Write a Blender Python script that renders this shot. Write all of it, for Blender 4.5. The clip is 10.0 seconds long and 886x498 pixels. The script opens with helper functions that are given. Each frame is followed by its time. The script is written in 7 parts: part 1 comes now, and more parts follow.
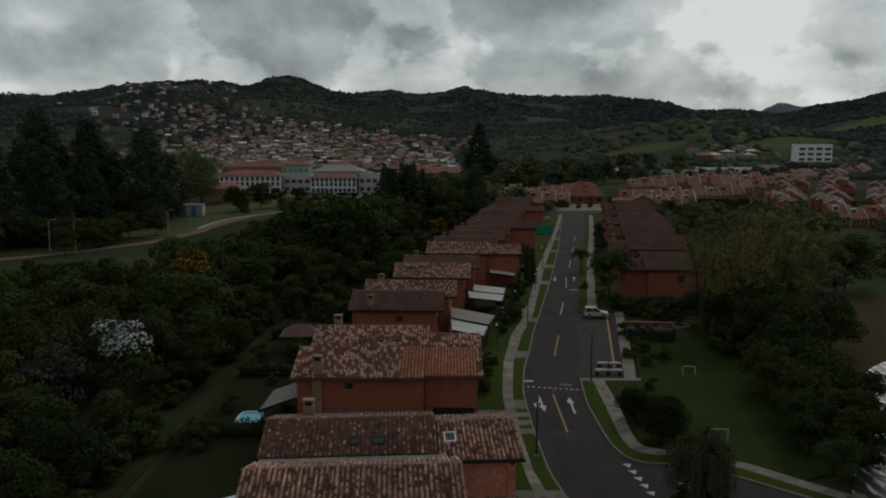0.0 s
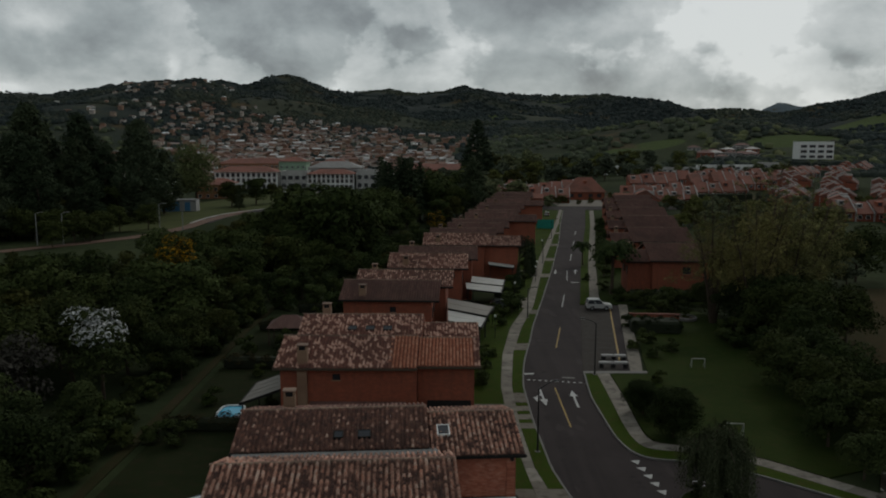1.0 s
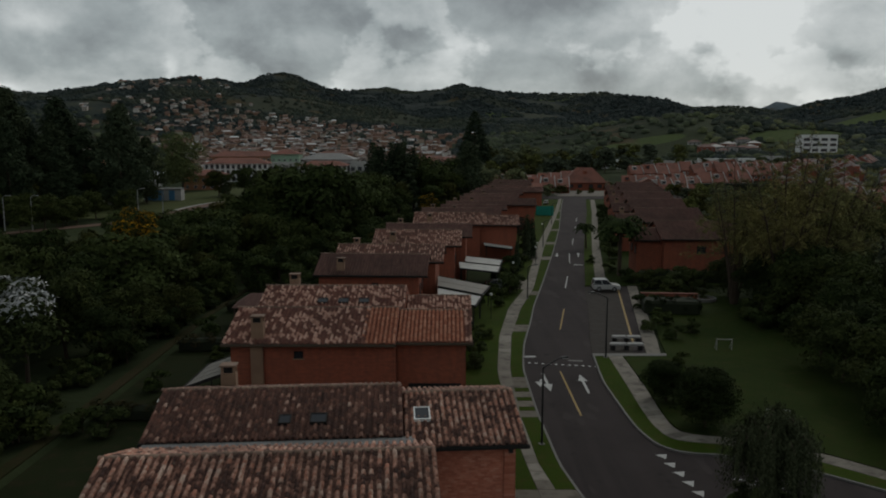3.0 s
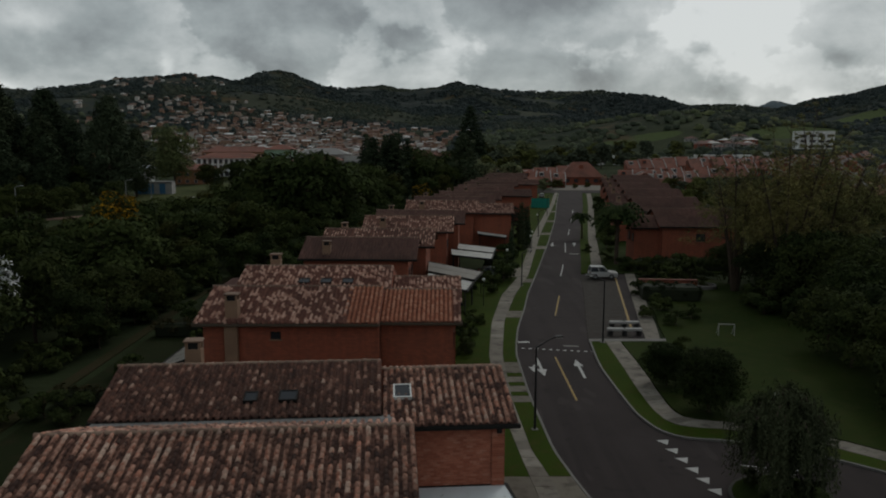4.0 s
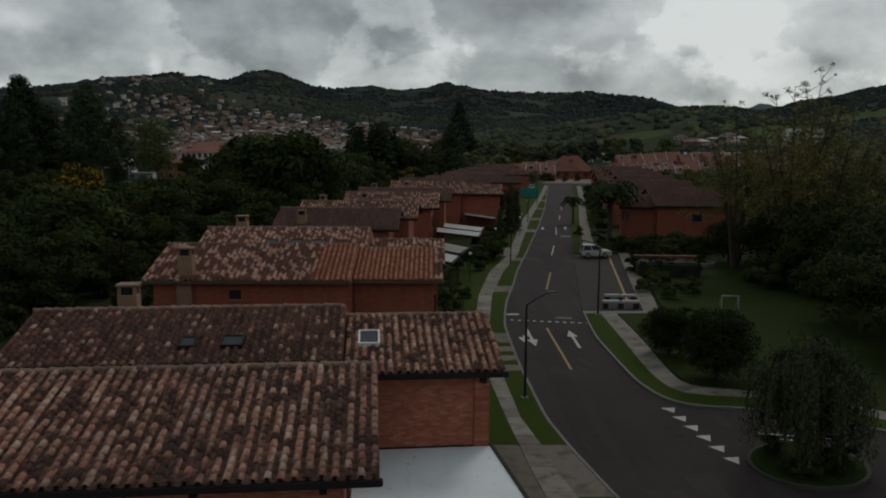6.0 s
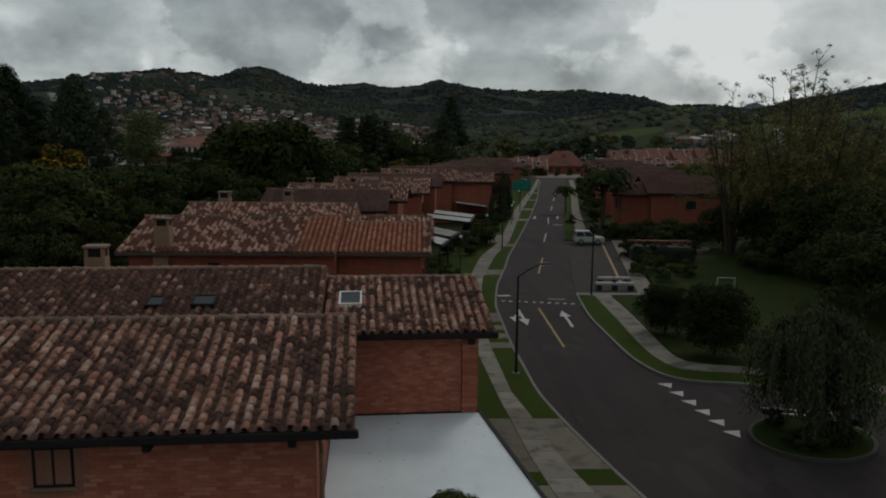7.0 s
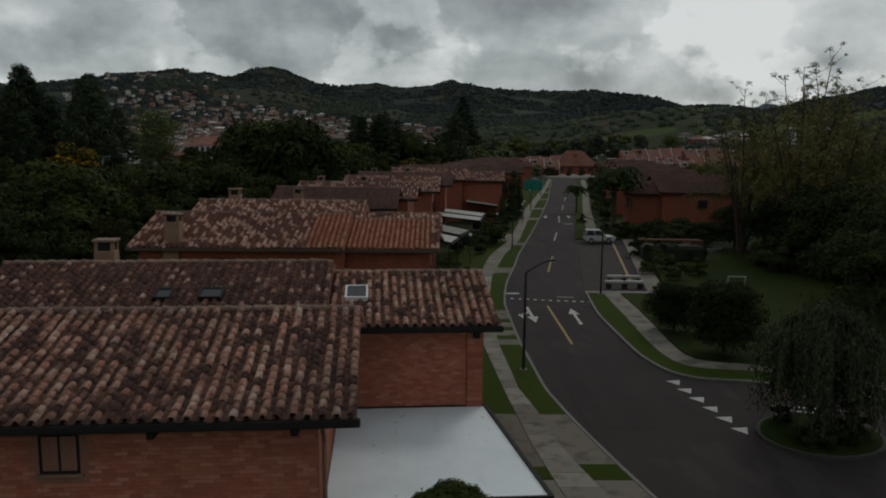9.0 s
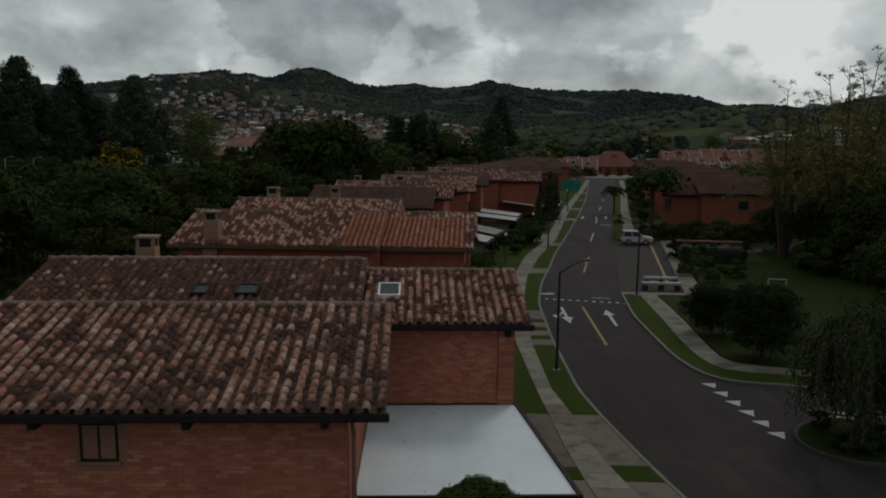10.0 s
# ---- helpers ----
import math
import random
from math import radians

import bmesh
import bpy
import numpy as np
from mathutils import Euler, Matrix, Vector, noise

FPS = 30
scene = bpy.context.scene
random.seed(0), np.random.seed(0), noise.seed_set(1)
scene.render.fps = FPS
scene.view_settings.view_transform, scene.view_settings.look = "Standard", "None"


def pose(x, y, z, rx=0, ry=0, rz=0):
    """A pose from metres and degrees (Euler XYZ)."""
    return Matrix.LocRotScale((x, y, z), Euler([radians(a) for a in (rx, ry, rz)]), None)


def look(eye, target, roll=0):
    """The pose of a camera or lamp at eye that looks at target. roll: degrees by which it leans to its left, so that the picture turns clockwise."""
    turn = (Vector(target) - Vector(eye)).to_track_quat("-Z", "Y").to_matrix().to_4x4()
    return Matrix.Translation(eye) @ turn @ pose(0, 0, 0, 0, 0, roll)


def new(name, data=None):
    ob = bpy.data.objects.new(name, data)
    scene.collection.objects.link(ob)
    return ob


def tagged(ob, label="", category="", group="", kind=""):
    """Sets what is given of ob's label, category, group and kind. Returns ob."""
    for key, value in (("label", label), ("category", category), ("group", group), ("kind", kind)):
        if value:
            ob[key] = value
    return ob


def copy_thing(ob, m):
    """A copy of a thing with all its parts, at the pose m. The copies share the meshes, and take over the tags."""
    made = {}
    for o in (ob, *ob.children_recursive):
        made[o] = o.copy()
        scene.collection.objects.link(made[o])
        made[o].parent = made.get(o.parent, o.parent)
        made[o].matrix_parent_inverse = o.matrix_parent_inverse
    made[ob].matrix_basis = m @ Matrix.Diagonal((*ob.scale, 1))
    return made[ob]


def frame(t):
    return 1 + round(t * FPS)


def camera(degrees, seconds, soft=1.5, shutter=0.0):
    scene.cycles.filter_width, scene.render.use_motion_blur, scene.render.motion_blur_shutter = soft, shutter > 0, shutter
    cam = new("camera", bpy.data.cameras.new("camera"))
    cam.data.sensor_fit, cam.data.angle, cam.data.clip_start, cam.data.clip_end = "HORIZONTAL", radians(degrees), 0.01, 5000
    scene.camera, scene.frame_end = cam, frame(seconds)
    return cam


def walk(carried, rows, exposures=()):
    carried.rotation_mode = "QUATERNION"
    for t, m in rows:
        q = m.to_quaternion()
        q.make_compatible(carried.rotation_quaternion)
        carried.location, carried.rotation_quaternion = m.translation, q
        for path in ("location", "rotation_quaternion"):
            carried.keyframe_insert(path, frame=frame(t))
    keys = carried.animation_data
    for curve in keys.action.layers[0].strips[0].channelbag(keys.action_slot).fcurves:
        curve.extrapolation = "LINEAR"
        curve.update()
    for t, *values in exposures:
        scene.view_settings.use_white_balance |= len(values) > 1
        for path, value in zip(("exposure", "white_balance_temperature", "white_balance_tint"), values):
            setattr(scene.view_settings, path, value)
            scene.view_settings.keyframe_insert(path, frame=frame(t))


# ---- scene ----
cam = camera(61.4, 10.0, soft=2.0)
METRES, EYE, TILT, LEAN, TURN = 31.0, 28.5, -8.0, 0.0, 0.0
ROWS = [
    (0.0, 0.0, 0.0, 0.0, 0.0, 0.0, -0.0),
    (0.5, 0.007, 0.0727, -0.0237, -0.03, 0.03, 0.0),
    (1.0, 0.0143, 0.1596, -0.0559, -0.06, 0.02, -0.02),
    (1.5, 0.0209, 0.2477, -0.0848, -0.1, 0.02, -0.02),
    (2.0, 0.0294, 0.3414, -0.1134, -0.12, 0.03, -0.04),
    (2.5, 0.037, 0.4417, -0.1438, -0.15, 0.05, -0.0),
    (4.0, 0.0689, 0.6394, -0.2308, -0.52, -0.03, 0.02),
    (4.5, 0.075, 0.6666, -0.2597, -0.69, -0.12, -0.01),
    (5.0, 0.0802, 0.7048, -0.2874, -0.89, -0.1, -0.02),
    (6.5, 0.0951, 0.854, -0.3638, -1.62, 0.2, -0.1),
    (7.0, 0.0988, 0.8706, -0.3897, -1.94, 0.02, -0.19),
    (7.5, 0.1, 0.8743, -0.3981, -2.14, 0.03, -0.15),
    (8.0, 0.1027, 0.8729, -0.3965, -2.33, 0.02, -0.15),
    (8.5, 0.1046, 0.8706, -0.3966, -0.91, 0.02, -0.38),
    (9.0, 0.1059, 0.8685, -0.397, -1.04, 0.03, -0.38),
    (9.5, 0.1077, 0.8663, -0.398, 0.41, 0.0, -0.6),
    (10.0, 0.1114, 0.864, -0.399, 1.79, 0.02, -0.85),
]
walk(cam, [(t, pose(0, 0, EYE, TILT, LEAN, TURN) @ pose(METRES * x, METRES * y, METRES * z, 90 + pitch, roll, yaw)) for t, x, y, z, yaw, pitch, roll in ROWS])

# ---- daylight: a broken overcast sky, the sun behind it ahead and to the right ----
SUN_AZ, SUN_EL = 28.0, 38.0      # degrees clockwise from +y, above the horizon
world = bpy.data.worlds.new("sky")
scene.world = world
world.use_nodes = True
wn, wl = world.node_tree.nodes, world.node_tree.links
wn.clear()


def wnode(kind, **values):
    n = wn.new(kind)
    for key, value in values.items():
        n.inputs[key].default_value = value
    return n


def wmath(op, a, b=None, c=None):
    n = wn.new("ShaderNodeMath")
    n.operation = op
    for i, v in enumerate((a, b, c)):
        if v is None:
            continue
        if isinstance(v, (int, float)):
            n.inputs[i].default_value = v
        else:
            wl.new(v, n.inputs[i])
    return n.outputs[0]


w_out = wn.new("ShaderNodeOutputWorld")
w_bg = wn.new("ShaderNodeBackground")
sky = wn.new("ShaderNodeTexSky")
sky.sky_type, sky.sun_disc = "NISHITA", False
sky.sun_elevation, sky.sun_rotation = radians(SUN_EL), radians(SUN_AZ)
tc = wn.new("ShaderNodeTexCoord")
sep = wn.new("ShaderNodeSeparateXYZ")
wl.new(tc.outputs["Generated"], sep.inputs[0])
up = wmath("ADD", wmath("MAXIMUM", sep.outputs[2], 0.0), 0.16)
flat = wn.new("ShaderNodeCombineXYZ")          # clouds lie in a layer overhead
wl.new(wmath("DIVIDE", sep.outputs[0], up), flat.inputs[0])
wl.new(wmath("DIVIDE", sep.outputs[1], up), flat.inputs[1])
flat.inputs[2].default_value = 3.7
puffs = wn.new("ShaderNodeMapping")           # heaped clouds lower down
puffs.inputs["Location"].default_value, puffs.inputs["Scale"].default_value = (2.3, 0.4, 0.45), (1.0, 1.0, 1.35)
wl.new(tc.outputs["Generated"], puffs.inputs[0])
big = wnode("ShaderNodeTexNoise", Scale=0.6, Detail=9.0, Roughness=0.56, Distortion=0.1)
heap = wnode("ShaderNodeTexNoise", Scale=3.4, Detail=11.0, Roughness=0.52, Distortion=0.0)
puff = wnode("ShaderNodeTexNoise", Scale=10.0, Detail=9.0, Roughness=0.58, Distortion=0.15)
wl.new(flat.outputs[0], big.inputs["Vector"])
wl.new(puffs.outputs[0], heap.inputs["Vector"])
wl.new(puffs.outputs[0], puff.inputs["Vector"])
edge = wn.new("ShaderNodeMapRange")            # firm cloud edges
edge.interpolation_type = "SMOOTHERSTEP"
edge.inputs[1].default_value, edge.inputs[2].default_value, edge.inputs[3].default_value, edge.inputs[4].default_value = 0.43, 0.60, 0.41, 0.585
wl.new(heap.outputs[0], edge.inputs[0])
def w_range(value, a, b, c, d):
    n = wn.new("ShaderNodeMapRange")
    n.interpolation_type = "SMOOTHSTEP"
    for i, v in enumerate((a, b, c, d)):
        n.inputs[i + 1].default_value = v
    wl.new(value, n.inputs[0])
    return n.outputs[0]


rim = wmath("MULTIPLY", w_range(heap.outputs[0], 0.475, 0.497, 0.0, 1.0), w_range(heap.outputs[0], 0.497, 0.60, 1.0, 0.0))     # lit edges of the heaps
mixed = wmath("ADD", wmath("ADD", wmath("MULTIPLY", big.outputs[0], 0.20), wmath("MULTIPLY", edge.outputs[0], 0.42)), wmath("MULTIPLY", puff.outputs[0], 0.37))
mixed = wmath("ADD", mixed, wmath("MULTIPLY", rim, 0.055))
sun_dir = Vector((math.sin(radians(SUN_AZ)) * math.cos(radians(SUN_EL)), math.cos(radians(SUN_AZ)) * math.cos(radians(SUN_EL)), math.sin(radians(SUN_EL))))
dot = wn.new("ShaderNodeVectorMath")
dot.operation = "DOT_PRODUCT"
wl.new(tc.outputs["Generated"], dot.inputs[0])
dot.inputs[1].default_value = sun_dir
low = wn.new("ShaderNodeVectorMath")          # the thin, bright part of the cloud, under the sun
low.operation = "DOT_PRODUCT"
wl.new(tc.outputs["Generated"], low.inputs[0])
low.inputs[1].default_value = Vector((0.56, 0.82, 0.10)).normalized()
glow = wmath("MULTIPLY", wmath("POWER", wmath("MAXIMUM", dot.outputs["Value"], 0.0), 7.0), 0.20)
glow = wmath("ADD", glow, wmath("SUBTRACT", wmath("MULTIPLY", wmath("POWER", wmath("MAXIMUM", low.outputs["Value"], 0.0), 8.0), 0.070), 0.010))
bank = wn.new("ShaderNodeVectorMath")         # a darker bank of cloud over the town
bank.operation = "DOT_PRODUCT"
wl.new(tc.outputs["Generated"], bank.inputs[0])
bank.inputs[1].default_value = Vector((-0.46, 0.88, 0.09)).normalized()
glow = wmath("SUBTRACT", glow, wmath("MULTIPLY", wmath("POWER", wmath("MAXIMUM", bank.outputs["Value"], 0.0), 26.0), 0.012))
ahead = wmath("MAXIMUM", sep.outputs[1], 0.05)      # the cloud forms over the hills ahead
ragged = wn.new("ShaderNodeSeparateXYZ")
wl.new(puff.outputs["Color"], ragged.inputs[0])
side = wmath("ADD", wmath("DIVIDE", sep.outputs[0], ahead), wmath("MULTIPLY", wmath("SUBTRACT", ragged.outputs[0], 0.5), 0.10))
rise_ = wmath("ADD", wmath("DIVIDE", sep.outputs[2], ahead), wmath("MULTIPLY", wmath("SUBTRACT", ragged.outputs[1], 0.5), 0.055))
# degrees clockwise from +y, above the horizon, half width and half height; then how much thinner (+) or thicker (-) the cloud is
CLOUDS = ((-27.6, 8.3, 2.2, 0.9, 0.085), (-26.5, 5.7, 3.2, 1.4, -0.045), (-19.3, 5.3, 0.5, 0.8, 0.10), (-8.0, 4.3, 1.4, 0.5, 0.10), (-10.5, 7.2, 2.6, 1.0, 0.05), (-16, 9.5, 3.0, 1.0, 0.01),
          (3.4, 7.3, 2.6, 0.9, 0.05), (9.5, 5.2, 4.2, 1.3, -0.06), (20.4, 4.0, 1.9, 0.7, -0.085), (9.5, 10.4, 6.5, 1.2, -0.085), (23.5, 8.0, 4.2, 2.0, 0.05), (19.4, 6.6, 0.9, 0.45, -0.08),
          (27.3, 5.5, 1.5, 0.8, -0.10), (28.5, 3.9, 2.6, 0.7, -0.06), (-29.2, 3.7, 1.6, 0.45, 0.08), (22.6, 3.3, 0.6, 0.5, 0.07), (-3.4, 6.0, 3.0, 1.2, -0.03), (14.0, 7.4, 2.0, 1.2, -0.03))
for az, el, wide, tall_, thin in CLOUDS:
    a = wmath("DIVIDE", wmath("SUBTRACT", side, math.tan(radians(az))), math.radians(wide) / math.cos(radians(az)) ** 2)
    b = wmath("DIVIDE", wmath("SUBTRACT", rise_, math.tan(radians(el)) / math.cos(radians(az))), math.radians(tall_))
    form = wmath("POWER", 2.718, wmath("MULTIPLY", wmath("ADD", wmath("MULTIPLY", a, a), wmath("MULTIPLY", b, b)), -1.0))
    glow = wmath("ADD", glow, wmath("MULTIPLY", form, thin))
ramp = wn.new("ShaderNodeValToRGB")
ramp.color_ramp.elements[0].position, ramp.color_ramp.elements[0].color = 0.405, (0.18, 0.20, 0.208, 1)
ramp.color_ramp.elements[1].position, ramp.color_ramp.elements[1].color = 0.66, (0.64, 0.67, 0.665, 1)
mid = ramp.color_ramp.elements.new(0.50)
mid.color = (0.31, 0.345, 0.35, 1)
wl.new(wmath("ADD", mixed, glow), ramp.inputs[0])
mix = wn.new("ShaderNodeMix")
mix.data_type = "RGBA"
mix.inputs[0].default_value = 0.94
dim = wn.new("ShaderNodeMix")
dim.data_type, dim.blend_type = "RGBA", "MULTIPLY"
dim.inputs[0].default_value = 1.0
wl.new(sky.outputs[0], dim.inputs[6])
dim.inputs[7].default_value = (0.08, 0.08, 0.08, 1)
wl.new(dim.outputs[2], mix.inputs[6])
wl.new(ramp.outputs[0], mix.inputs[7])
wl.new(mix.outputs[2], w_bg.inputs[0])
w_bg.inputs[1].default_value = 1.0
wl.new(w_bg.outputs[0], w_out.inputs[0])

sun = new("sun", bpy.data.lights.new("sun", "SUN"))
sun.data.energy, sun.data.angle, sun.data.color = 0.55, radians(14), (1.0, 0.95, 0.88)
sun.matrix_world = look(sun_dir * 100, (0, 0, 0))

# ---- materials ----
class Nodes:
    """A short way to wire a node material."""

    def __init__(self, name, rough=0.8, metal=0.0, spec=0.3):
        self.m = bpy.data.materials.new(name)
        self.m.use_nodes = True
        self.n, self.l = self.m.node_tree.nodes, self.m.node_tree.links
        self.n.clear()
        self.out = self.n.new("ShaderNodeOutputMaterial")
        self.b = self.n.new("ShaderNodeBsdfPrincipled")
        self.l.new(self.b.outputs[0], self.out.inputs[0])
        self.b.inputs["Roughness"].default_value = rough
        self.b.inputs["Metallic"].default_value = metal
        self.b.inputs["Specular IOR Level"].default_value = spec
        self.tc = self.n.new("ShaderNodeTexCoord")

    def put(self, value, socket):
        if hasattr(value, "is_output"):
            self.l.new(value, socket)
        elif isinstance(value, tuple) and len(value) == 3 and socket.type == "RGBA":
            socket.default_value = (*value, 1)
        else:
            socket.default_value = value

    def noise(self, scale, detail=4.0, rough=0.55, vec=None, stretch=None):
        vec = vec or self.tc.outputs["Object"]
        if stretch:
            mp = self.n.new("ShaderNodeMapping")
            mp.inputs["Scale"].default_value = stretch
            self.l.new(vec, mp.inputs[0])
            vec = mp.outputs[0]
        t = self.n.new("ShaderNodeTexNoise")
        t.inputs["Scale"].default_value, t.inputs["Detail"].default_value, t.inputs["Roughness"].default_value = scale, detail, rough
        self.l.new(vec, t.inputs["Vector"])
        return t.outputs[0]

    def ramp(self, value, stops):
        r = self.n.new("ShaderNodeValToRGB")
        e = r.color_ramp.elements
        while len(e) < len(stops):
            e.new(0.5)
        for item, (pos, col) in zip(e, stops):
            item.position = pos
            item.color = (*col, 1) if len(col) == 3 else col
        self.l.new(value, r.inputs[0])
        return r.outputs[0]

    def step(self, value, lo, hi):
        r = self.n.new("ShaderNodeMapRange")
        r.inputs[1].default_value, r.inputs[2].default_value = lo, hi
        self.l.new(value, r.inputs[0])
        return r.outputs[0]

    def mix(self, fac, a, b, how="MIX"):
        x = self.n.new("ShaderNodeMix")
        x.data_type, x.blend_type = "RGBA", how
        self.put(fac, x.inputs[0])
        self.put(a, x.inputs[6])
        self.put(b, x.inputs[7])
        return x.outputs[2]

    def math(self, op, a, b=0.0):
        x = self.n.new("ShaderNodeMath")
        x.operation = op
        self.put(a, x.inputs[0])
        self.put(b, x.inputs[1])
        return x.outputs[0]

    def chance(self):
        """A random number for each piece, be it an object or an island of a joined mesh."""
        o = self.n.new("ShaderNodeObjectInfo").outputs["Random"]
        g = self.n.new("ShaderNodeNewGeometry").outputs["Random Per Island"]
        return self.math("FRACT", self.math("ADD", o, g))

    def world_place(self):
        return self.n.new("ShaderNodeNewGeometry").outputs["Position"]

    def color(self, value):
        self.put(value, self.b.inputs["Base Color"])
        return self

    def rough(self, value):
        self.put(value, self.b.inputs["Roughness"])
        return self

    def bump(self, height, strength=0.4, distance=0.02):
        x = self.n.new("ShaderNodeBump")
        x.inputs["Strength"].default_value, x.inputs["Distance"].default_value = strength, distance
        self.l.new(height, x.inputs["Height"])
        self.l.new(x.outputs[0], self.b.inputs["Normal"])
        return self


def plain(name, a, b, scale=1.0, rough=0.8, metal=0.0, fine=14.0, bump=0.3, spec=0.3):
    """Two tones at a coarse and a fine scale, with a slight relief."""
    k = Nodes(name, rough, metal, spec)
    coarse, grain = k.noise(scale, 5), k.noise(fine, 4)
    k.color(k.mix(k.step(grain, 0.35, 0.7), k.mix(k.step(coarse, 0.35, 0.65), a, b), tuple(0.72 * v for v in a)) if bump else k.mix(coarse, a, b))
    return k.bump(grain, bump, 0.01).m


def tile_material(name, stops, runs=0.55, patch=0.9, soot=0.45):
    """Clay tiles: each its own tone, in runs along a column, with lichen and soot."""
    k = Nodes(name, 0.85, 0.0, 0.25)
    place = k.world_place()
    r = k.chance()
    run = k.noise(patch, 3, vec=place, stretch=(2.6, 0.7, 0.7))
    pick = k.math("ADD", k.math("MULTIPLY", r, 1 - runs), k.math("MULTIPLY", k.step(run, 0.3, 0.7), runs))
    base = k.ramp(pick, stops)
    base = k.mix(k.step(k.noise(0.22, 4, vec=place), 0.42, 0.66), base, k.mix(soot, base, (0.045, 0.027, 0.021)))
    grain = k.noise(16, 4, vec=place)
    base = k.mix(k.step(grain, 0.48, 0.75), base, k.mix(0.5, base, (0.052, 0.034, 0.026)))
    base = k.mix(k.step(k.noise(5, 3, vec=place), 0.62, 0.72), base, k.mix(0.4, base, (0.27, 0.21, 0.165)))
    return k.color(base).bump(grain, 0.5, 0.015).m


def brick_material(name, a, b, mortar):
    k = Nodes(name, 0.9, 0.0, 0.2)
    s = k.n.new("ShaderNodeSeparateXYZ")
    k.l.new(k.tc.outputs["Object"], s.inputs[0])
    c = k.n.new("ShaderNodeCombineXYZ")
    k.l.new(k.math("ADD", s.outputs[0], s.outputs[1]), c.inputs[0])
    k.l.new(s.outputs[2], c.inputs[1])
    t = k.n.new("ShaderNodeTexBrick")
    k.l.new(c.outputs[0], t.inputs["Vector"])
    for key, v in (("Color1", (*a, 1)), ("Color2", (*b, 1)), ("Mortar", (*mortar, 1)), ("Scale", 1.0), ("Brick Width", 0.30), ("Row Height", 0.105), ("Mortar Size", 0.012), ("Mortar Smooth", 0.3), ("Bias", 0.0)):
        t.inputs[key].default_value = v
    stain = k.step(k.noise(0.5, 5), 0.35, 0.7)
    streak = k.step(k.noise(1.1, 5, stretch=(3.0, 3.0, 0.35)), 0.45, 0.75)
    col = k.mix(stain, t.outputs[0], k.mix(0.35, t.outputs[0], tuple(0.6 * v for v in a)))
    col = k.mix(k.math("MULTIPLY", streak, 0.35), col, (0.06, 0.035, 0.03))
    return k.color(col).bump(t.outputs["Fac"], -0.5, 0.015).m


def leaf_material(name, dark, light):
    k = Nodes(name, 0.9, 0.0, 0.04)
    r = k.chance()
    col = k.ramp(r, [(0.0, dark), (0.65, tuple((p + q) / 2 for p, q in zip(dark, light))), (1.0, light)])
    col = k.mix(k.step(k.noise(0.35, 3, vec=k.world_place()), 0.35, 0.65), col, k.mix(0.5, col, dark))
    each = k.n.new("ShaderNodeObjectInfo").outputs["Random"]
    col = k.mix(1.0, col, k.ramp(each, [(0.0, (0.60, 0.64, 0.60)), (0.35, (0.86, 0.90, 0.78)), (0.7, (1.06, 0.98, 0.80)), (1.0, (1.28, 1.28, 1.22))]), "MULTIPLY")
    return k.color(col).m


M_TILE_OLD = tile_material("old_clay_tile", [(0.0, (0.036, 0.023, 0.021)), (0.29, (0.078, 0.038, 0.030)), (0.40, (0.27, 0.130, 0.092)), (0.52, (0.50, 0.285, 0.210)), (0.62, (0.42, 0.165, 0.105)), (0.72, (0.54, 0.345, 0.262)), (1.0, (0.68, 0.51, 0.41))], 0.52, 1.1, 0.66)
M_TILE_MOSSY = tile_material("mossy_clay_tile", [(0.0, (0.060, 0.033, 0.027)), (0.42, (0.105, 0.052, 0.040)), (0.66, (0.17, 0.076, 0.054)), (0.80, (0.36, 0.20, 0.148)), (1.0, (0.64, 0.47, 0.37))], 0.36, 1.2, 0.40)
# pans darker than the covers: shade between the tiles put into the colour
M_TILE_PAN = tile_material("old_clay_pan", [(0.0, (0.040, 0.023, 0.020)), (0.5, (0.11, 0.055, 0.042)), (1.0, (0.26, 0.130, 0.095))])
M_TILE_PALE = tile_material("mottled_clay_tile", [(0.0, (0.098, 0.042, 0.033)), (0.6, (0.170, 0.071, 0.053)), (1.0, (0.25, 0.115, 0.084))], 0.5, 1.2, 0.30)
M_TILE_LIGHT = tile_material("pale_clay_tile", [(0.0, (0.34, 0.175, 0.130)), (0.5, (0.52, 0.30, 0.225)), (1.0, (0.68, 0.44, 0.345))], 0.2, 1.2, 0.20)
M_TILE_NEW = tile_material("new_clay_tile", [(0.0, (0.33, 0.115, 0.066)), (0.5, (0.43, 0.165, 0.098)), (1.0, (0.54, 0.27, 0.175))], 0.2, 0.9, 0.15)
# same new clay darkened, so the gaps between covers look shaded
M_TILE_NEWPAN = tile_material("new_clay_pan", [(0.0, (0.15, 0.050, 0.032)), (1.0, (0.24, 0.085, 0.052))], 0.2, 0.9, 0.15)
M_TILE_BROWN = tile_material("brown_roof_tile", [(0.0, (0.098, 0.048, 0.041)), (1.0, (0.145, 0.074, 0.062))], 0.6)
M_TILE_RED = tile_material("red_roof_tile", [(0.0, (0.15, 0.058, 0.042)), (1.0, (0.23, 0.092, 0.066))], 0.6)
M_RIDGE = tile_material("ridge_tile", [(0.0, (0.12, 0.075, 0.055)), (1.0, (0.28, 0.19, 0.14))], 0.4)
M_BRICK = brick_material("orange_brick", (0.34, 0.100, 0.055), (0.235, 0.070, 0.042), (0.15, 0.068, 0.048))
M_STONE_TRIM = plain("tan_render", (0.27, 0.17, 0.11), (0.2, 0.12, 0.08), 0.8)
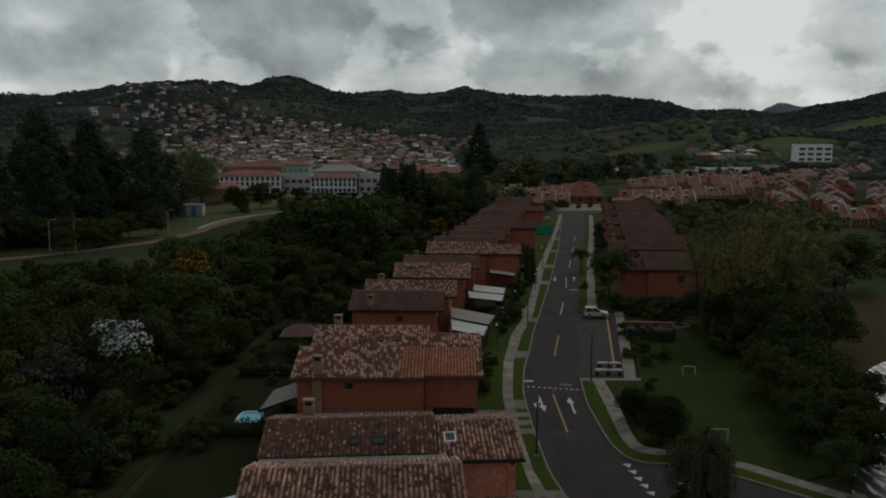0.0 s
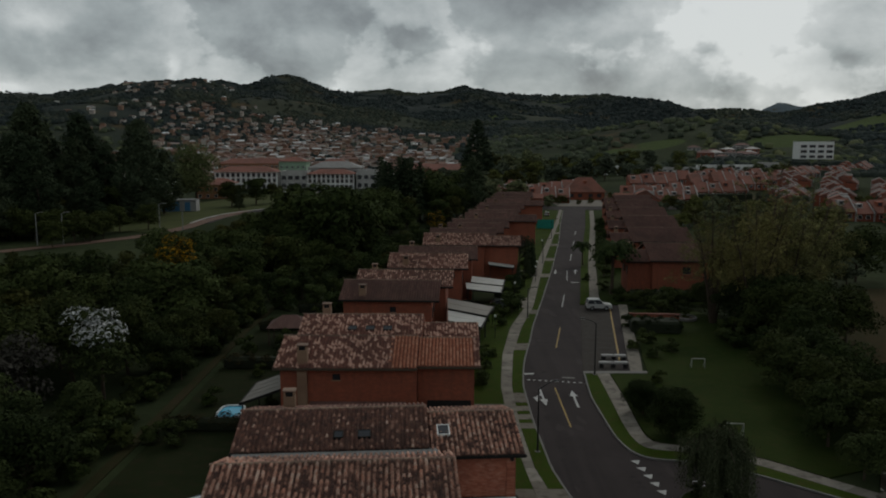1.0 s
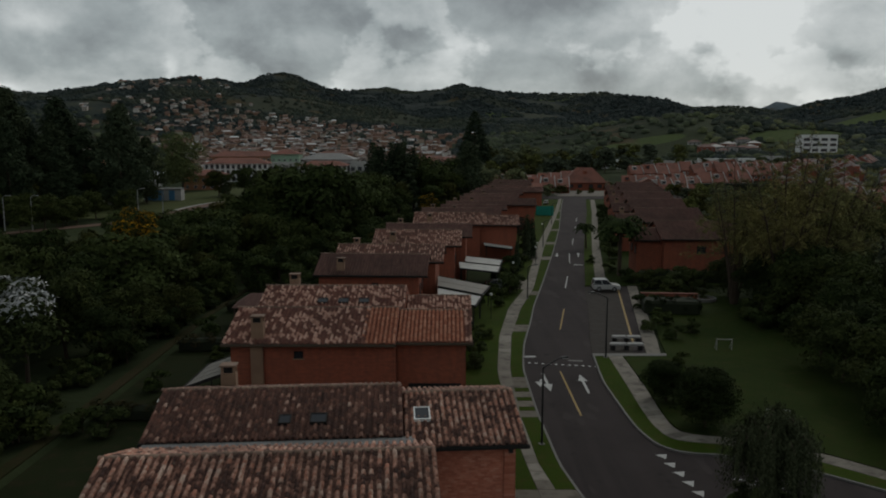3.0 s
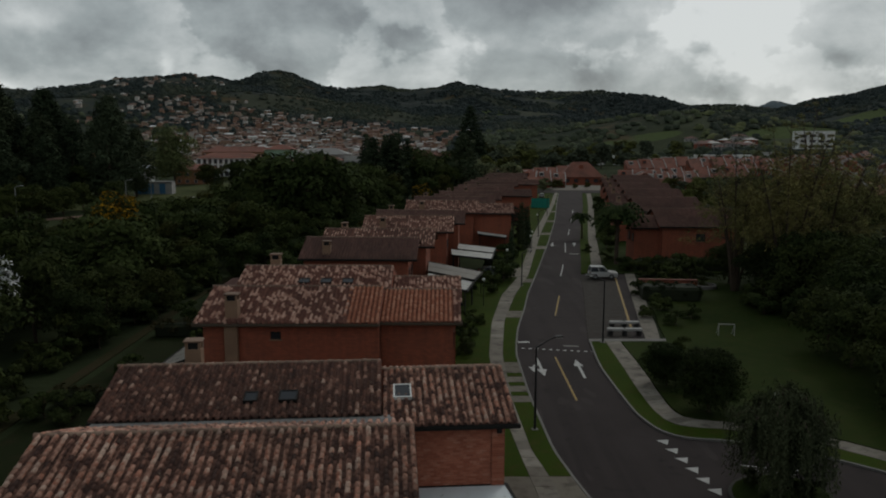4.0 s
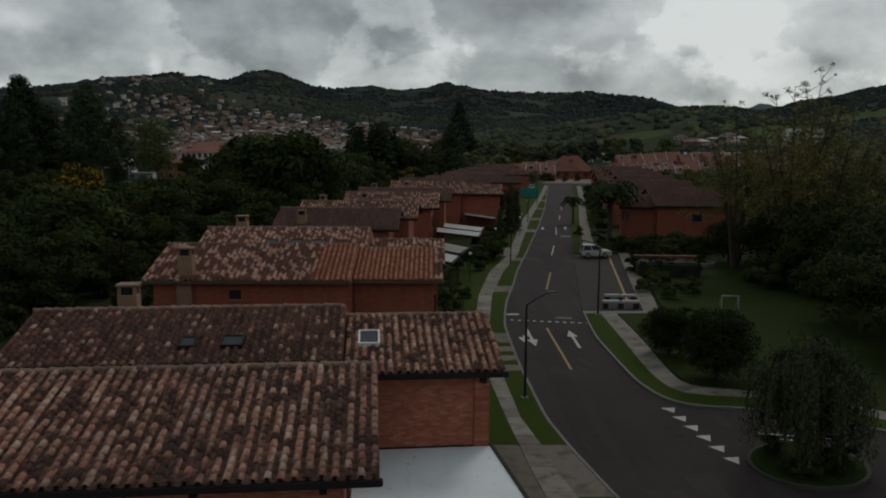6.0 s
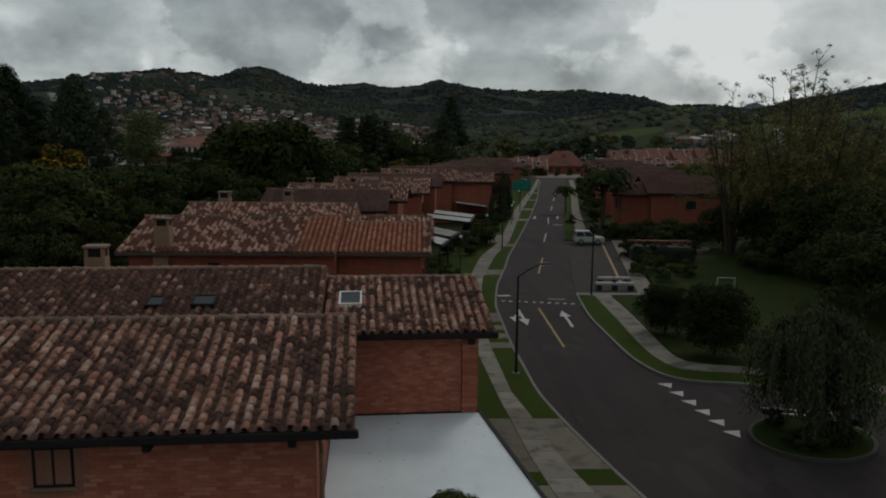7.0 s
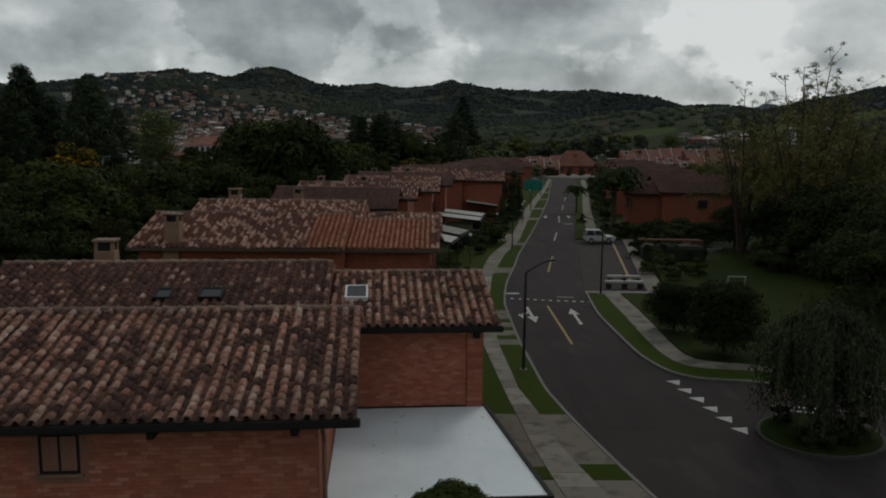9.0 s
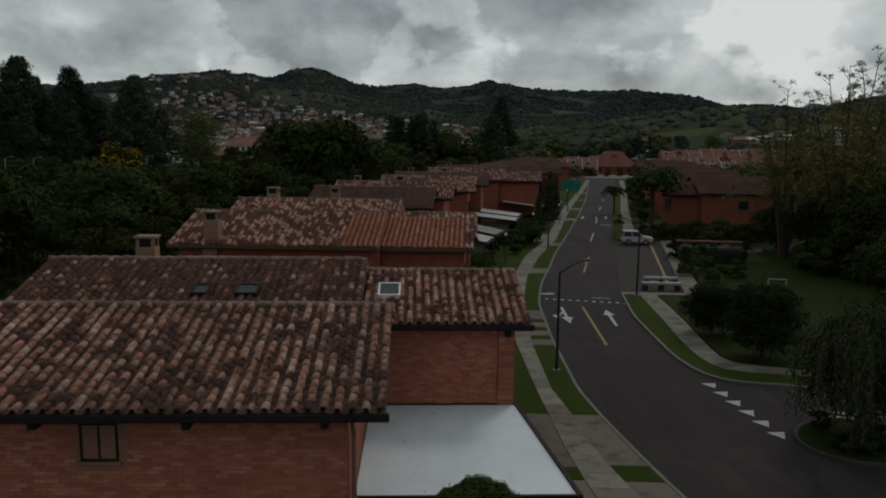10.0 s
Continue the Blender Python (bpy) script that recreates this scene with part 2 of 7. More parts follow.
M_GUTTER_TAN = plain("tan_gutter", (0.085, 0.062, 0.042), (0.055, 0.042, 0.030), 1.0, 0.7)
M_FASCIA = plain("dark_gutter", (0.011, 0.010, 0.009), (0.019, 0.017, 0.015), 2.0, 0.85)
# near-black for blocks that stand in for the shade inside openings
M_DARK = plain("opening_shade", (0.012, 0.012, 0.012), (0.02, 0.02, 0.02), 2.0, 0.9)
M_PARTY = plain("white_render", (0.38, 0.37, 0.355), (0.27, 0.26, 0.25), 0.25, 0.9)
M_WHITE = plain("white_paint", (0.72, 0.72, 0.70), (0.62, 0.62, 0.60), 0.7, 0.6)
sheet_ = Nodes("white_sheet", 0.75, 0.0, 0.15)
dusty = sheet_.mix(sheet_.step(sheet_.noise(0.5, 5), 0.35, 0.75), (0.62, 0.665, 0.690), (0.53, 0.57, 0.59))
dusty = sheet_.mix(sheet_.step(sheet_.noise(1.6, 4, stretch=(1.0, 0.25, 1.0)), 0.56, 0.75), dusty, (0.52, 0.55, 0.55))
dusty = sheet_.mix(sheet_.step(sheet_.noise(3.2, 2), 0.70, 0.74), dusty, (0.36, 0.38, 0.38))
M_CANOPY = sheet_.color(dusty).m
M_CANOPY_TAN = plain("weathered_sheet", (0.20, 0.185, 0.162), (0.145, 0.135, 0.118), 0.5, 0.8)
M_SHEET_OLD = plain("dull_white_sheet", (0.40, 0.395, 0.37), (0.30, 0.295, 0.275), 0.5, 0.8)
M_CANOPY_GREY = plain("grey_sheet", (0.21, 0.205, 0.195), (0.14, 0.135, 0.13), 0.5, 0.6)
M_LEAD = plain("grey_flashing", (0.17, 0.168, 0.165), (0.07, 0.066, 0.060), 1.5, 0.6)
M_STEEL = plain("black_steel", (0.014, 0.014, 0.014), (0.022, 0.022, 0.022), 3.0, 0.5)
M_GALV = plain("galvanised_steel", (0.3, 0.3, 0.3), (0.22, 0.22, 0.22), 3.0, 0.5, 0.3)
M_TRUNK = plain("bark", (0.075, 0.052, 0.036), (0.04, 0.03, 0.022), 2.0, 0.95)
M_KERB_OLD = plain("mossy_kerb", (0.055, 0.053, 0.046), (0.036, 0.037, 0.028), 0.8, 0.9)
M_KERB = plain("kerb_concrete", (0.165, 0.158, 0.148), (0.115, 0.110, 0.102), 0.8, 0.9)
M_LINE_W = plain("white_road_paint", (0.40, 0.40, 0.385), (0.29, 0.29, 0.28), 2.5, 0.7)
M_LINE_Y = plain("yellow_road_paint", (0.30, 0.19, 0.045), (0.20, 0.135, 0.04), 2.5, 0.7)


def asphalt():
    k = Nodes("asphalt", 0.95, 0.0, 0.12)
    wear = k.step(k.noise(0.16, 6), 0.35, 0.68)
    patch = k.step(k.noise(0.045, 3), 0.45, 0.6)
    grain = k.noise(22, 3)
    lanes = k.step(k.noise(0.7, 3, stretch=(1.0, 0.05, 1.0)), 0.4, 0.62)
    col = k.mix(wear, (0.0265, 0.0210, 0.0208), (0.036, 0.0290, 0.0285))
    col = k.mix(k.math("MULTIPLY", patch, 0.5), col, (0.020, 0.0160, 0.0160))
    col = k.mix(k.math("MULTIPLY", lanes, 0.4), col, (0.043, 0.0350, 0.0338))
    spill = k.step(k.noise(0.55, 5, 0.6), 0.60, 0.70)
    col = k.mix(k.math("MULTIPLY", spill, 0.6), col, (0.017, 0.0142, 0.0142))
    patched = k.step(k.noise(0.30, 2, stretch=(1.0, 0.35, 1.0)), 0.62, 0.635)
    col = k.mix(k.math("MULTIPLY", patched, 0.45), col, (0.050, 0.042, 0.040))
    col = k.mix(k.step(grain, 0.5, 0.8), col, k.mix(0.3, col, (0.02, 0.02, 0.02)))
    return k.color(col).bump(grain, 0.3, 0.006).m


def paving(name, a, b, c, stain=(0.055, 0.047, 0.040)):
    k = Nodes(name, 0.95, 0.0, 0.14)
    r = k.chance()
    col = k.ramp(r, [(0.0, a), (0.55, b), (1.0, c)])
    place = k.world_place()
    col = k.mix(k.step(k.noise(1.1, 5, vec=place), 0.5, 0.68), col, k.mix(0.7, col, stain))
    grain = k.noise(18, 3, vec=place)
    col = k.mix(k.step(grain, 0.5, 0.8), col, k.mix(0.25, col, stain))
    return k.color(col).bump(grain, 0.3, 0.006).m


def grass(name, a, b, c):
    k = Nodes(name, 0.95, 0.0, 0.04)
    place = k.world_place()
    col = k.mix(k.step(k.noise(0.12, 5, vec=place), 0.35, 0.65), a, b)
    col = k.mix(k.step(k.noise(0.9, 4, vec=place), 0.5, 0.75), col, c)
    blades = k.noise(9, 4, vec=place)
    col = k.mix(k.step(blades, 0.4, 0.75), col, k.mix(0.5, col, (0.01, 0.014, 0.005)))
    return k.color(col).bump(blades, 0.6, 0.05).m


M_ASPHALT = asphalt()
M_PAVE = paving("pavement_concrete", (0.135, 0.120, 0.100), (0.178, 0.161, 0.136), (0.215, 0.196, 0.167))
M_DRIVE = paving("driveway_concrete", (0.112, 0.099, 0.080), (0.138, 0.122, 0.099), (0.162, 0.144, 0.118))
M_PAVER = paving("parking_paver", (0.030, 0.026, 0.023), (0.036, 0.031, 0.027), (0.042, 0.036, 0.031), (0.022, 0.018, 0.015))
M_LAWN = grass("lawn_grass", (0.015, 0.026, 0.0045), (0.026, 0.038, 0.008), (0.032, 0.034, 0.010))
M_VERGE = grass("verge_grass", (0.026, 0.043, 0.005), (0.036, 0.056, 0.007), (0.042, 0.043, 0.010))
M_SOIL = plain("bare_soil", (0.055, 0.035, 0.023), (0.034, 0.024, 0.016), 0.4, 0.95)
M_LEAF_DARK = leaf_material("dark_leaves", (0.0185, 0.0260, 0.0100), (0.0470, 0.0600, 0.0210))
M_LEAF_DEEP = leaf_material("deep_green_leaves", (0.0100, 0.0160, 0.0060), (0.0270, 0.0370, 0.0120))
M_LEAF_MID = leaf_material("green_leaves", (0.0220, 0.0320, 0.0110), (0.0540, 0.0680, 0.0230))
M_LEAF_OLIVE = leaf_material("olive_leaves", (0.0270, 0.0310, 0.0100), (0.0640, 0.0660, 0.0210))
M_LEAF_LIME = leaf_material("light_leaves", (0.050, 0.062, 0.022), (0.118, 0.130, 0.048))
M_LEAF_PINE = leaf_material("pine_needles", (0.0210, 0.0310, 0.0190), (0.0600, 0.0760, 0.0440))
M_LEAF_PALE = leaf_material("pale_green_leaves", (0.052, 0.068, 0.030), (0.115, 0.132, 0.056))
M_LEAF_PALM = leaf_material("palm_fronds", (0.0180, 0.0280, 0.0100), (0.0550, 0.0700, 0.0250))
M_FLOWER_Y = leaf_material("yellow_blossom", (0.09, 0.060, 0.008), (0.44, 0.23, 0.014))
M_FLOWER_W = leaf_material("silver_leaves", (0.16, 0.17, 0.18), (0.46, 0.46, 0.48))
M_LEAF_PURPLE = leaf_material("purple_leaves", (0.020, 0.019, 0.016), (0.055, 0.050, 0.044))


MEADOWS = ((200, 745, 46, 22), (345, 738, 56, 28), (640, 1130, 110, 100), (48, 560, 26, 40), (300, 1950, 70, 16), (120, 1500, 34, 30), (560, 1750, 44, 24))     # x, y, half length, half width


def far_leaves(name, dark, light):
    """Woods far off: dark gums in broad stands, lighter scrub between them; tones passed in can carry haze."""
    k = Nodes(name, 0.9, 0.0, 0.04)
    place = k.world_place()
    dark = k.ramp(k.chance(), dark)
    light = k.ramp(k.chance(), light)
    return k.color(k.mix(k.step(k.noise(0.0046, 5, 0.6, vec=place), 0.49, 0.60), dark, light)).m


# the blue-grey in these tones is distance haze put into the leaf colour
M_LEAF_HAZED = far_leaves("hazed_wood_leaves", [(0.0, (0.020, 0.027, 0.027)), (1.0, (0.037, 0.047, 0.044))], [(0.0, (0.030, 0.038, 0.030)), (0.7, (0.046, 0.055, 0.039)), (1.0, (0.066, 0.066, 0.045))])
M_LEAF_VALE = far_leaves("valley_leaves", [(0.0, (0.032, 0.041, 0.029)), (1.0, (0.072, 0.085, 0.052))], [(0.0, (0.058, 0.071, 0.034)), (0.7, (0.105, 0.116, 0.054)), (1.0, (0.145, 0.145, 0.074))])


def terrain_material():
    k = Nodes("hill_ground", 1.0, 0.0, 0.03)
    place = k.world_place()
    wood = k.mix(k.step(k.noise(0.02, 6, vec=place), 0.35, 0.65), (0.017, 0.024, 0.011), (0.034, 0.042, 0.019))
    sx = k.n.new("ShaderNodeSeparateXYZ")
    k.l.new(place, sx.inputs[0])
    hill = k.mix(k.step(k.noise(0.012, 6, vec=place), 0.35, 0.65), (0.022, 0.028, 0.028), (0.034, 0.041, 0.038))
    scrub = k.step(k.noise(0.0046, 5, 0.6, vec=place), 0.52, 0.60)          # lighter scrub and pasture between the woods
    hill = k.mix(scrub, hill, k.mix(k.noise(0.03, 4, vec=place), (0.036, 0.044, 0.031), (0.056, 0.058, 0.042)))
    # haze put into the colour: ground turns grey-blue between 600 and 1300 m
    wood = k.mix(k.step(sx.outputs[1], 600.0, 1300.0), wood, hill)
    meadow = k.mix(k.noise(0.008, 4, vec=place), (0.046, 0.066, 0.022), (0.062, 0.080, 0.030))
    # thicker painted haze: pale blue-grey over the farthest range
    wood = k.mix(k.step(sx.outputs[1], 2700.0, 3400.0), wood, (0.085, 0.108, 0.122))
    earth = k.mix(k.noise(0.06, 5, vec=place), (0.075, 0.055, 0.034), (0.045, 0.042, 0.022))
    clear = k.math("MULTIPLY", k.step(k.noise(0.0042, 3, 0.4, vec=place), 0.56, 0.60), k.step(sx.outputs[0], -250.0, 150.0))
    col = k.mix(clear, wood, k.mix(k.noise(0.02, 4, vec=place), (0.040, 0.050, 0.031), (0.052, 0.058, 0.036)))
    fields = 0.0
    for a, b, p, q in MEADOWS:              # sloping pastures with soft, uneven edges
        u = k.math("DIVIDE", k.math("SUBTRACT", sx.outputs[0], a), p)
        v = k.math("DIVIDE", k.math("SUBTRACT", k.math("SUBTRACT", sx.outputs[1], b), k.math("MULTIPLY", k.math("SUBTRACT", sx.outputs[0], a), 0.3)), q)
        far = k.math("ADD", k.math("ADD", k.math("MULTIPLY", u, u), k.math("MULTIPLY", v, v)), k.math("MULTIPLY", k.noise(0.02, 4, vec=place), 0.5))
        fields = k.math("MAXIMUM", fields, k.step(far, 1.25, 1.1))
    soils = k.step(k.noise(0.009, 4, vec=place, stretch=(1, 1, 3)), 0.60, 0.66)
    col = k.mix(fields, col, meadow)
    col = k.mix(soils, col, earth)
    fine = k.noise(0.35, 5, vec=place)
    col = k.mix(k.step(fine, 0.45, 0.75), col, k.mix(0.55, col, (0.012, 0.016, 0.008)))
    return k.color(col).bump(fine, 0.5, 0.6).m


M_TERRAIN = terrain_material()

# ---- mesh tools ----
class Shape:
    """Collects vertices and faces, in a thing's own space."""

    def __init__(self):
        self.v, self.f = [], []

    def add(self, verts, faces, m=None):
        k = len(self.v)
        self.v += [tuple(m @ Vector(p)) if m else tuple(p) for p in verts]
        self.f += [tuple(i + k for i in face) for face in faces]
        return self

    def box(self, x0, x1, y0, y1, z0, z1, m=None, chamfer=0.0):
        c = min(chamfer, (x1 - x0) / 3, (y1 - y0) / 3, (z1 - z0) / 3)
        if c <= 0:
            vs = [(x, y, z) for z in (z0, z1) for x, y in ((x0, y0), (x1, y0), (x1, y1), (x0, y1))]
            return self.add(vs, [(3, 2, 1, 0), (4, 5, 6, 7), (0, 1, 5, 4), (1, 2, 6, 5), (2, 3, 7, 6), (3, 0, 4, 7)], m)
        rings = []
        for z, d in ((z0, c), (z0 + c, 0), (z1 - c, 0), (z1, c)):
            a0, a1, b0, b1 = x0 + d, x1 - d, y0 + d, y1 - d
            e = c
            rings += [(a0 + e, b0, z), (a1 - e, b0, z), (a1, b0 + e, z), (a1, b1 - e, z), (a1 - e, b1, z), (a0 + e, b1, z), (a0, b1 - e, z), (a0, b0 + e, z)]
        faces = [tuple(range(7, -1, -1)), tuple(range(24, 32))]
        for r in range(3):
            for i in range(8):
                j = (i + 1) % 8
                faces.append((8 * r + i, 8 * r + j, 8 * r + 8 + j, 8 * r + 8 + i))
        return self.add(rings, faces, m)

    def tube(self, path, radii, sides=6, caps=True):
        """A tube along the points of path, with a radius at each."""
        pts = [Vector(p) for p in path]
        k, vs, fs = 0, [], []
        for i, p in enumerate(pts):
            d = (pts[min(i + 1, len(pts) - 1)] - pts[max(i - 1, 0)]).normalized()
            a = d.orthogonal().normalized() if abs(d.z) < 0.99 else Vector((1, 0, 0))
            b = d.cross(a).normalized()
            a = b.cross(d)
            for s in range(sides):
                w = 2 * math.pi * s / sides
                vs.append(p + radii[i] * (math.cos(w) * a + math.sin(w) * b))
        for i in range(len(pts) - 1):
            for s in range(sides):
                u = (s + 1) % sides
                fs.append((i * sides + s, i * sides + u, (i + 1) * sides + u, (i + 1) * sides + s))
        if caps:
            fs += [tuple(range(sides - 1, -1, -1)), tuple(range((len(pts) - 1) * sides, len(pts) * sides))]
        return self.add(vs, fs)

    def lathe(self, profile, sides=12, at=(0, 0, 0)):
        vs, fs, n = [], [], len(profile)
        for r, z in profile:
            for s in range(sides):
                w = 2 * math.pi * s / sides
                vs.append((at[0] + r * math.cos(w), at[1] + r * math.sin(w), at[2] + z))
        for i in range(n - 1):
            for s in range(sides):
                u = (s + 1) % sides
                fs.append((i * sides + s, i * sides + u, (i + 1) * sides + u, (i + 1) * sides + s))
        fs += [tuple(range(sides - 1, -1, -1)), tuple(range((n - 1) * sides, n * sides))]
        return self.add(vs, fs)

    def slab(self, ring, z0, z1):
        """An upright prism on a ring of (x, y), anticlockwise."""
        n = len(ring)
        vs = [(x, y, z0) for x, y in ring] + [(x, y, z1) for x, y in ring]
        fs = [tuple(range(n - 1, -1, -1)), tuple(range(n, 2 * n))] + [(i, (i + 1) % n, n + (i + 1) % n, n + i) for i in range(n)]
        return self.add(vs, fs)

    def mesh(self, name, *mats):
        me = bpy.data.meshes.new(name)
        me.from_pydata(self.v, [], self.f)
        for m in mats:
            me.materials.append(m)
        return me


def part(name, shape, material, parent, label=""):
    """Links a shape, or a ready mesh, as one mesh object under a thing or a part."""
    me = shape.mesh(name, material) if isinstance(shape, Shape) else shape
    ob = new(name, me)
    ob.parent = parent
    if label:
        ob["label"] = label
    return ob


def thing(name, m, label, category, group=""):
    return place(tagged(new(name), label, category, group), m)


def place(ob, m):
    ob.matrix_world = m
    return ob


def setting(name, shape, material, label, category):
    return tagged(new(name, shape.mesh(name, material)), label, category, kind="structure")


def many(name, base, mats4, material, smooth=False):
    """One mesh that repeats the base shape at each 4 x 4 matrix of an array; each copy stays an island."""
    bv = np.array(base.v)
    hom = np.c_[bv, np.ones(len(bv))]
    vs = np.einsum("nij,vj->nvi", mats4, hom)[:, :, :3].reshape(-1, 3)
    faces = [tuple(i + k * len(bv) for i in face) for k in range(len(mats4)) for face in base.f]
    me = bpy.data.meshes.new(name)
    me.from_pydata(vs.tolist(), [], faces)
    me.materials.append(material)
    if smooth:
        me.polygons.foreach_set("use_smooth", [True] * len(me.polygons))
    return me


def lerp(x, xs, ys):
    return float(np.interp(x, xs, ys))


# ---- the lie of the land ----
CREST_X = [-3200, -1310, -1140, -1050, -990, -906, -790, -640, -573, -490, -407, -323, -240, -157, -73, 60, 160, 277, 393, 527, 660, 777, 860, 1400, 3200]
CREST_Z = [140, 160, 164, 170, 180, 198, 204, 206, 190, 202, 195, 170, 173, 184, 169, 178, 162, 160, 158, 149, 133, 112, 98, 94, 100]


def smooth_step(x, a, b):
    t = np.clip((x - a) / (b - a), 0, 1)
    return t * t * (3 - 2 * t)


def waves(x, y, s, seed):
    """Cheap rolling relief, about -1 to 1."""
    r = np.random.RandomState(seed)
    z = 0 * x
    for i in range(7):
        a, p = r.uniform(0, 2 * np.pi), r.uniform(0, 2 * np.pi)
        k = 2 * np.pi / s * r.uniform(0.6, 1.7)
        z = z + np.sin(k * (x * np.cos(a) + y * np.sin(a)) + p + 1.2 * np.sin(k * 0.6 * (y * np.cos(a) - x * np.sin(a)) + 2 * p))
    return z / 4


def height(x, y):
    x, y = np.asarray(x, float), np.asarray(y, float)
    crest = np.interp(x * 2200 / np.maximum(y, 600), CREST_X, CREST_Z)
    gentle = 26 * smooth_step(y, 420, 1100) + 34 * smooth_step(y, 900, 1600)
    gentle = gentle * smooth_step(x, 700, 250) * smooth_step(y, 400, 620)
    rise = smooth_step(y, 1250, 2250)
    z = gentle * (1 - rise) + crest * rise * smooth_step(-y, -5200, -2300)
    rolling = smooth_step(y, 1000, 1700) * (1 - 0.75 * np.exp(-((y - 2230) / 140) ** 2))
    z = z + rolling * (17 * waves(x, y, 620, 3) + 8 * waves(x, y, 240, 5)) + rise * (4.0 * waves(x, y, 110, 8) + 2.2 * waves(x, y, 45, 9))
    # the town's hill, to the left
    z = z + 62 * np.exp(-(((x + 520) / 230) ** 2 + ((y - 1430) / 300) ** 2)) + 22 * np.exp(-(((x + 900) / 350) ** 2 + ((y - 1200) / 320) ** 2))
    # green slopes and the wooded hill to the right
    z = z + 150 * smooth_step(x + 0.22 * (y - 900), 430, 1130) * smooth_step(y, 380, 900) * smooth_step(-y, -2100, -1300)
    z = z + 34 * np.exp(-(((x - 300) / 150) ** 2 + ((y - 900) / 190) ** 2))
    z = z + 26 * np.exp(-(((x - 560) / 170) ** 2 + ((y - 780) / 120) ** 2))
    # range far off; its blue is haze put into the ground colour
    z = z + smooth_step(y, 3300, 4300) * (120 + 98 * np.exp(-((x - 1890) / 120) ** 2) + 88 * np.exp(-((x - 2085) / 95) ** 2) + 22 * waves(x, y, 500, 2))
    near = smooth_step(np.hypot(x, y - 100), 300, 520)
    # the terraced estate stands on a low rise
    bank = 4.0 * smooth_step(y, 366, 396) * smooth_step(x, 78, 98) * smooth_step(-y, -640, -500)
    return np.maximum(z * near, bank) - 0.05


def make_ground():
    rings = np.r_[0, np.geomspace(8, 420, 34), np.geomspace(440, 4700, 170)]
    fan = np.r_[np.linspace(-46, 46, 461), np.linspace(46, 314, 90)[1:-1]]
    a = np.radians(90 - fan)
    R, A = np.meshgrid(rings[1:], a, indexing="ij")
    X, Y = R * np.cos(A), R * np.sin(A)
    Z = height(X, Y)
    n, m = X.shape
    verts = [(0, 0, -0.05)] + np.c_[X.ravel(), Y.ravel(), Z.ravel()].tolist()
    faces = [(0, 1 + (j + 1) % m, 1 + j) for j in range(m)]
    for i in range(n - 1):
        for j in range(m):
            k = (j + 1) % m
            faces.append((1 + i * m + j, 1 + i * m + k, 1 + (i + 1) * m + k, 1 + (i + 1) * m + j))
    me = bpy.data.meshes.new("ground")
    me.from_pydata(verts, [], faces)
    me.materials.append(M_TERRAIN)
    me.polygons.foreach_set("use_smooth", [True] * len(me.polygons))
    return tagged(new("ground", me), "dark green valley floor rising to wooded hills", "ground", kind="structure")


make_ground()

# ---- the street: road, kerbs, pavements, verges, parking ----
KERB_Y = [-20, 44, 50, 52.8, 57.7, 62.1, 70.6, 74, 83, 87.2, 92.5, 102, 110.3, 126.4, 160, 204, 258, 312]
KERB_L = [22, 12.7, 11.5, 10.9, 10.0, 9.4, 9.2, 9.2, 9.35, 9.8, 10.5, 12.3, 13.7, 17.0, 23.7, 31.9, 41.0, 50.5]
EDGE_Y = [-20, 20, 40, 47, 54, 58.6, 61.1, 63.5, 64.2, 65.6, 69.5, 75.3, 80, 88, 94.5, 110.7, 122, 128, 167, 193, 245, 312]
EDGE_R = [90, 62, 47, 40, 33, 28, 25.2, 19.8, 17.6, 16.5, 15.9, 15.85, 15.9, 16.7, 17.8, 20.7, 22.5, 23.7, 31.0, 36.2, 46.8, 59.5]
WALK_Y = [40, 50.2, 54.2, 58.4, 62, 71, 82.7, 95.4, 109, 123, 172, 254, 305]
WALK_L = [9.6, 8.2, 7.7, 7.4, 7.15, 6.7, 6.8, 8.0, 10.2, 13.9, 22.2, 38.4, 47.6]
WALK_R = [11.2, 9.75, 8.9, 8.5, 7.95, 7.7, 8.0, 9.3, 11.8, 15.2, 23.7, 39.6, 48.8]


def xl(y): return lerp(y, KERB_Y, KERB_L)
def xr(y): return lerp(y, EDGE_Y, EDGE_R)
def wl_(y): return lerp(y, WALK_Y, WALK_L)
def wr_(y): return lerp(y, WALK_Y, WALK_R)


def ribbon(left, right, z0, z1):
    """A slab between two lines of (x, y) with as many points each."""
    s, n = Shape(), len(left)
    vs = [(*p, z) for z in (z0, z1) for line in (left, right) for p in line]
    a, b, c, d = 0, n, 2 * n, 3 * n
    fs = []
    for i in range(n - 1):
        fs += [(c + i, d + i, d + i + 1, c + i + 1), (a + i, c + i, c + i + 1, a + i + 1), (b + i, b + i + 1, d + i + 1, d + i)]
    fs += [(a, b, d, c), (a + n - 1, c + n - 1, d + n - 1, b + n - 1)]
    return s.add(vs, fs)


def span(y0, y1, step=2.0):
    return np.linspace(y0, y1, max(2, int(round((y1 - y0) / step)) + 1))


ys = sorted(set(list(span(-20, 310, 3)) + EDGE_Y))
setting("road", ribbon([(xl(y), y) for y in ys], [(xr(y), y) for y in ys], -0.4, 0.0), M_ASPHALT, "worn grey asphalt street curving past a junction", "road")
far_y = span(306, 322, 4)
setting("road", ribbon([(20, y) for y in far_y], [(110, y) for y in far_y], -0.4, 0.004), M_ASPHALT, "asphalt cross street at the far end", "road")
ys = span(30, 300, 1.5)
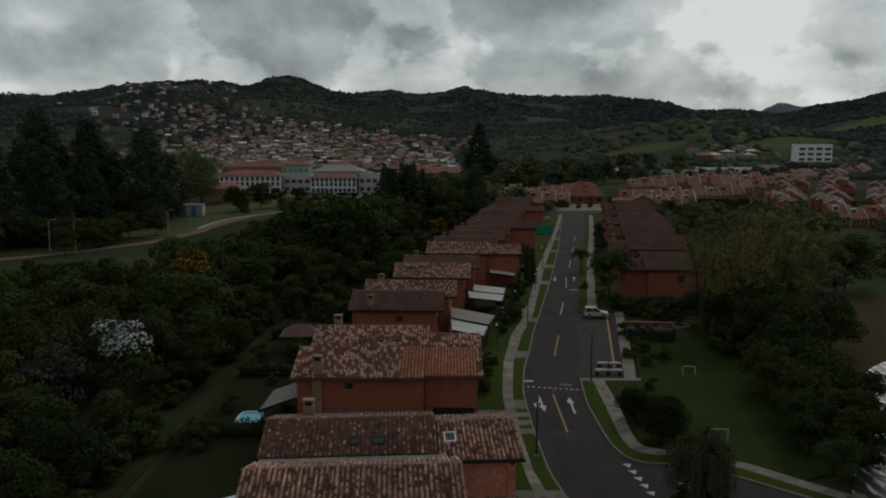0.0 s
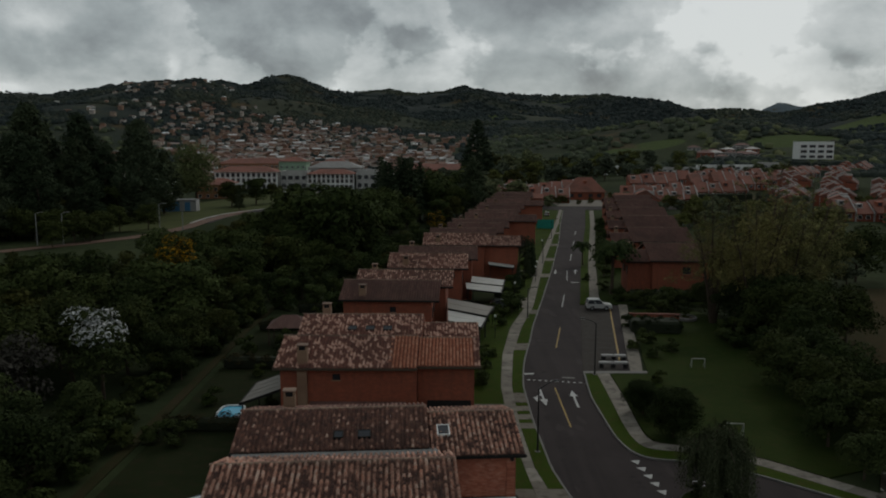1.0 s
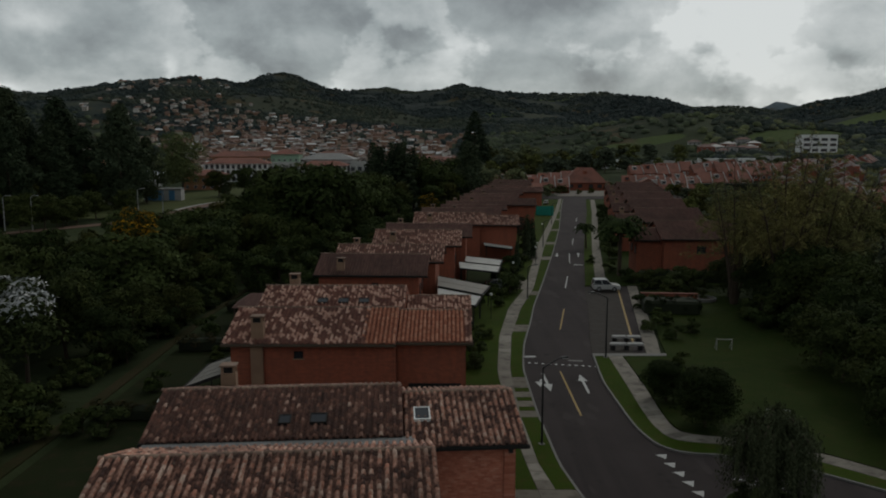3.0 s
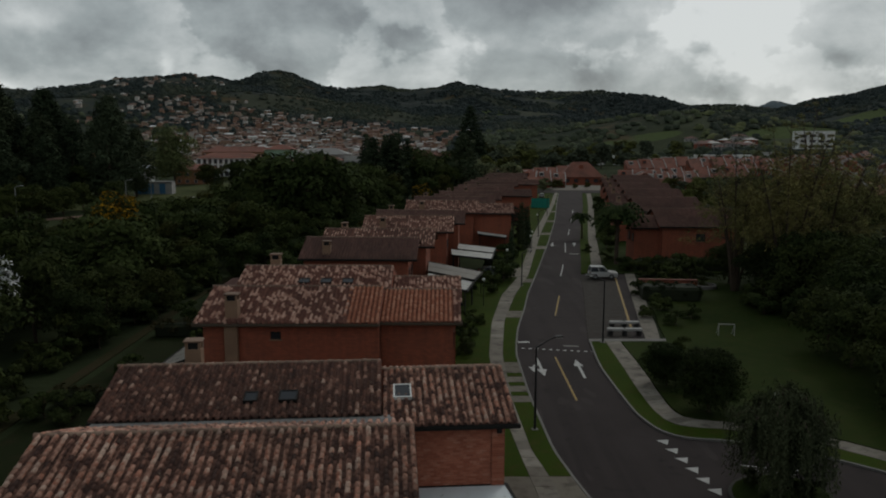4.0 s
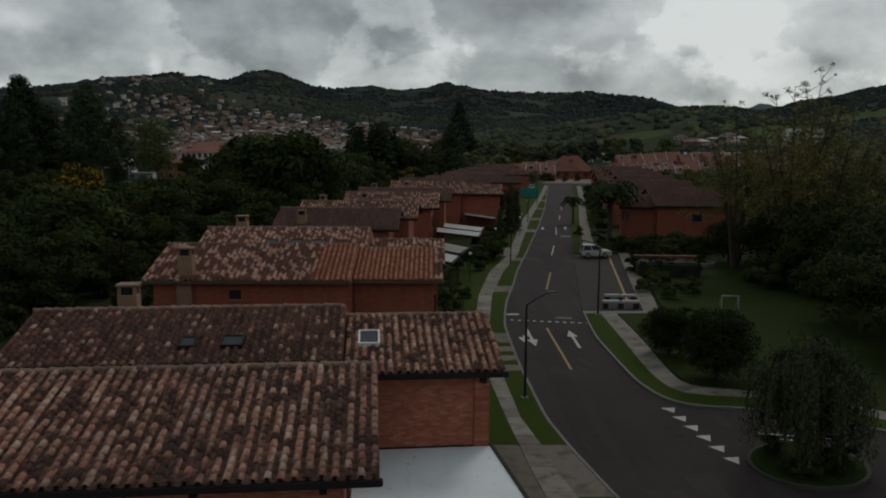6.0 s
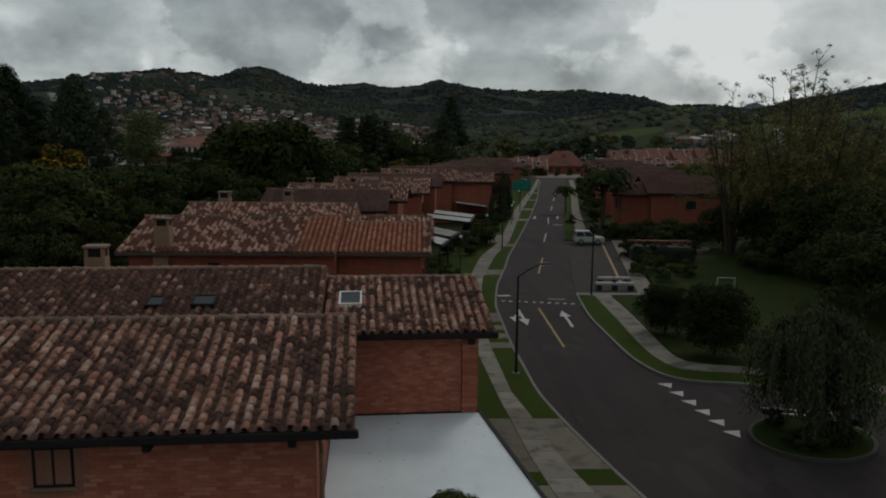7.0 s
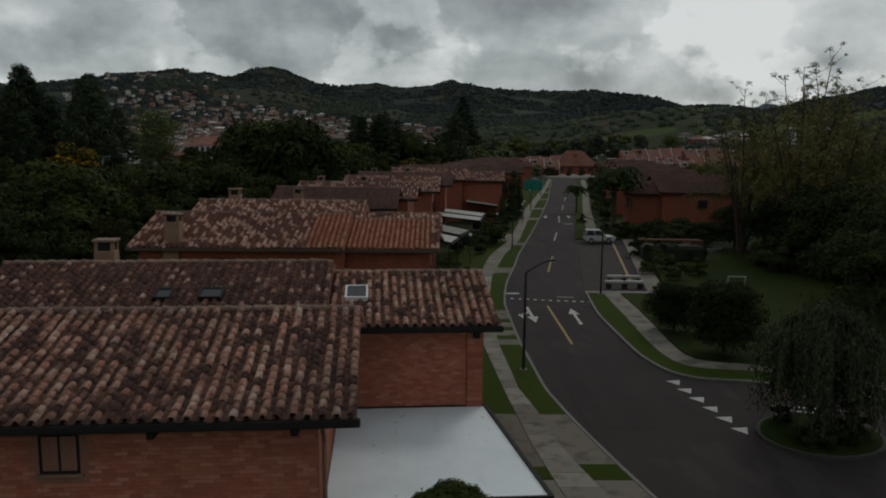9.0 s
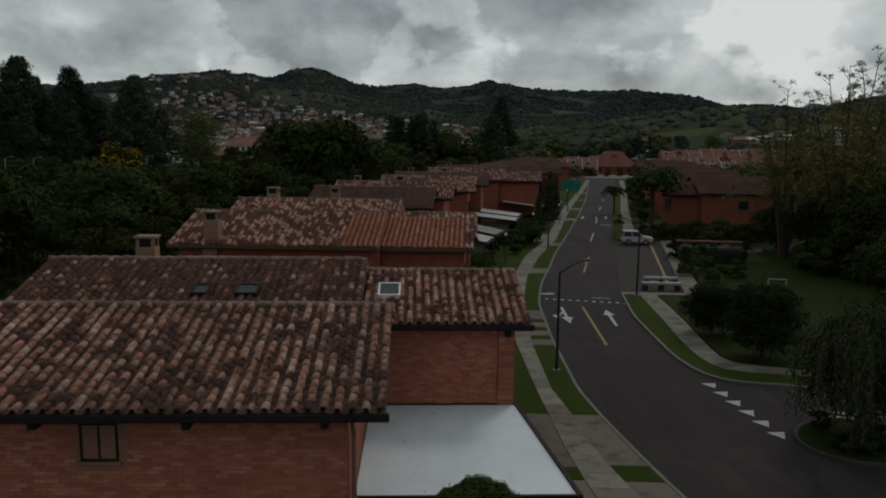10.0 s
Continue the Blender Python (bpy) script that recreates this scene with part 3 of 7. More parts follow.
setting("kerb", ribbon([(xl(y) - 0.16, y) for y in ys], [(xl(y), y) for y in ys], -0.3, 0.13), M_KERB, "pale concrete kerb along the street", "kerb")

# right-hand kerb round the park's corner
CORNER = [(16.75, 88.2), (15.95, 80), (15.88, 75.3), (15.95, 69.5), (16.2, 67.2), (16.7, 65.3), (17.6, 64.2), (18.8, 63.7), (20.5, 63.4), (23, 62.4), (25.2, 61.1), (28, 58.6), (33, 54), (40, 47), (47, 40)]


def smooth_line(pts, steps=4):
    out = []
    for i in range(len(pts) - 1):
        p0, p1, p2, p3 = (np.array(pts[max(0, min(len(pts) - 1, k))]) for k in (i - 1, i, i + 1, i + 2))
        for t in np.linspace(0, 1, steps, endpoint=False):
            out.append(tuple(0.5 * (2 * p1 + (p2 - p0) * t + (2 * p0 - 5 * p1 + 4 * p2 - p3) * t * t + (3 * p1 - p0 - 3 * p2 + p3) * t ** 3)))
    return out + [tuple(pts[-1])]


def offset(line, d):
    """The line moved d metres to its left."""
    p = np.array(line)
    t = np.gradient(p, axis=0)
    t /= np.linalg.norm(t, axis=1)[:, None]
    return [tuple(q) for q in p + d * np.c_[-t[:, 1], t[:, 0]]]


corner = smooth_line(CORNER)
setting("kerb", ribbon(offset(corner, 0.16), corner, -0.3, 0.13), M_KERB, "pale concrete kerb rounding the park corner", "kerb")
WALK2_IN = smooth_line([(18.2, 88.2), (17.85, 79.7), (17.5, 73), (17.45, 69.2), (17.75, 67), (18.6, 65.9), (21.2, 65.3), (24, 64.2), (26.6, 62.4), (29.4, 59.6), (35, 54), (42, 47)])
WALK2_OUT = smooth_line([(19.6, 88.2), (19.3, 79.0), (18.9, 73), (18.75, 69.8), (18.9, 68.1), (19.6, 67.2), (21.7, 66.6), (24.6, 65.6), (27.5, 63.6), (30.3, 60.7), (36, 55), (43, 48)])


def resample(line, n):
    p = np.array(line)
    s = np.r_[0, np.cumsum(np.linalg.norm(np.diff(p, axis=0), axis=1))]
    w = np.linspace(0, s[-1], n)
    return [(float(np.interp(v, s, p[:, 0])), float(np.interp(v, s, p[:, 1]))) for v in w]


setting("verge", ribbon(resample(WALK2_IN, 60), resample(offset(corner, 0.16), 60), -0.3, 0.10), M_VERGE, "mown grass verge between kerb and footpath", "grass verge")

# verge and driveways between the left pavement and the kerb
GRASS = [(51.45, 52.85), (58.4, 70.6), (72.0, 72.9), (74.3, 75.2), (76.6, 77.6), (80.6, 97.2), (100.4, 117.7), (120.5, 150), (154, 171), (175, 196), (200, 222), (226, 250), (254, 278), (282, 300)]
cuts = [44.0] + [v for g in GRASS for v in g] + [302.0]
for i in range(len(cuts) - 1):
    y0, y1 = cuts[i], cuts[i + 1]
    yy = span(y0, y1, 1.5)
    if i % 2:
        setting("verge", ribbon([(wr_(y) + 0.003, y) for y in yy], [(xl(y) - 0.163, y) for y in yy], -0.3, 0.12), M_VERGE, "mown grass strip beside the kerb", "grass verge")
    else:
        setting("driveway", ribbon([(wr_(y) + 0.003, y) for y in yy], [(xl(y) - 0.163, y) for y in yy], -0.3, 0.105), M_DRIVE, "stained concrete driveway crossing", "driveway")

# front gardens on the other side of the pavement
for y0, y1, w, kind in ((52.6, 58.4, 1.7, 1), (58.4, 74, 2.2, 0), (74, 75.0, 3.5, 1), (75.0, 76.2, 3.5, 0), (76.2, 77.2, 3.5, 1), (77.2, 79, 3.5, 0), (79, 94, 4.5, 0), (94, 104.5, 5.0, 0), (104.5, 122, 5.5, 0),
                        (122, 130, 5.0, 1), (130, 150, 5.0, 0), (150, 158, 5, 1), (158, 200, 6, 0), (200, 300, 6, 0)):
    yy = span(y0, y1, 2)
    shape = ribbon([(wl_(y) - w, y) for y in yy], [(wl_(y) - 0.003, y) for y in yy], -0.3, 0.105)
    setting("driveway" if kind else "front_lawn", shape, M_DRIVE if kind else M_VERGE, "weathered concrete driveway" if kind else "green front lawn beside the pavement", "driveway" if kind else "lawn")
yy = span(44, 52.6, 1)
setting("driveway", ribbon([(wl_(y) - 6.0, y) for y in yy], [(wl_(y) - 0.003, y) for y in yy], -0.3, 0.1), M_DRIVE, "weathered concrete driveway beside the pavement", "driveway")
setting("front_lawn", ribbon([(7.05, 51.5), (6.9, 52.6)], [(8.35, 51.5), (8.0, 52.6)], -0.2, 0.125), M_VERGE, "small square of grass in the driveway", "lawn")

# parking bay
PY = span(88.25, 124.5, 2.5)


def px0(y): return xr(y)
def px1(y): return lerp(y, [88, 94.5, 121, 125], [20.9, 22.25, 27.2, 28.0])
def px2(y): return lerp(y, [88, 94, 121, 125], [22.2, 23.3, 28.6, 29.4])
def px3(y): return lerp(y, [84, 88, 94, 121, 126], [23.2, 23.6, 24.9, 30.0, 31.0])


setting("parking_bay", ribbon([(px0(y) + 0.02, y) for y in PY], [(px1(y), y) for y in PY], -0.3, 0.02), M_PAVER, "brown paved parking bay with faded stripes", "parking")
setting("parking_bay", ribbon([(px1(y) + 0.003, y) for y in PY], [(px2(y), y) for y in PY], -0.3, 0.015), M_ASPHALT, "dark asphalt strip behind the parking bay", "parking")
setting("footpath", ribbon([(px2(y) + 0.003, y) for y in PY], [(px3(y), y) for y in PY], -0.3, 0.12), M_PAVE, "pale concrete footpath beside the parking bay", "pavement")
setting("footpath", ribbon([(16.8, 87.4), (16.9, 88.24)], [(24.0, 87.4), (24.2, 88.24)], -0.3, 0.128), M_KERB, "pale concrete edge of the parking bay", "pavement")

# the park's lawn
lawn = [(19.7, 87.3), (19.45, 79), (19.05, 73), (18.9, 70), (19.1, 68.3), (19.7, 67.4), (21.8, 66.8), (24.7, 65.8), (27.7, 63.8), (31, 60.4), (40, 64), (44, 76), (46, 92), (44, 108), (40, 121), (31, 121), (25.2, 94), (24.2, 88.3)]
setting("lawn", Shape().slab(lawn, -0.3, 0.09), M_LAWN, "dim green park lawn with small goals", "lawn")

# traffic island
isl = [(20.5 + 2.75 * math.cos(a) + 0.3 * math.sin(a), 56.0 + 2.55 * math.sin(a)) for a in np.linspace(0, 2 * math.pi, 28, endpoint=False)]
setting("kerb", Shape().slab(isl, -0.3, 0.15), M_KERB_OLD, "round concrete kerb of the traffic island", "kerb")
setting("island_planting", Shape().slab([(20.5 + (x - 20.5) * 0.93, 56 + (y - 56) * 0.93) for x, y in isl], 0, 0.19), M_LAWN, "dark planting bed on the traffic island", "flower bed")


# road paint
def marking(name, ring, material, label, z=0.004, group=""):
    ob = new(name, Shape().slab(ring, z - 0.003, z + 0.004).mesh(name, material))
    return tagged(ob, label, "road marking", group, "structure")


def bar(x0, y0, x1, y1, w):
    d = Vector((x1 - x0, y1 - y0)).normalized() * (w / 2)
    return [(x0 + d.y, y0 - d.x), (x1 + d.y, y1 - d.x), (x1 - d.y, y1 + d.x), (x0 - d.y, y0 + d.x)]


for a in ((12.45, 71.2, 12.65, 82.6), (15.2, 98.6, 17.4, 109.3)):
    marking("centre_line", bar(*a, 0.16), M_LINE_Y, "worn yellow centre line on the asphalt")
for a in ((19.9, 123.4, 21.9, 133.2), (24.6, 146.8, 26.6, 158.8), (29.5, 172, 31.5, 182), (34.5, 197, 36.5, 207), (39.0, 220, 41, 230)):
    marking("lane_line", bar(*a, 0.15), M_LINE_W, "faded pale lane line on the asphalt")


def arrow(x, y, turn, mirror=1, bend=False):
    """A straight arrow 5 m long that points along +y; with bend, a second head to the side."""
    m = Matrix.Translation((x, y, 0)) @ Matrix.Rotation(radians(turn), 4, "Z")
    rings = [[(-0.11, -2.6), (0.11, -2.6), (0.11, 0.7), (-0.11, 0.7)], [(-0.42, 0.7), (0.42, 0.7), (0, 2.6)]]
    if bend:
        rings += [[(0.11, -1.0), (0.6, -0.4), (0.6, 0.1), (0.11, -0.5)], [(0.35, 0.1), (1.0, 0.0), (0.72, 1.5)]]
    s = Shape()
    for r in rings:
        r = [(mirror * a, b) for a, b in r]
        if mirror < 0:
            r.reverse()
        s.slab([tuple((m @ Vector((a, b, 0))).xy) for a, b in r], 0.001, 0.008)
    return tagged(new("road_arrow", s.mesh("road_arrow", M_LINE_W)), "worn white direction arrow on the asphalt", "road marking", "road arrows", "structure")


arrow(14.2, 79.1, -2)
arrow(10.95, 79.6, 180, 1, True)
arrow(23.9, 157.0, 170)
arrow(28.0, 157.0, -10)
for i in range(6):
    cx, cy = 16.5 + 0.16 * i, 63.45 - 1.36 * i
    marking("yield_triangle", [(cx - 0.38, cy + 0.32), (cx + 0.12, cy - 0.42), (cx + 0.42, cy + 0.40)], M_LINE_W, "white yield triangle on the asphalt", group="yield triangles")
for i in range(11):
    x = 10.0 + 0.62 * i
    marking("road_stud", bar(x, 85.4 - 0.12 * i, x + 0.28, 85.35 - 0.12 * i, 0.26), M_LINE_W, "small white road stud across the lane", group="road studs")
marking("stop_bar", bar(9.9, 87.5, 11.0, 87.6, 0.5), M_LINE_W, "white stop bar on the asphalt")
marking("stop_bar", bar(14.0, 86.2, 15.4, 86.0, 0.45), M_KERB, "white stop bar on the asphalt")
marking("stop_bar", bar(25.0, 145, 26.5, 144.7, 0.5), M_LINE_W, "white stop bar on the asphalt")
marking("branch_line", bar(20.0, 60.0, 23.4, 59.2, 0.16), M_LINE_W, "white line across the side road")
marking("branch_line", bar(20.3, 59.3, 22.6, 58.75, 0.14), M_LINE_W, "white line across the side road")
marking("parking_line", bar(22.0, 92.5, 27.3, 121.6, 0.22), M_LINE_Y, "yellow line at the back of the parking bay", 0.024)
for i in range(12):
    y = 91.5 + 2.45 * i
    marking("parking_stripe", bar(px0(y) + 0.4, y, px1(y) - 0.3, y - 0.35, 0.10), M_KERB_OLD, "faded pale stripe between parking places", 0.024, "parking stripes")

# ---- houses: brick, with clay-tile roofs ----
COL, ROW = 0.335, 0.32        # spacing of the tiles across and up the slope


def cover_tile(sides=5):
    s, top, low, rim = Shape(), [], [], []
    for i in range(sides + 1):
        w = math.pi * i / sides
        top.append((0.085 * math.cos(w), 0.0, 0.02 + 0.078 * math.sin(w)))
        low.append((0.106 * math.cos(w), -0.41, 0.04 + 0.098 * math.sin(w)))
        rim.append((0.090 * math.cos(w), -0.405, 0.035 + 0.078 * math.sin(w)))
    n = sides + 1
    fs = [(i, n + i, n + i + 1, i + 1) for i in range(sides)] + [(n + i, 2 * n + i, 2 * n + i + 1, n + i + 1) for i in range(sides)]
    return s.add(top + low + rim, fs)


def pan_tile():
    s, n = Shape(), 4
    top = [(x, 0.0, 0.004 + 0.05 * (x / 0.12) ** 2) for x in (-0.12, -0.05, 0.05, 0.12)]
    low = [(x, -0.41, 0.028 + 0.05 * (x / 0.12) ** 2) for x in (-0.12, -0.05, 0.05, 0.12)]
    rim = [(x, -0.41, z - 0.02) for x, _, z in low]
    return s.add(top + low + rim, [(i, n + i, n + i + 1, i + 1) for i in range(3)] + [(n + i, 2 * n + i, 2 * n + i + 1, n + i + 1) for i in range(3)])


COVER, COVER_FAR, PAN = cover_tile(), cover_tile(3), pan_tile()


def slope_frame(u, v_low, z_low, v_high, z_high, along):
    """Place of a tile whose lower edge is that far up the slope."""
    run, up = v_high - v_low, z_high - z_low
    length = math.hypot(run, up)
    y = Vector((0, run / length, up / length))
    x = Vector((1, 0, 0)) if run > 0 else Vector((-1, 0, 0))
    z = x.cross(y)
    p = Vector((u, v_low, z_low)) + y * along
    return Matrix(((x.x, y.x, z.x, p.x), (x.y, y.y, z.y, p.y), (x.z, y.z, z.z, p.z), (0, 0, 0, 1)))


def tiled(parent, u0, u1, v_low, z_low, v_high, z_high, mat, pan=None, pieces=0, seed=1, skip=None, far=False, only=None):
    """Tiles on one slope under the part parent: as many as pieces singly, the lower right ones first; the rest joined."""
    rnd = random.Random(seed)
    length = math.hypot(v_high - v_low, z_high - z_low)
    cols, rows = int((u1 - u0) / COL), int(round(length / ROW))
    step = length / rows
    spots, pans, light, light_pans, run, lit = [], [], [], [], {}, {}
    for r in range(rows):
        for c in range(cols + 1):
            u = u0 + 0.12 + (u1 - u0 - 0.24) * c / cols
            if (skip and skip(u, r / rows)) or (only and not only(u, r / rows)):
                continue
            m = slope_frame(u, v_low, z_low, v_high, z_high, (r + 1) * step + 0.03)
            jig = Matrix.Translation((rnd.gauss(0, 0.008), rnd.gauss(0, 0.016), rnd.gauss(0, 0.005) + 0.035)) @ Matrix.Rotation(rnd.gauss(0, 0.018), 4, "Z") @ Matrix.Rotation(rnd.gauss(0, 0.014), 4, "X")
            drift = noise.noise(Vector((0.05 * c, 0.06 * r, seed))) * 0.5
            if run.get(c, 0) <= 0:          # short runs of pale tiles up each column, as laid when mended
                lit[c] = not lit.get(c, rnd.random() < 0.6)
                run[c] = rnd.choice((1, 2, 2, 3, 3, 4)) if lit[c] else max(1, int(rnd.choice((1, 2, 3, 4, 6)) * (1 - 1.6 * drift)))
            run[c] -= 1
            pale = mat is M_TILE_PALE and lit[c]
            (light if pale else spots).append(m @ jig)
            if c < cols and not far:
                (light_pans if pale and rnd.random() < 0.45 else pans).append(slope_frame(u + (u1 - u0 - 0.24) / cols / 2, v_low, z_low, v_high, z_high, (r + 1) * step) @ Matrix.Translation((0, rnd.gauss(0, 0.02), 0.012)))
    spots.sort(key=lambda m: (m.translation - Vector((u1, v_low, z_low))).length)
    if pieces:
        shared = COVER.mesh("roof_tile", mat)
        shared.polygons.foreach_set("use_smooth", [True] * len(shared.polygons))
        for m in spots[:pieces]:
            ob = part("roof_tile", shared, None, parent)
            ob.matrix_local = m
        spots = spots[pieces:]
    for group, base, name in ((light, COVER_FAR if far else COVER, "pale_roof_tiles"), (light_pans, PAN, "pale_pan_tiles")):
        if group:
            tagged(part(name, many(name, base, np.array([np.array(m) for m in group]), M_TILE_LIGHT, True), None, parent, "pale replaced clay tiles"), kind="stuff")
    if spots:
        rest = part("roof_tiles", many("roof_tiles", COVER_FAR if far else COVER, np.array([np.array(m) for m in spots]), mat, True), None, parent)
        tagged(rest, kind="stuff")
    if pans:
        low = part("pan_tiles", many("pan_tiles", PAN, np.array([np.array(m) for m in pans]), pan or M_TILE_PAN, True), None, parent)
        tagged(low, kind="stuff")


def deck(parent, u0, u1, v_low, z_low, v_high, z_high, name="roof", mat=None):
    """The boarded slope under the tiles: 9 cm thick."""
    s = Shape()
    vs = [(u0, v_low, z_low), (u1, v_low, z_low), (u1, v_high, z_high), (u0, v_high, z_high)]
    vs += [(x, y, z - 0.09) for x, y, z in vs]
    up = [(0, 1, 2, 3), (7, 6, 5, 4), (0, 4, 5, 1), (1, 5, 6, 2), (2, 6, 7, 3), (3, 7, 4, 0)]
    s.add(vs, up if v_high > v_low else [tuple(reversed(f)) for f in up])
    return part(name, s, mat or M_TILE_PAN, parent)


def ridge_cap(parent, u0, u1, v, z, seed=0, single=False):
    rnd, n = random.Random(seed), max(1, int((u1 - u0) / 0.42))
    spots = []
    for i in range(n):
        m = Matrix.Translation((u0 + (i + 1) * (u1 - u0) / n, v, z + 0.0 + rnd.gauss(0, 0.008))) @ Matrix.Rotation(radians(-90), 4, "Z") @ Matrix.Scale(1.25, 4)
        spots.append(np.array(m))
    if single:
        shared = COVER.mesh("ridge_tile", M_RIDGE)
        for m in spots:
            part("ridge_tile", shared, None, parent).matrix_local = Matrix(m.tolist())
        return
    tagged(part("ridge_tiles", many("ridge_tiles", COVER, np.array(spots), M_RIDGE, True), None, parent, "pale clay ridge tiles"), kind="stuff")


def gutter(parent, u0, u1, v, z, deep=0.2, mat=None):
    return part("gutter", Shape().box(u0, u1, v - 0.12, v + 0.02, z - deep, z - 0.005, chamfer=0.03), mat or M_FASCIA, parent, "tan eaves gutter" if mat else "black eaves gutter")


def block_wall(parent, u0, u1, v0, z0, vr, zr, v1, z1, base=0.0, name="wall"):
    """A brick block with gable ends, up to the underside of its roof."""
    d = 0.12
    prof = [(v0, base), (v1, base), (v1, z1 - d), (vr, zr - d), (v0, z0 - d)]
    n = len(prof)
    vs = [(u0, v, z) for v, z in prof] + [(u1, v, z) for v, z in prof]
    fs = [tuple(range(n)), tuple(range(2 * n - 1, n - 1, -1))] + [(i, n + i, n + (i + 1) % n, (i + 1) % n) for i in range(n)]
    return part(name, Shape().add(vs, fs), M_BRICK, parent, "orange brick wall")


def on_slope(v, a, b):
    """Height at v on the slope through a = (v, z) and b."""
    return a[1] + (v - a[0]) * (b[1] - a[1]) / (b[0] - a[0])


def roof_block(parent, u0, u1, front, ridge, back, mat, mat_back=None, pieces=0, seed=1, far=False, over=0.45, skip=None, extra=None, base=0.0, left=0.55, right=0.55, single=False, rim=None):
    """Walls, two tiled slopes, ridge and gutter. front, ridge and back are (v, z); the roof overhangs its walls."""
    (v0, z0), (vr, zr), (v1, z1) = front, ridge, back
    v0w, v1w = v0 + over, v1 - 0.25
    block_wall(parent, u0 + left, u1 - right, v0w, on_slope(v0w, front, ridge), vr, zr, v1w, on_slope(v1w, back, ridge), base)
    r = deck(parent, u0, u1, v0, z0, vr, zr)
    tiled(r, u0, u1, v0, z0, vr, zr, mat, pan=mat if mat is M_TILE_PALE else None, pieces=pieces, seed=seed, far=far, skip=skip)
    if extra:
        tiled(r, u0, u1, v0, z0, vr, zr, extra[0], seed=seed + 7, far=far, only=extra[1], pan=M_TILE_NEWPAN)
    q = deck(parent, u0, u1, v1, z1, vr, zr)
    tiled(q, u0, u1, v1, z1, vr, zr, mat_back or mat, seed=seed + 3, far=True)
    ridge_cap(r, u0, u1, vr, zr, seed, single)
    gutter(parent, u0 - 0.05, u1 + 0.08, v0, z0, 0.22, rim)
    return r


def chimney(parent, u, v, z0, z1, w=0.85, d=0.6):
    """A rendered stack with an open top on four stubs and a cap slab."""
    c = part("chimney", Shape().box(u - w / 2, u + w / 2, v - d / 2, v + d / 2, z0, z1 - 0.5, chamfer=0.02), M_STONE_TRIM, parent, "tan rendered chimney")
    part("flue", Shape().box(u - w / 2 + 0.14, u + w / 2 - 0.14, v - d / 2 + 0.1, v + d / 2 - 0.1, z1 - 0.5, z1 - 0.14), M_DARK, c)
    for a in (-1, 1):
        for b in (-1, 1):
            cx, cy = u + a * (w / 2 - 0.09), v + b * (d / 2 - 0.07)
            part("cap_post", Shape().box(cx - 0.07, cx + 0.07, cy - 0.05, cy + 0.05, z1 - 0.5, z1 - 0.12), M_STONE_TRIM, c)
    part("cap", Shape().box(u - w / 2 - 0.06, u + w / 2 + 0.06, v - d / 2 - 0.06, v + d / 2 + 0.06, z1 - 0.12, z1, chamfer=0.03), M_RIDGE, c, "clay chimney cap")
    return c


def skylight(parent, u, v, slope, w, h, frame_mat, rise=0.2):
    """A roof window in the slope through slope = (low, high)."""
    (v0, z0), (v1, z1) = slope
    m = slope_frame(u, v0, z0, v1, z1, (v - v0) / (v1 - v0) * math.hypot(v1 - v0, z1 - z0))
    s = Shape()
    for a, b, c, d in ((-w / 2, w / 2, 0, 0.07), (-w / 2, w / 2, h - 0.07, h), (-w / 2, -w / 2 + 0.07, 0.07, h - 0.07), (w / 2 - 0.07, w / 2, 0.07, h - 0.07)):
        s.box(a, b, c, d, 0.0, rise)
    o = part("skylight", s, frame_mat, parent, "roof window with a raised frame")
    o.matrix_local = m
    part("pane", Shape().box(-w / 2 + 0.07, w / 2 - 0.07, 0.07, h - 0.07, 0.02, rise - 0.03), M_GLASS, o, "dark glass pane")
    return o


def window(parent, u, v, z, w, h, bars=1):
    """A dark-framed window in a wall that faces the viewer's side (-v)."""
    s = Shape()
    s.box(u - w / 2, u + w / 2, v - 0.05, v + 0.03, z, z + 0.07).box(u - w / 2, u + w / 2, v - 0.05, v + 0.03, z + h - 0.07, z + h)
    s.box(u - w / 2, u - w / 2 + 0.07, v - 0.05, v + 0.03, z + 0.07, z + h - 0.07).box(u + w / 2 - 0.07, u + w / 2, v - 0.05, v + 0.03, z + 0.07, z + h - 0.07)
    for i in range(bars):
        c = u - w / 2 + w * (i + 1) / (bars + 1)
        s.box(c - 0.03, c + 0.03, v - 0.045, v + 0.03, z + 0.07, z + h - 0.07)
    o = part("window", s, M_FASCIA, parent, "dark framed window")
    part("pane", Shape().box(u - w / 2 + 0.06, u + w / 2 - 0.06, v - 0.02, v + 0.02, z + 0.06, z + h - 0.06), M_GLASS, o)
    part("sill", Shape().box(u - w / 2 - 0.08, u + w / 2 + 0.08, v - 0.12, v + 0.02, z - 0.09, z - 0.004, chamfer=0.02), M_STONE_TRIM, o)
    return o


def side_window(parent, u, v, z, w, h):
    """The same in a gable wall that faces the street (+u)."""
    o = part("window", Shape().box(u - 0.03, u + 0.05, v - w / 2, v + w / 2, z, z + h, chamfer=0.02), M_FASCIA, parent, "dark framed window")
    part("pane", Shape().box(u + 0.03, u + 0.065, v - w / 2 + 0.08, v + w / 2 - 0.08, z + 0.08, z + h - 0.08), M_GLASS, o)
    return o


glass = Nodes("window_glass", 0.3, 0.0, 0.15)
M_GLASS = glass.color((0.018, 0.021, 0.026)).m


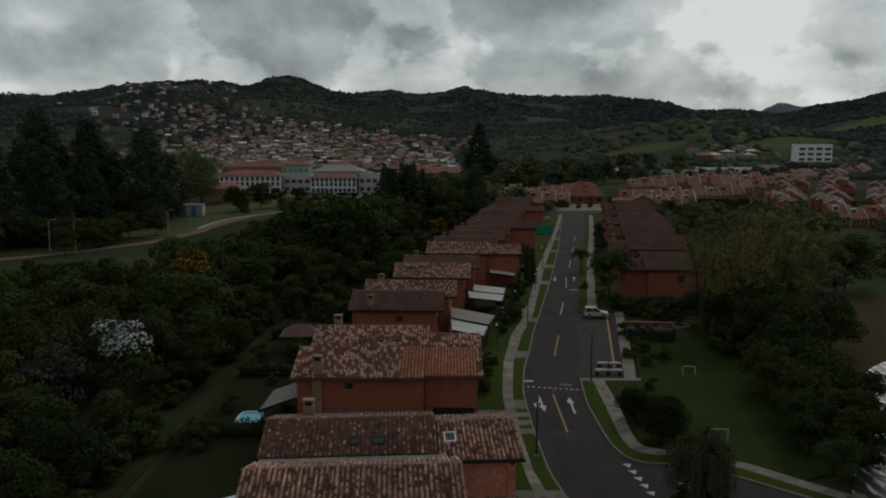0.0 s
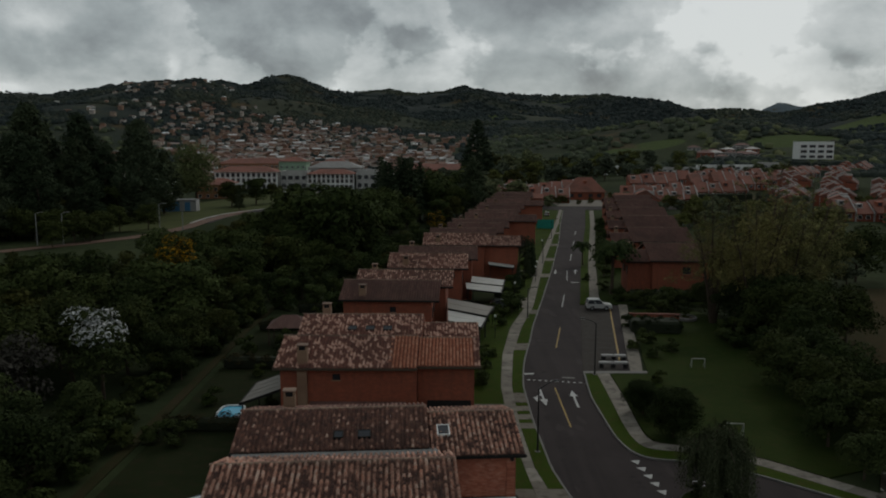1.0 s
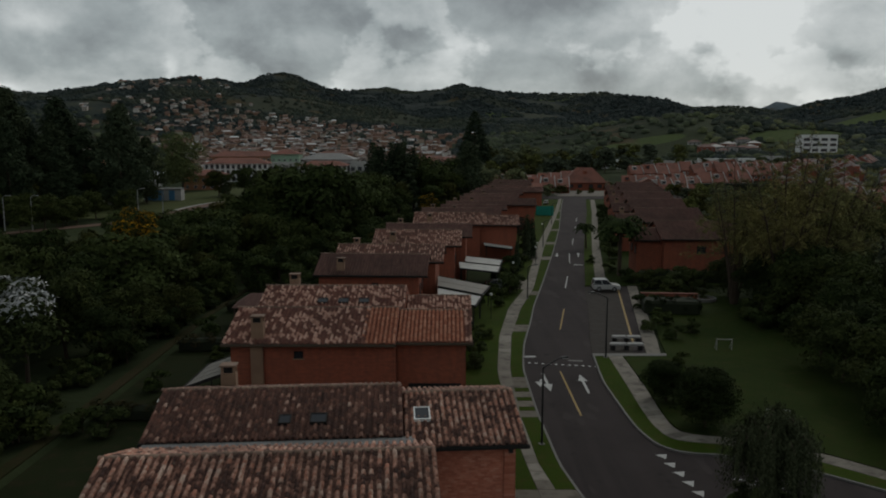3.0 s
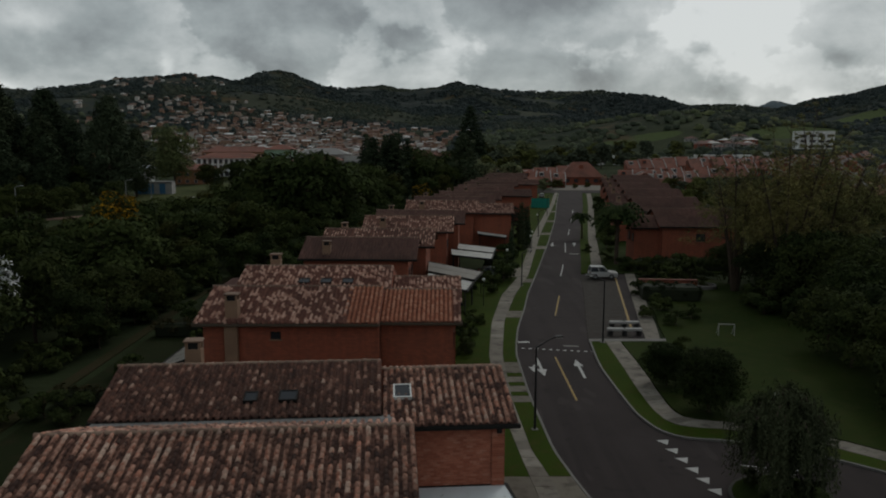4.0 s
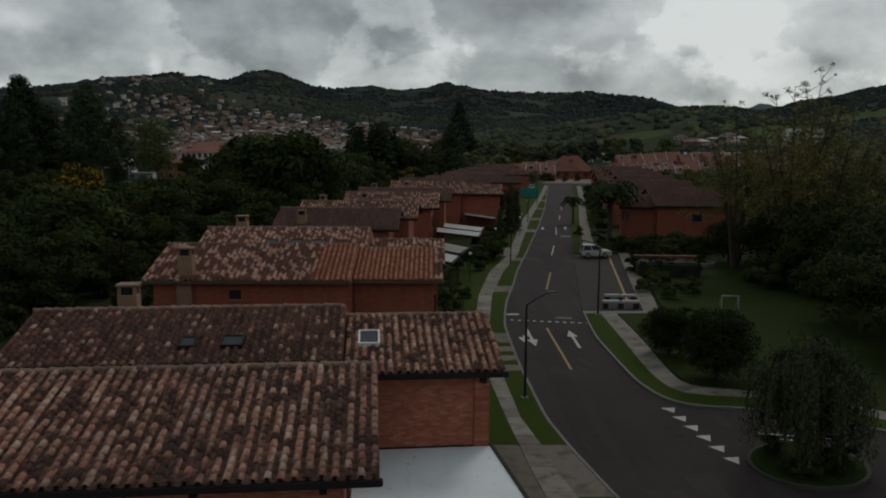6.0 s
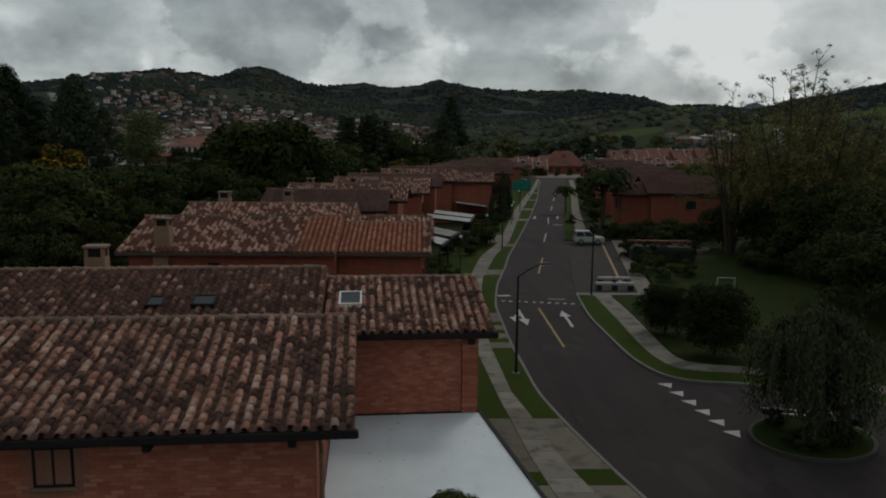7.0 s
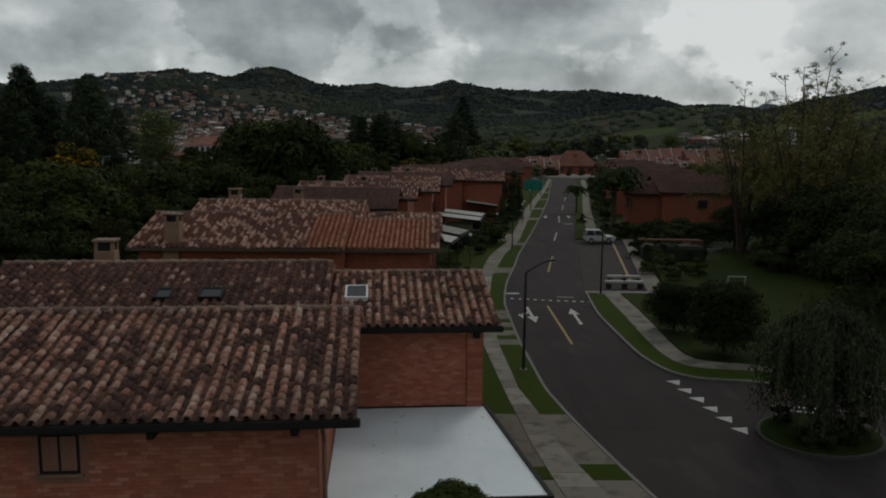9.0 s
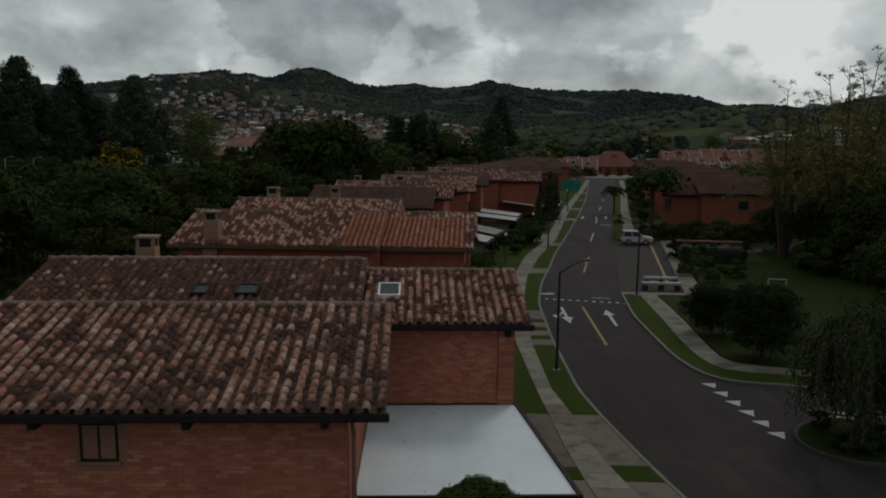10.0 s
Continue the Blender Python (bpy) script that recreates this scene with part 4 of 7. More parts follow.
def canopy(m, x0, x1, y0, y1, z_in, z_out, mat, label, seams=5, posts=True, splay=0.0):
    """A carport roof: ribbed sheet in a dark frame, on posts. It falls from x0 (z_in) to x1 (z_out); splay widens it towards y0."""
    o = thing("carport_canopy", m, label, "canopy")

    def end(y):
        return x1 + splay * (y1 - y)

    def prism(a, b, c, d, low, high):
        """A slanting plate on four plan corners, between two heights above the fall line."""
        fall = [z_in + (z_out - z_in) * (p[0] - x0) / (x1 - x0) for p in (a, b, c, d)]
        vs = [(*p, f + low) for p, f in zip((a, b, c, d), fall)] + [(*p, f + high) for p, f in zip((a, b, c, d), fall)]
        return Shape().add(vs, [(3, 2, 1, 0), (4, 5, 6, 7), (0, 1, 5, 4), (1, 2, 6, 5), (2, 3, 7, 6), (3, 0, 4, 7)])

    sheet = part("sheet", prism((x0, y0), (end(y0), y0), (end(y1), y1), (x0, y1), -0.05, 0.0), mat, o)
    for i in range(1, seams):
        y = y0 + (y1 - y0) * i / seams
        part("seam", prism((x0, y - 0.03), (end(y), y - 0.03), (end(y), y + 0.03), (x0, y + 0.03), 0.004, 0.03), mat, sheet)
    part("edge_beam", prism((end(y0), y0 - 0.1), (end(y0) + 0.12, y0 - 0.1), (end(y1) + 0.12, y1 + 0.1), (end(y1), y1 + 0.1), -0.22, 0.06), M_FASCIA, o, "dark metal edge")
    for y in (y0 - 0.06, y1 + 0.06):
        part("edge_beam", prism((x0, y - 0.05), (end(y) - 0.01, y - 0.05), (end(y) - 0.01, y + 0.05), (x0, y + 0.05), -0.2, 0.05), M_FASCIA, o, "dark metal edge")
    for y in ((y0 + 0.1, y1 - 0.1) if posts else ()):
        for x in (end(y) - 0.15, x0 + 0.25):
            top = z_in + (z_out - z_in) * (x - x0) / (x1 - x0) - 0.06
            part("post", Shape().tube([(x, y, -0.1), (x, y, top)], [0.06, 0.06], 8), M_STEEL, o)
    return o


# the house below the flight path: front block, back block and a lower wing
HA = Matrix.Translation((-0.65, 55.3, 0)) @ Matrix.Rotation(radians(4), 4, "Z")
home = thing("house", HA, "two-storey orange brick house with weathered clay-tile roofs", "house", "row houses")
A_F, A_R, A_B = (-14.05, 6.36), (-8.85, 7.72), (-5.35, 6.58)
C_F, C_R, C_B = (-4.30, 6.52), (0.0, 7.72), (4.7, 6.25)
B_F, B_R = (-5.05, 6.24), (-0.1, 7.30)
roof_block(home, -12.9, 1.32, A_F, A_R, A_B, M_TILE_OLD, pieces=300, seed=11, single=True, right=0.95, over=0.8)
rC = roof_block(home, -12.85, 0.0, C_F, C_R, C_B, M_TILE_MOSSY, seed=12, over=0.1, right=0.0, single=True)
rB = roof_block(home, 0.06, 6.15, B_F, B_R, (4.7, 5.9), M_TILE_OLD, pieces=200, seed=13, left=0.0, single=True)
part("valley_gutter", Shape().box(-12.7, 0.55, -5.45, -4.22, 6.15, 6.50, chamfer=0.05), M_LEAD, home, "grey metal valley between the roofs")
skylight(rB, 1.0, -2.95, (B_F, B_R), 0.86, 1.2, M_WHITE)
skylight(rC, -6.0, -3.3, (C_F, C_R), 0.62, 0.75, M_FASCIA, 0.23)
skylight(rC, -4.3, -3.3, (C_F, C_R), 0.85, 0.8, M_FASCIA, 0.23)
chimney(home, -9.9, 2.6, 5.5, 8.4, 0.85, 0.65)
window(home, -5.60, A_F[0] + 0.8, 4.86, 0.92, 0.98)
for u in (-12.0, -9.6, -6.9, -3.4, -0.2):
    part("rafter_end", Shape().box(u, u + 0.18, A_F[0] + 0.02, A_F[0] + 0.85, 5.92, 6.16, chamfer=0.02), M_FASCIA, home)
part("rafter_end", Shape().box(5.2, 5.42, B_F[0] + 0.02, B_F[0] + 0.5, 5.76, 6.02, chamfer=0.02), M_FASCIA, home)
part("downpipe", Shape().tube([(0.50, -13.7, 6.0), (0.50, -13.05, 5.4), (0.50, -13.05, 0.0)], [0.06] * 3, 8), M_STONE_TRIM, home)
canopy(HA, 0.40, 5.62, -11.80, -4.72, 3.16, 3.16, M_CANOPY, "white sheet carport roof with a dark metal rim", 1, splay=0.112)
canopy(HA @ Matrix.Translation((-13.0, 0, 0)) @ Matrix.Rotation(math.pi, 4, "Z"), 0.1, 3.4, 2.5, 11.0, 3.4, 2.6, M_CANOPY, "pale sheet lean-to roof over the back yard", 4)

# the next house: mottled tiles, with a patch of new orange ones
HD = Matrix.Translation((-1.85, 69.6, 0)) @ Matrix.Rotation(radians(-0.6), 4, "Z")
home2 = thing("house", HD, "two-storey brick house with mottled roof and new orange tiles", "house", "row houses")
new_patch = lambda u, r: u > -2.25 - 0.12 * (int(r * 16) % 3)
roof_block(home2, -12.8, 0.0, (-0.75, 6.38), (4.35, 7.95), (7.4, 6.95), M_TILE_PALE, seed=21, right=0.0, skip=new_patch, extra=(M_TILE_NEW, new_patch), rim=M_GUTTER_TAN)
wing_new = lambda u, r: u < 5.2
roof_block(home2, 0.05, 5.75, (0.35, 6.22), (5.4, 7.52), (8.2, 6.7), M_TILE_PALE, seed=22, left=0.0, skip=wing_new, extra=(M_TILE_NEW, wing_new), rim=M_GUTTER_TAN)
rD2 = roof_block(home2, -12.5, 0.2, (7.4, 6.6), (12.4, 8.2), (17, 6.55), M_TILE_PALE, seed=23, over=0.1, right=0.0)
roof_block(home2, 0.25, 6.0, (8.1, 5.95), (12.6, 7.25), (17, 5.75), M_TILE_PALE, seed=24, over=0.1, left=0.0)
for u in (-7.0, -5.2, -3.4):
    skylight(rD2, u, 9.3, ((7.4, 6.6), (12.4, 8.2)), 0.9, 0.8, M_FASCIA)
part("chimney_breast", Shape().box(-10.7, -9.8, -0.62, -0.28, 0, 6.25), M_STONE_TRIM, home2, "tan rendered chimney breast")
chimney(home2, -10.25, 0.1, 6.2, 8.35, 0.9, 0.75)
chimney(home2, -10.4, 14.6, 6.5, 9.0, 0.9, 0.7)
window(home2, -7.2, -0.30, 5.15, 0.7, 0.55, 0)
# dark panels on the wall paint in the shade under the upper floor
part("ground_floor_recess", Shape().box(-8.6, -0.9, -0.42, -0.29, 1.0, 3.1), M_DARK, home2, "dark panel painted in for a shaded opening")
part("ground_floor_recess", Shape().box(0.9, 4.9, 0.66, 0.82, 0.2, 2.9), M_DARK, home2, "dark panel painted in for a shaded opening")
side_window(home2, 5.22, 3.4, 3.6, 1.2, 1.3)
part("porch_roof", Shape().add([(-9.6, -3.6, 2.5), (-1.0, -3.6, 2.5), (-1.0, -0.45, 3.2), (-9.6, -0.45, 3.2), (-9.6, -3.6, 2.4), (-1.0, -3.6, 2.4), (-1.0, -0.45, 3.1), (-9.6, -0.45, 3.1)], [(0, 1, 2, 3), (7, 6, 5, 4), (0, 4, 5, 1), (1, 5, 6, 2), (2, 6, 7, 3), (3, 7, 4, 0)]), M_TILE_BROWN, home2, "low brown porch roof")
for u in (-9.4, -5.3, -1.2):
    part("porch_post", Shape().box(u - 0.08, u + 0.08, -3.5, -3.34, 0, 2.42), M_TRUNK, home2)
canopy(HD @ Matrix.Translation((-12.3, 0.5, 0)) @ Matrix.Rotation(math.pi, 4, "Z"), 0.05, 4.0, -6.5, -0.5, 3.9, 2.5, M_CANOPY_TAN, "grey sheet lean-to roof over the back yard", 4)


def row_house(y, mats, wing, label, z=8.1, back=True, far=True, right=0.0):
    """A pair of gabled blocks end-on to the street, whose front ridge lies at y."""
    k = xl(y) - 12.2 + right
    m = Matrix.Translation((k, y, 0)) @ Matrix.Rotation(radians(-3), 4, "Z")
    h = thing("house", m, label, "house", "row houses")
    r = roof_block(h, -13.0, 0.0, (-4.6, z - 1.75), (0, z), (2.5, z - 0.95), mats[0], seed=int(y), far=far, right=1.0)
    if back:
        roof_block(h, -12.2, 1.5, (2.5, z - 1.3), (7.0, z + 0.2), (11.5, z - 1.5), mats[1], seed=int(y) + 1, far=far, over=0.1, right=1.0)
        chimney(h, -10.2, 9.2, z - 1.5, z + 0.8, 0.8, 0.6)
    if wing:
        roof_block(h, 0.05, 6.1, (-3.6, z - 1.9), (0.4, z - 0.55), (4.5, z - 1.9), mats[2], seed=int(y) + 2, far=far, left=-1.0)
        side_window(h, 5.58, 0.4, 3.4, 1.6, 1.3)
    chimney(h, -10.0, -3.4, 0.0, z + 0.1, 0.9, 0.7)
    for v in (-2.6, 0.4):
        side_window(h, -0.97, v, 3.7, 1.0, 1.3)
    window(h, -6.0, -4.15, 4.6, 0.8, 0.7, 0)
    return h


BR, PA, RE = M_TILE_BROWN, M_TILE_PALE, M_TILE_RED
row_house(103.0, (BR, PA, PA), False, "brick house with a plain dark brown roof and chimney", 8.0)
row_house(126.3, (PA, BR, PA), False, "brick house with a mottled clay roof", 8.25)
row_house(151.5, (PA, BR, PA), True, "brick house with a mottled roof and lower street wing", 8.6)
for y in (177, 203, 229, 255, 281):
    row_house(y, (BR, BR, BR if y != 229 else RE), y in (203, 255), "brick row house with a dark brown roof", 8.0)
canopy(Matrix.Translation((1.2, 100.4, 0)), 0.0, 5.2, -3.1, 3.05, 3.9, 2.85, M_SHEET_OLD, "white sheet carport roof beside a lawn", 2, splay=-0.17)
canopy(Matrix.Translation((1.2, 107.0, 0)), 0.0, 6.7, -3.4, 3.5, 4.1, 2.8, M_CANOPY_TAN, "weathered tan carport roof beside a brick house", 2, splay=-0.21)
canopy(Matrix.Translation((4.3, 123.3, 0)), 0.0, 6.2, -2.9, 2.75, 3.5, 2.8, M_SHEET_OLD, "white sheet carport roof between hedges", 2, splay=-0.15)
canopy(Matrix.Translation((5.3, 129.2, 0)), 0.0, 6.0, -3.0, 3.0, 3.5, 2.8, M_SHEET_OLD, "white sheet carport roof between hedges", 2, splay=-0.15)
canopy(Matrix.Translation((9.3, 147.3, 0)), 0.0, 5.4, -3.0, 2.8, 3.5, 2.8, M_SHEET_OLD, "white sheet carport roof below a brick wall", 2, splay=-0.13)


def right_house(y, label, k=None):
    """Across the street: a wide main block with a lower wing towards the road."""
    k = (xr(y) + 5.0) if k is None else k
    h = thing("house", Matrix.Translation((k, y, 0)) @ Matrix.Rotation(radians(-4), 4, "Z"), label, "house", "row houses")
    roof_block(h, 5.6, 18.5, (0, 5.95), (7.0, 8.15), (13.5, 6.0), M_TILE_BROWN, seed=int(y), far=True)
    roof_block(h, 1.5, 5.7, (1.2, 5.6), (4.6, 7.2), (8.5, 5.6), M_TILE_BROWN, seed=int(y) + 1, far=True, right=-0.5)
    for v in (2.0, 5.0):
        o = part("window", Shape().box(1.98, 2.1, v, v + 1.2, 3.3, 4.6, chamfer=0.02), M_FASCIA, h, "dark framed window")
        part("pane", Shape().box(1.96, 2.0, v + 0.1, v + 1.1, 3.4, 4.5), M_GLASS, o)
    window(h, 12.0, 0.45, 3.6, 1.4, 1.2)
    chimney(h, 3.2, 6.6, 5.5, 8.4, 0.8, 0.6)
    return h


right_house(134.0, "brick house with a wide brown tiled roof across the street", 31.3)
for y in (160, 187, 213, 240, 266):
    right_house(y, "brick house with a brown tiled roof across the street")

# ---- trees and shrubs ----
def leaves(name, blobs, count, size, material, seed, droop=0.0, flat=0.75, shell=0.72):
    """A crown of small pointed leaves and sprays, strewn through the outer part of its clumps."""
    r = np.random.RandomState(seed)
    b = np.array(blobs, float)                       # x, y, z, radius
    w = b[:, 3] ** 2
    k = r.choice(len(b), count, p=w / w.sum())
    d = r.normal(size=(count, 3))
    d /= np.linalg.norm(d, axis=1)[:, None]
    d[:, 2] = np.where(d[:, 2] < -0.35, -d[:, 2], d[:, 2])
    dist = shell + (1.08 - shell) * r.rand(count) ** 0.7
    dist *= 1 + 0.14 * np.sin(7 * d[:, 0] + 5 * d[:, 1] + 3 * k) * np.sin(6 * d[:, 2] + 2 * k)
    p = b[k, :3] + d * (b[k, 3] * dist)[:, None] * np.array([1, 1, flat])
    n = d * np.array([1, 1, 1.25]) + r.normal(scale=0.45, size=(count, 3)) + np.array([0, 0, 0.25])
    n /= np.linalg.norm(n, axis=1)[:, None]
    t = np.cross(n, r.normal(size=(count, 3)))
    t[:, 2] -= droop
    t -= n * (t * n).sum(1)[:, None]
    t /= np.linalg.norm(t, axis=1)[:, None] + 1e-9
    s = np.cross(n, t)
    ln = (size * r.uniform(0.6, 1.5, count))[:, None]
    wd = ln * r.uniform(0.45, 0.75, count)[:, None]
    v = np.stack([p - t * ln * 0.5 - s * wd * 0.5, p - t * ln * 0.35 + s * wd * 0.55, p + t * ln * 0.75], 1).reshape(-1, 3)
    me = bpy.data.meshes.new(name)
    me.from_pydata(v.tolist(), [], np.arange(3 * count).reshape(-1, 3).tolist())
    me.materials.append(material)
    return me


def clumps(seed, h, spread, n, low=0.35, lean=0.0):
    """Clump centres for a broad crown of that height and half-width."""
    r = random.Random(seed)
    out = []
    for i in range(n):
        a, q = r.uniform(0, 2 * math.pi), math.sqrt(r.random())
        z = h * (low + (0.86 - low) * r.random())
        edge = 1 - 0.55 * max(0, (z / h - 0.5) / 0.5) ** 1.5
        out.append((q * spread * edge * 0.72 * math.cos(a) + lean * z, q * spread * edge * 0.72 * math.sin(a), z, spread * r.uniform(0.28, 0.48)))
    return out


def wooden(name, h, width, blobs, seed, forks=5):
    """A tapered trunk with limbs that reach into the clumps."""
    r = random.Random(seed)
    s = Shape()
    top = h * 0.62
    s.tube([(0, 0, -0.15), (0.02 * h * r.uniform(-1, 1), 0.02 * h * r.uniform(-1, 1), top * 0.45), (0, 0, top)], [width, width * 0.75, width * 0.4], 7)
    for x, y, z, q in sorted(blobs, key=lambda c: -c[3])[:forks]:
        z0 = min(top * 0.9, z * 0.55)
        s.tube([(0, 0, z0), (x * 0.5, y * 0.5, (z0 + z) / 2 + 0.2), (x * 0.9, y * 0.9, z)], [width * 0.42, width * 0.28, width * 0.1], 5)
    return s.mesh(name, M_TRUNK)


class Kind:
    """One kind of tree, built once; planted as many times as wanted."""

    def __init__(self, name, label, category, trunk, crowns):
        self.ob = tagged(new(name), label, category)
        part("trunk", trunk, None, self.ob)
        for part_name, me, lab in crowns:
            part(part_name, me, None, self.ob, lab)
        self.used = False

    def plant(self, x, y, size=1.0, turn=0.0, z=0.0, group="", label=""):
        m = Matrix.Translation((x, y, z)) @ Matrix.Rotation(turn, 4, "Z") @ Matrix.Diagonal((size, size, size, 1))
        if not self.used:
            ob = place(self.ob, m)
            self.used = True
        else:
            ob = copy_thing(self.ob, Matrix.Identity(4))
            ob.matrix_world = m
        if label:
            ob["label"] = label
        if group:
            ob["group"] = group
        return ob


def broadleaf(seed, h, spread, n, count, size, mat, label, low=0.35, name="tree", flat=0.75, extra=None, width=0.22, cat="tree"):
    b = clumps(seed, h, spread, n, low)
    crowns = [("crown", leaves("crown", b, count, size, mat, seed, flat=flat), "")]
    if extra:
        top = [c for c in b if c[2] > h * extra[2]] or b
        top = [(x, y, z + 0.12 * q, q * 1.02) for x, y, z, q in top]
        crowns.append(("blossom", leaves("blossom", top, extra[1], size * 0.9, extra[0], seed + 50, flat=flat, shell=0.95), extra[3]))
    return Kind(name, label, cat, wooden("trunk", h, width, b, seed), crowns)


K_DARK = [broadleaf(s, 9.5, 4.6, 22, 6400, 0.34, M_LEAF_DARK, "dark green broadleaf tree in dense woodland", 0.15) for s in (1, 2, 3)]
K_MID = [broadleaf(s, 8.5, 4.2, 20, 5600, 0.33, M_LEAF_MID, "green broadleaf tree in dense woodland", 0.2) for s in (4, 5)]
K_OLIVE = [broadleaf(s, 10.0, 4.3, 20, 5400, 0.33, M_LEAF_OLIVE, "olive green tree with a loose crown", 0.24) for s in (6, 7)]
F_DARK = [broadleaf(s, 9.5, 4.6, 20, 2900, 0.5, M_LEAF_MID, "dark green tree in the farther wood", 0.22) for s in (31, 32)]
F_MID = [broadleaf(s, 8.5, 4.2, 18, 2700, 0.49, m, "green tree in the farther wood", 0.2) for s, m in ((33, M_LEAF_OLIVE), (34, M_LEAF_MID))]
K_YELLOW = broadleaf(8, 11.0, 3.2, 22, 3800, 0.34, M_LEAF_DARK, "tree with yellow blossom over dark leaves", 0.35, extra=(M_FLOWER_Y, 1000, 0.52, "golden yellow blossom"))
K_SILVER = broadleaf(9, 10.6, 4.4, 22, 3000, 0.34, M_LEAF_DARK, "tree with silvery white leaves at its top", 0.35, extra=(M_FLOWER_W, 1000, 0.66, "silvery white leaf clusters"))
K_PURPLE = broadleaf(10, 9.5, 4.6, 14, 1900, 0.4, M_LEAF_PURPLE, "bare purplish grey tree in woodland", 0.3)
K_SHRUB = [broadleaf(s, 2.6, 1.7, 7, 1400, 0.23, m, "dark green garden shrub", 0.15, "shrub", width=0.06, cat="shrub") for s, m in ((11, M_LEAF_DARK), (12, M_LEAF_MID))]
K_ROUND = broadleaf(14, 5.4, 3.1, 44, 30000, 0.15, M_LEAF_DEEP, "round dark green tree on the park lawn", 0.20, width=0.16)
b_ = [(0, 0, 3.9, 0.85)]
for i in range(70):             # a dense, clipped dome
    q = 1 - 1.5 * (i + 0.5) / 70
    a_, rad = 2.4 * i, math.sqrt(max(0, 1 - q * q))
    b_.append((0.92 * rad * math.cos(a_), 0.92 * rad * math.sin(a_), 4.0 + 0.92 * q, 0.26 + 0.05 * math.sin(5 * i)))
K_TRIM = Kind("tree", "dense round green tree beside the white carport", "tree", wooden("trunk", 4.8, 0.14, b_, 22), [("crown", leaves("crown", b_, 64000, 0.055, M_LEAF_MID, 22, flat=0.95, shell=0.5), "")])
K_GUM = []
for s in (15, 16, 20):
    r_ = random.Random(s)
    b_ = []
    for i in range(64):          # a tall crown that narrows to a blunt, leaning top
        q = (i + 0.5) / 64
        a_, rad = 2.4 * i + r_.uniform(-0.4, 0.4), 9.2 * (1 - q ** 2.3) ** 0.85 * (0.7 + 0.3 * min(1, q / 0.25)) + 0.5
        out_ = rad * r_.uniform(0.35, 0.95)
        b_.append((out_ * math.cos(a_) + 1.2 * q, out_ * math.sin(a_), 3 + 29 * q, 1.9 + 1.7 * (1 - q) * r_.uniform(0.7, 1.2)))
    K_GUM.append(Kind("tall_tree", "tall dark gum tree with a tapering crown", "tree", wooden("trunk", 32, 0.55, b_, s, 8), [("crown", leaves("crown", b_, 11000, 0.74, M_LEAF_PINE, s, droop=0.3, flat=0.95, shell=0.55), "")]))
K_LIME = broadleaf(19, 25.0, 11.0, 44, 9000, 0.7, M_LEAF_PALE, "large light green tree at the field's edge", 0.15, flat=0.9, width=0.5)
K_PINE = []
for s in (17, 18):
    r_ = random.Random(s)
    b_ = []
    for i in range(46):
        q = i / 45
        a_, rad = 2.4 * i, 4.6 * (1 - q) ** 0.85 + 0.2
        b_.append((rad * 0.75 * math.cos(a_), rad * 0.75 * math.sin(a_), 2.5 + 17 * q, 0.75 + 1.1 * (1 - q)))
    K_PINE.append(Kind("pine_tree", "dark conical pine tree", "tree", wooden("trunk", 19, 0.3, b_, s, 8), [("crown", leaves("crown", b_, 3800, 0.58, M_LEAF_PINE, s, droop=0.5, flat=0.5), "")]))

rng = random.Random(42)
EDGE = ([30, 63, 72, 84, 107, 131, 147, 188, 244, 300], [-27, -28, -28, -28, -28, -25, -22, -15, -8, 4])
TRACK = ([60, 120, 175, 186, 204, 216, 261, 330, 381], [-125, -112, -100, -92, -87, -80, -76, -62, -36])
spots = []


def free(x, y, d):
    for a, b, q in spots:
        if (a - x) ** 2 + (b - y) ** 2 < (0.5 * (d + q)) ** 2:
            return False
    spots.append((x, y, d))
    return True


for kind, x, y, s, top in ((K_YELLOW, -40.5, 118.0, 1.2, 0), (K_YELLOW, -1.2, 192, 0.92, 0), (K_SILVER, -33.8, 77.3, 0.98, 0), (K_PURPLE, -39.5, 72.5, 0.95, 0), (K_YELLOW, -22, 206, 0.72, 0), (K_OLIVE[0], -28, 98, 0.55, 0)):
    spots.append((x, y, 6))
    kind.plant(x, y, s, rng.uniform(0, 6), group="woodland trees")
tries = 0
LIMIT = ([-125, -100, -82, -62, -54, -48, -41, -28, -10, 10], [135, 148, 158, 150, 152, 190, 232, 255, 250, 262])
while len(spots) < 300 and tries < 9000:
    tries += 1
    y = 34 + 225 * rng.random() ** 1.15
    x0, x1 = lerp(y, *TRACK) + 4, lerp(y, *EDGE) - 2.0
    x = rng.uniform(max(x0, -30 - 0.75 * y), x1)
    if y > lerp(x, *LIMIT):
        continue
    near_edge = x > x1 - 5
    size = rng.uniform(0.5, 0.75) if near_edge else rng.uniform(0.72, 1.12)
    if y > 128 and x < -58:
        size *= 0.55
    if y > 140 and x > -36:
        size *= rng.uniform(1.1, 1.55)
    if not free(x, y, 5.2 if not near_edge else 4.6):
        continue
    kind = rng.choice(K_DARK * 4 + K_MID * 2 + K_OLIVE * 2) if y < 100 else rng.choice(F_DARK * 2 + F_MID)
    kind.plant(x, y, size, rng.uniform(0, 6.28), group="woodland trees")
for i in range(60):       # undergrowth along the gardens' edge
    y = rng.uniform(40, 190)
    x = lerp(y, *EDGE) + (rng.uniform(-1.5, 3.0) if y > 120 else rng.uniform(-2.5, -0.4))
    rng.choice(K_SHRUB).plant(x, y, rng.uniform(0.6, 1.25), rng.uniform(0, 6.28), group="garden shrubs")

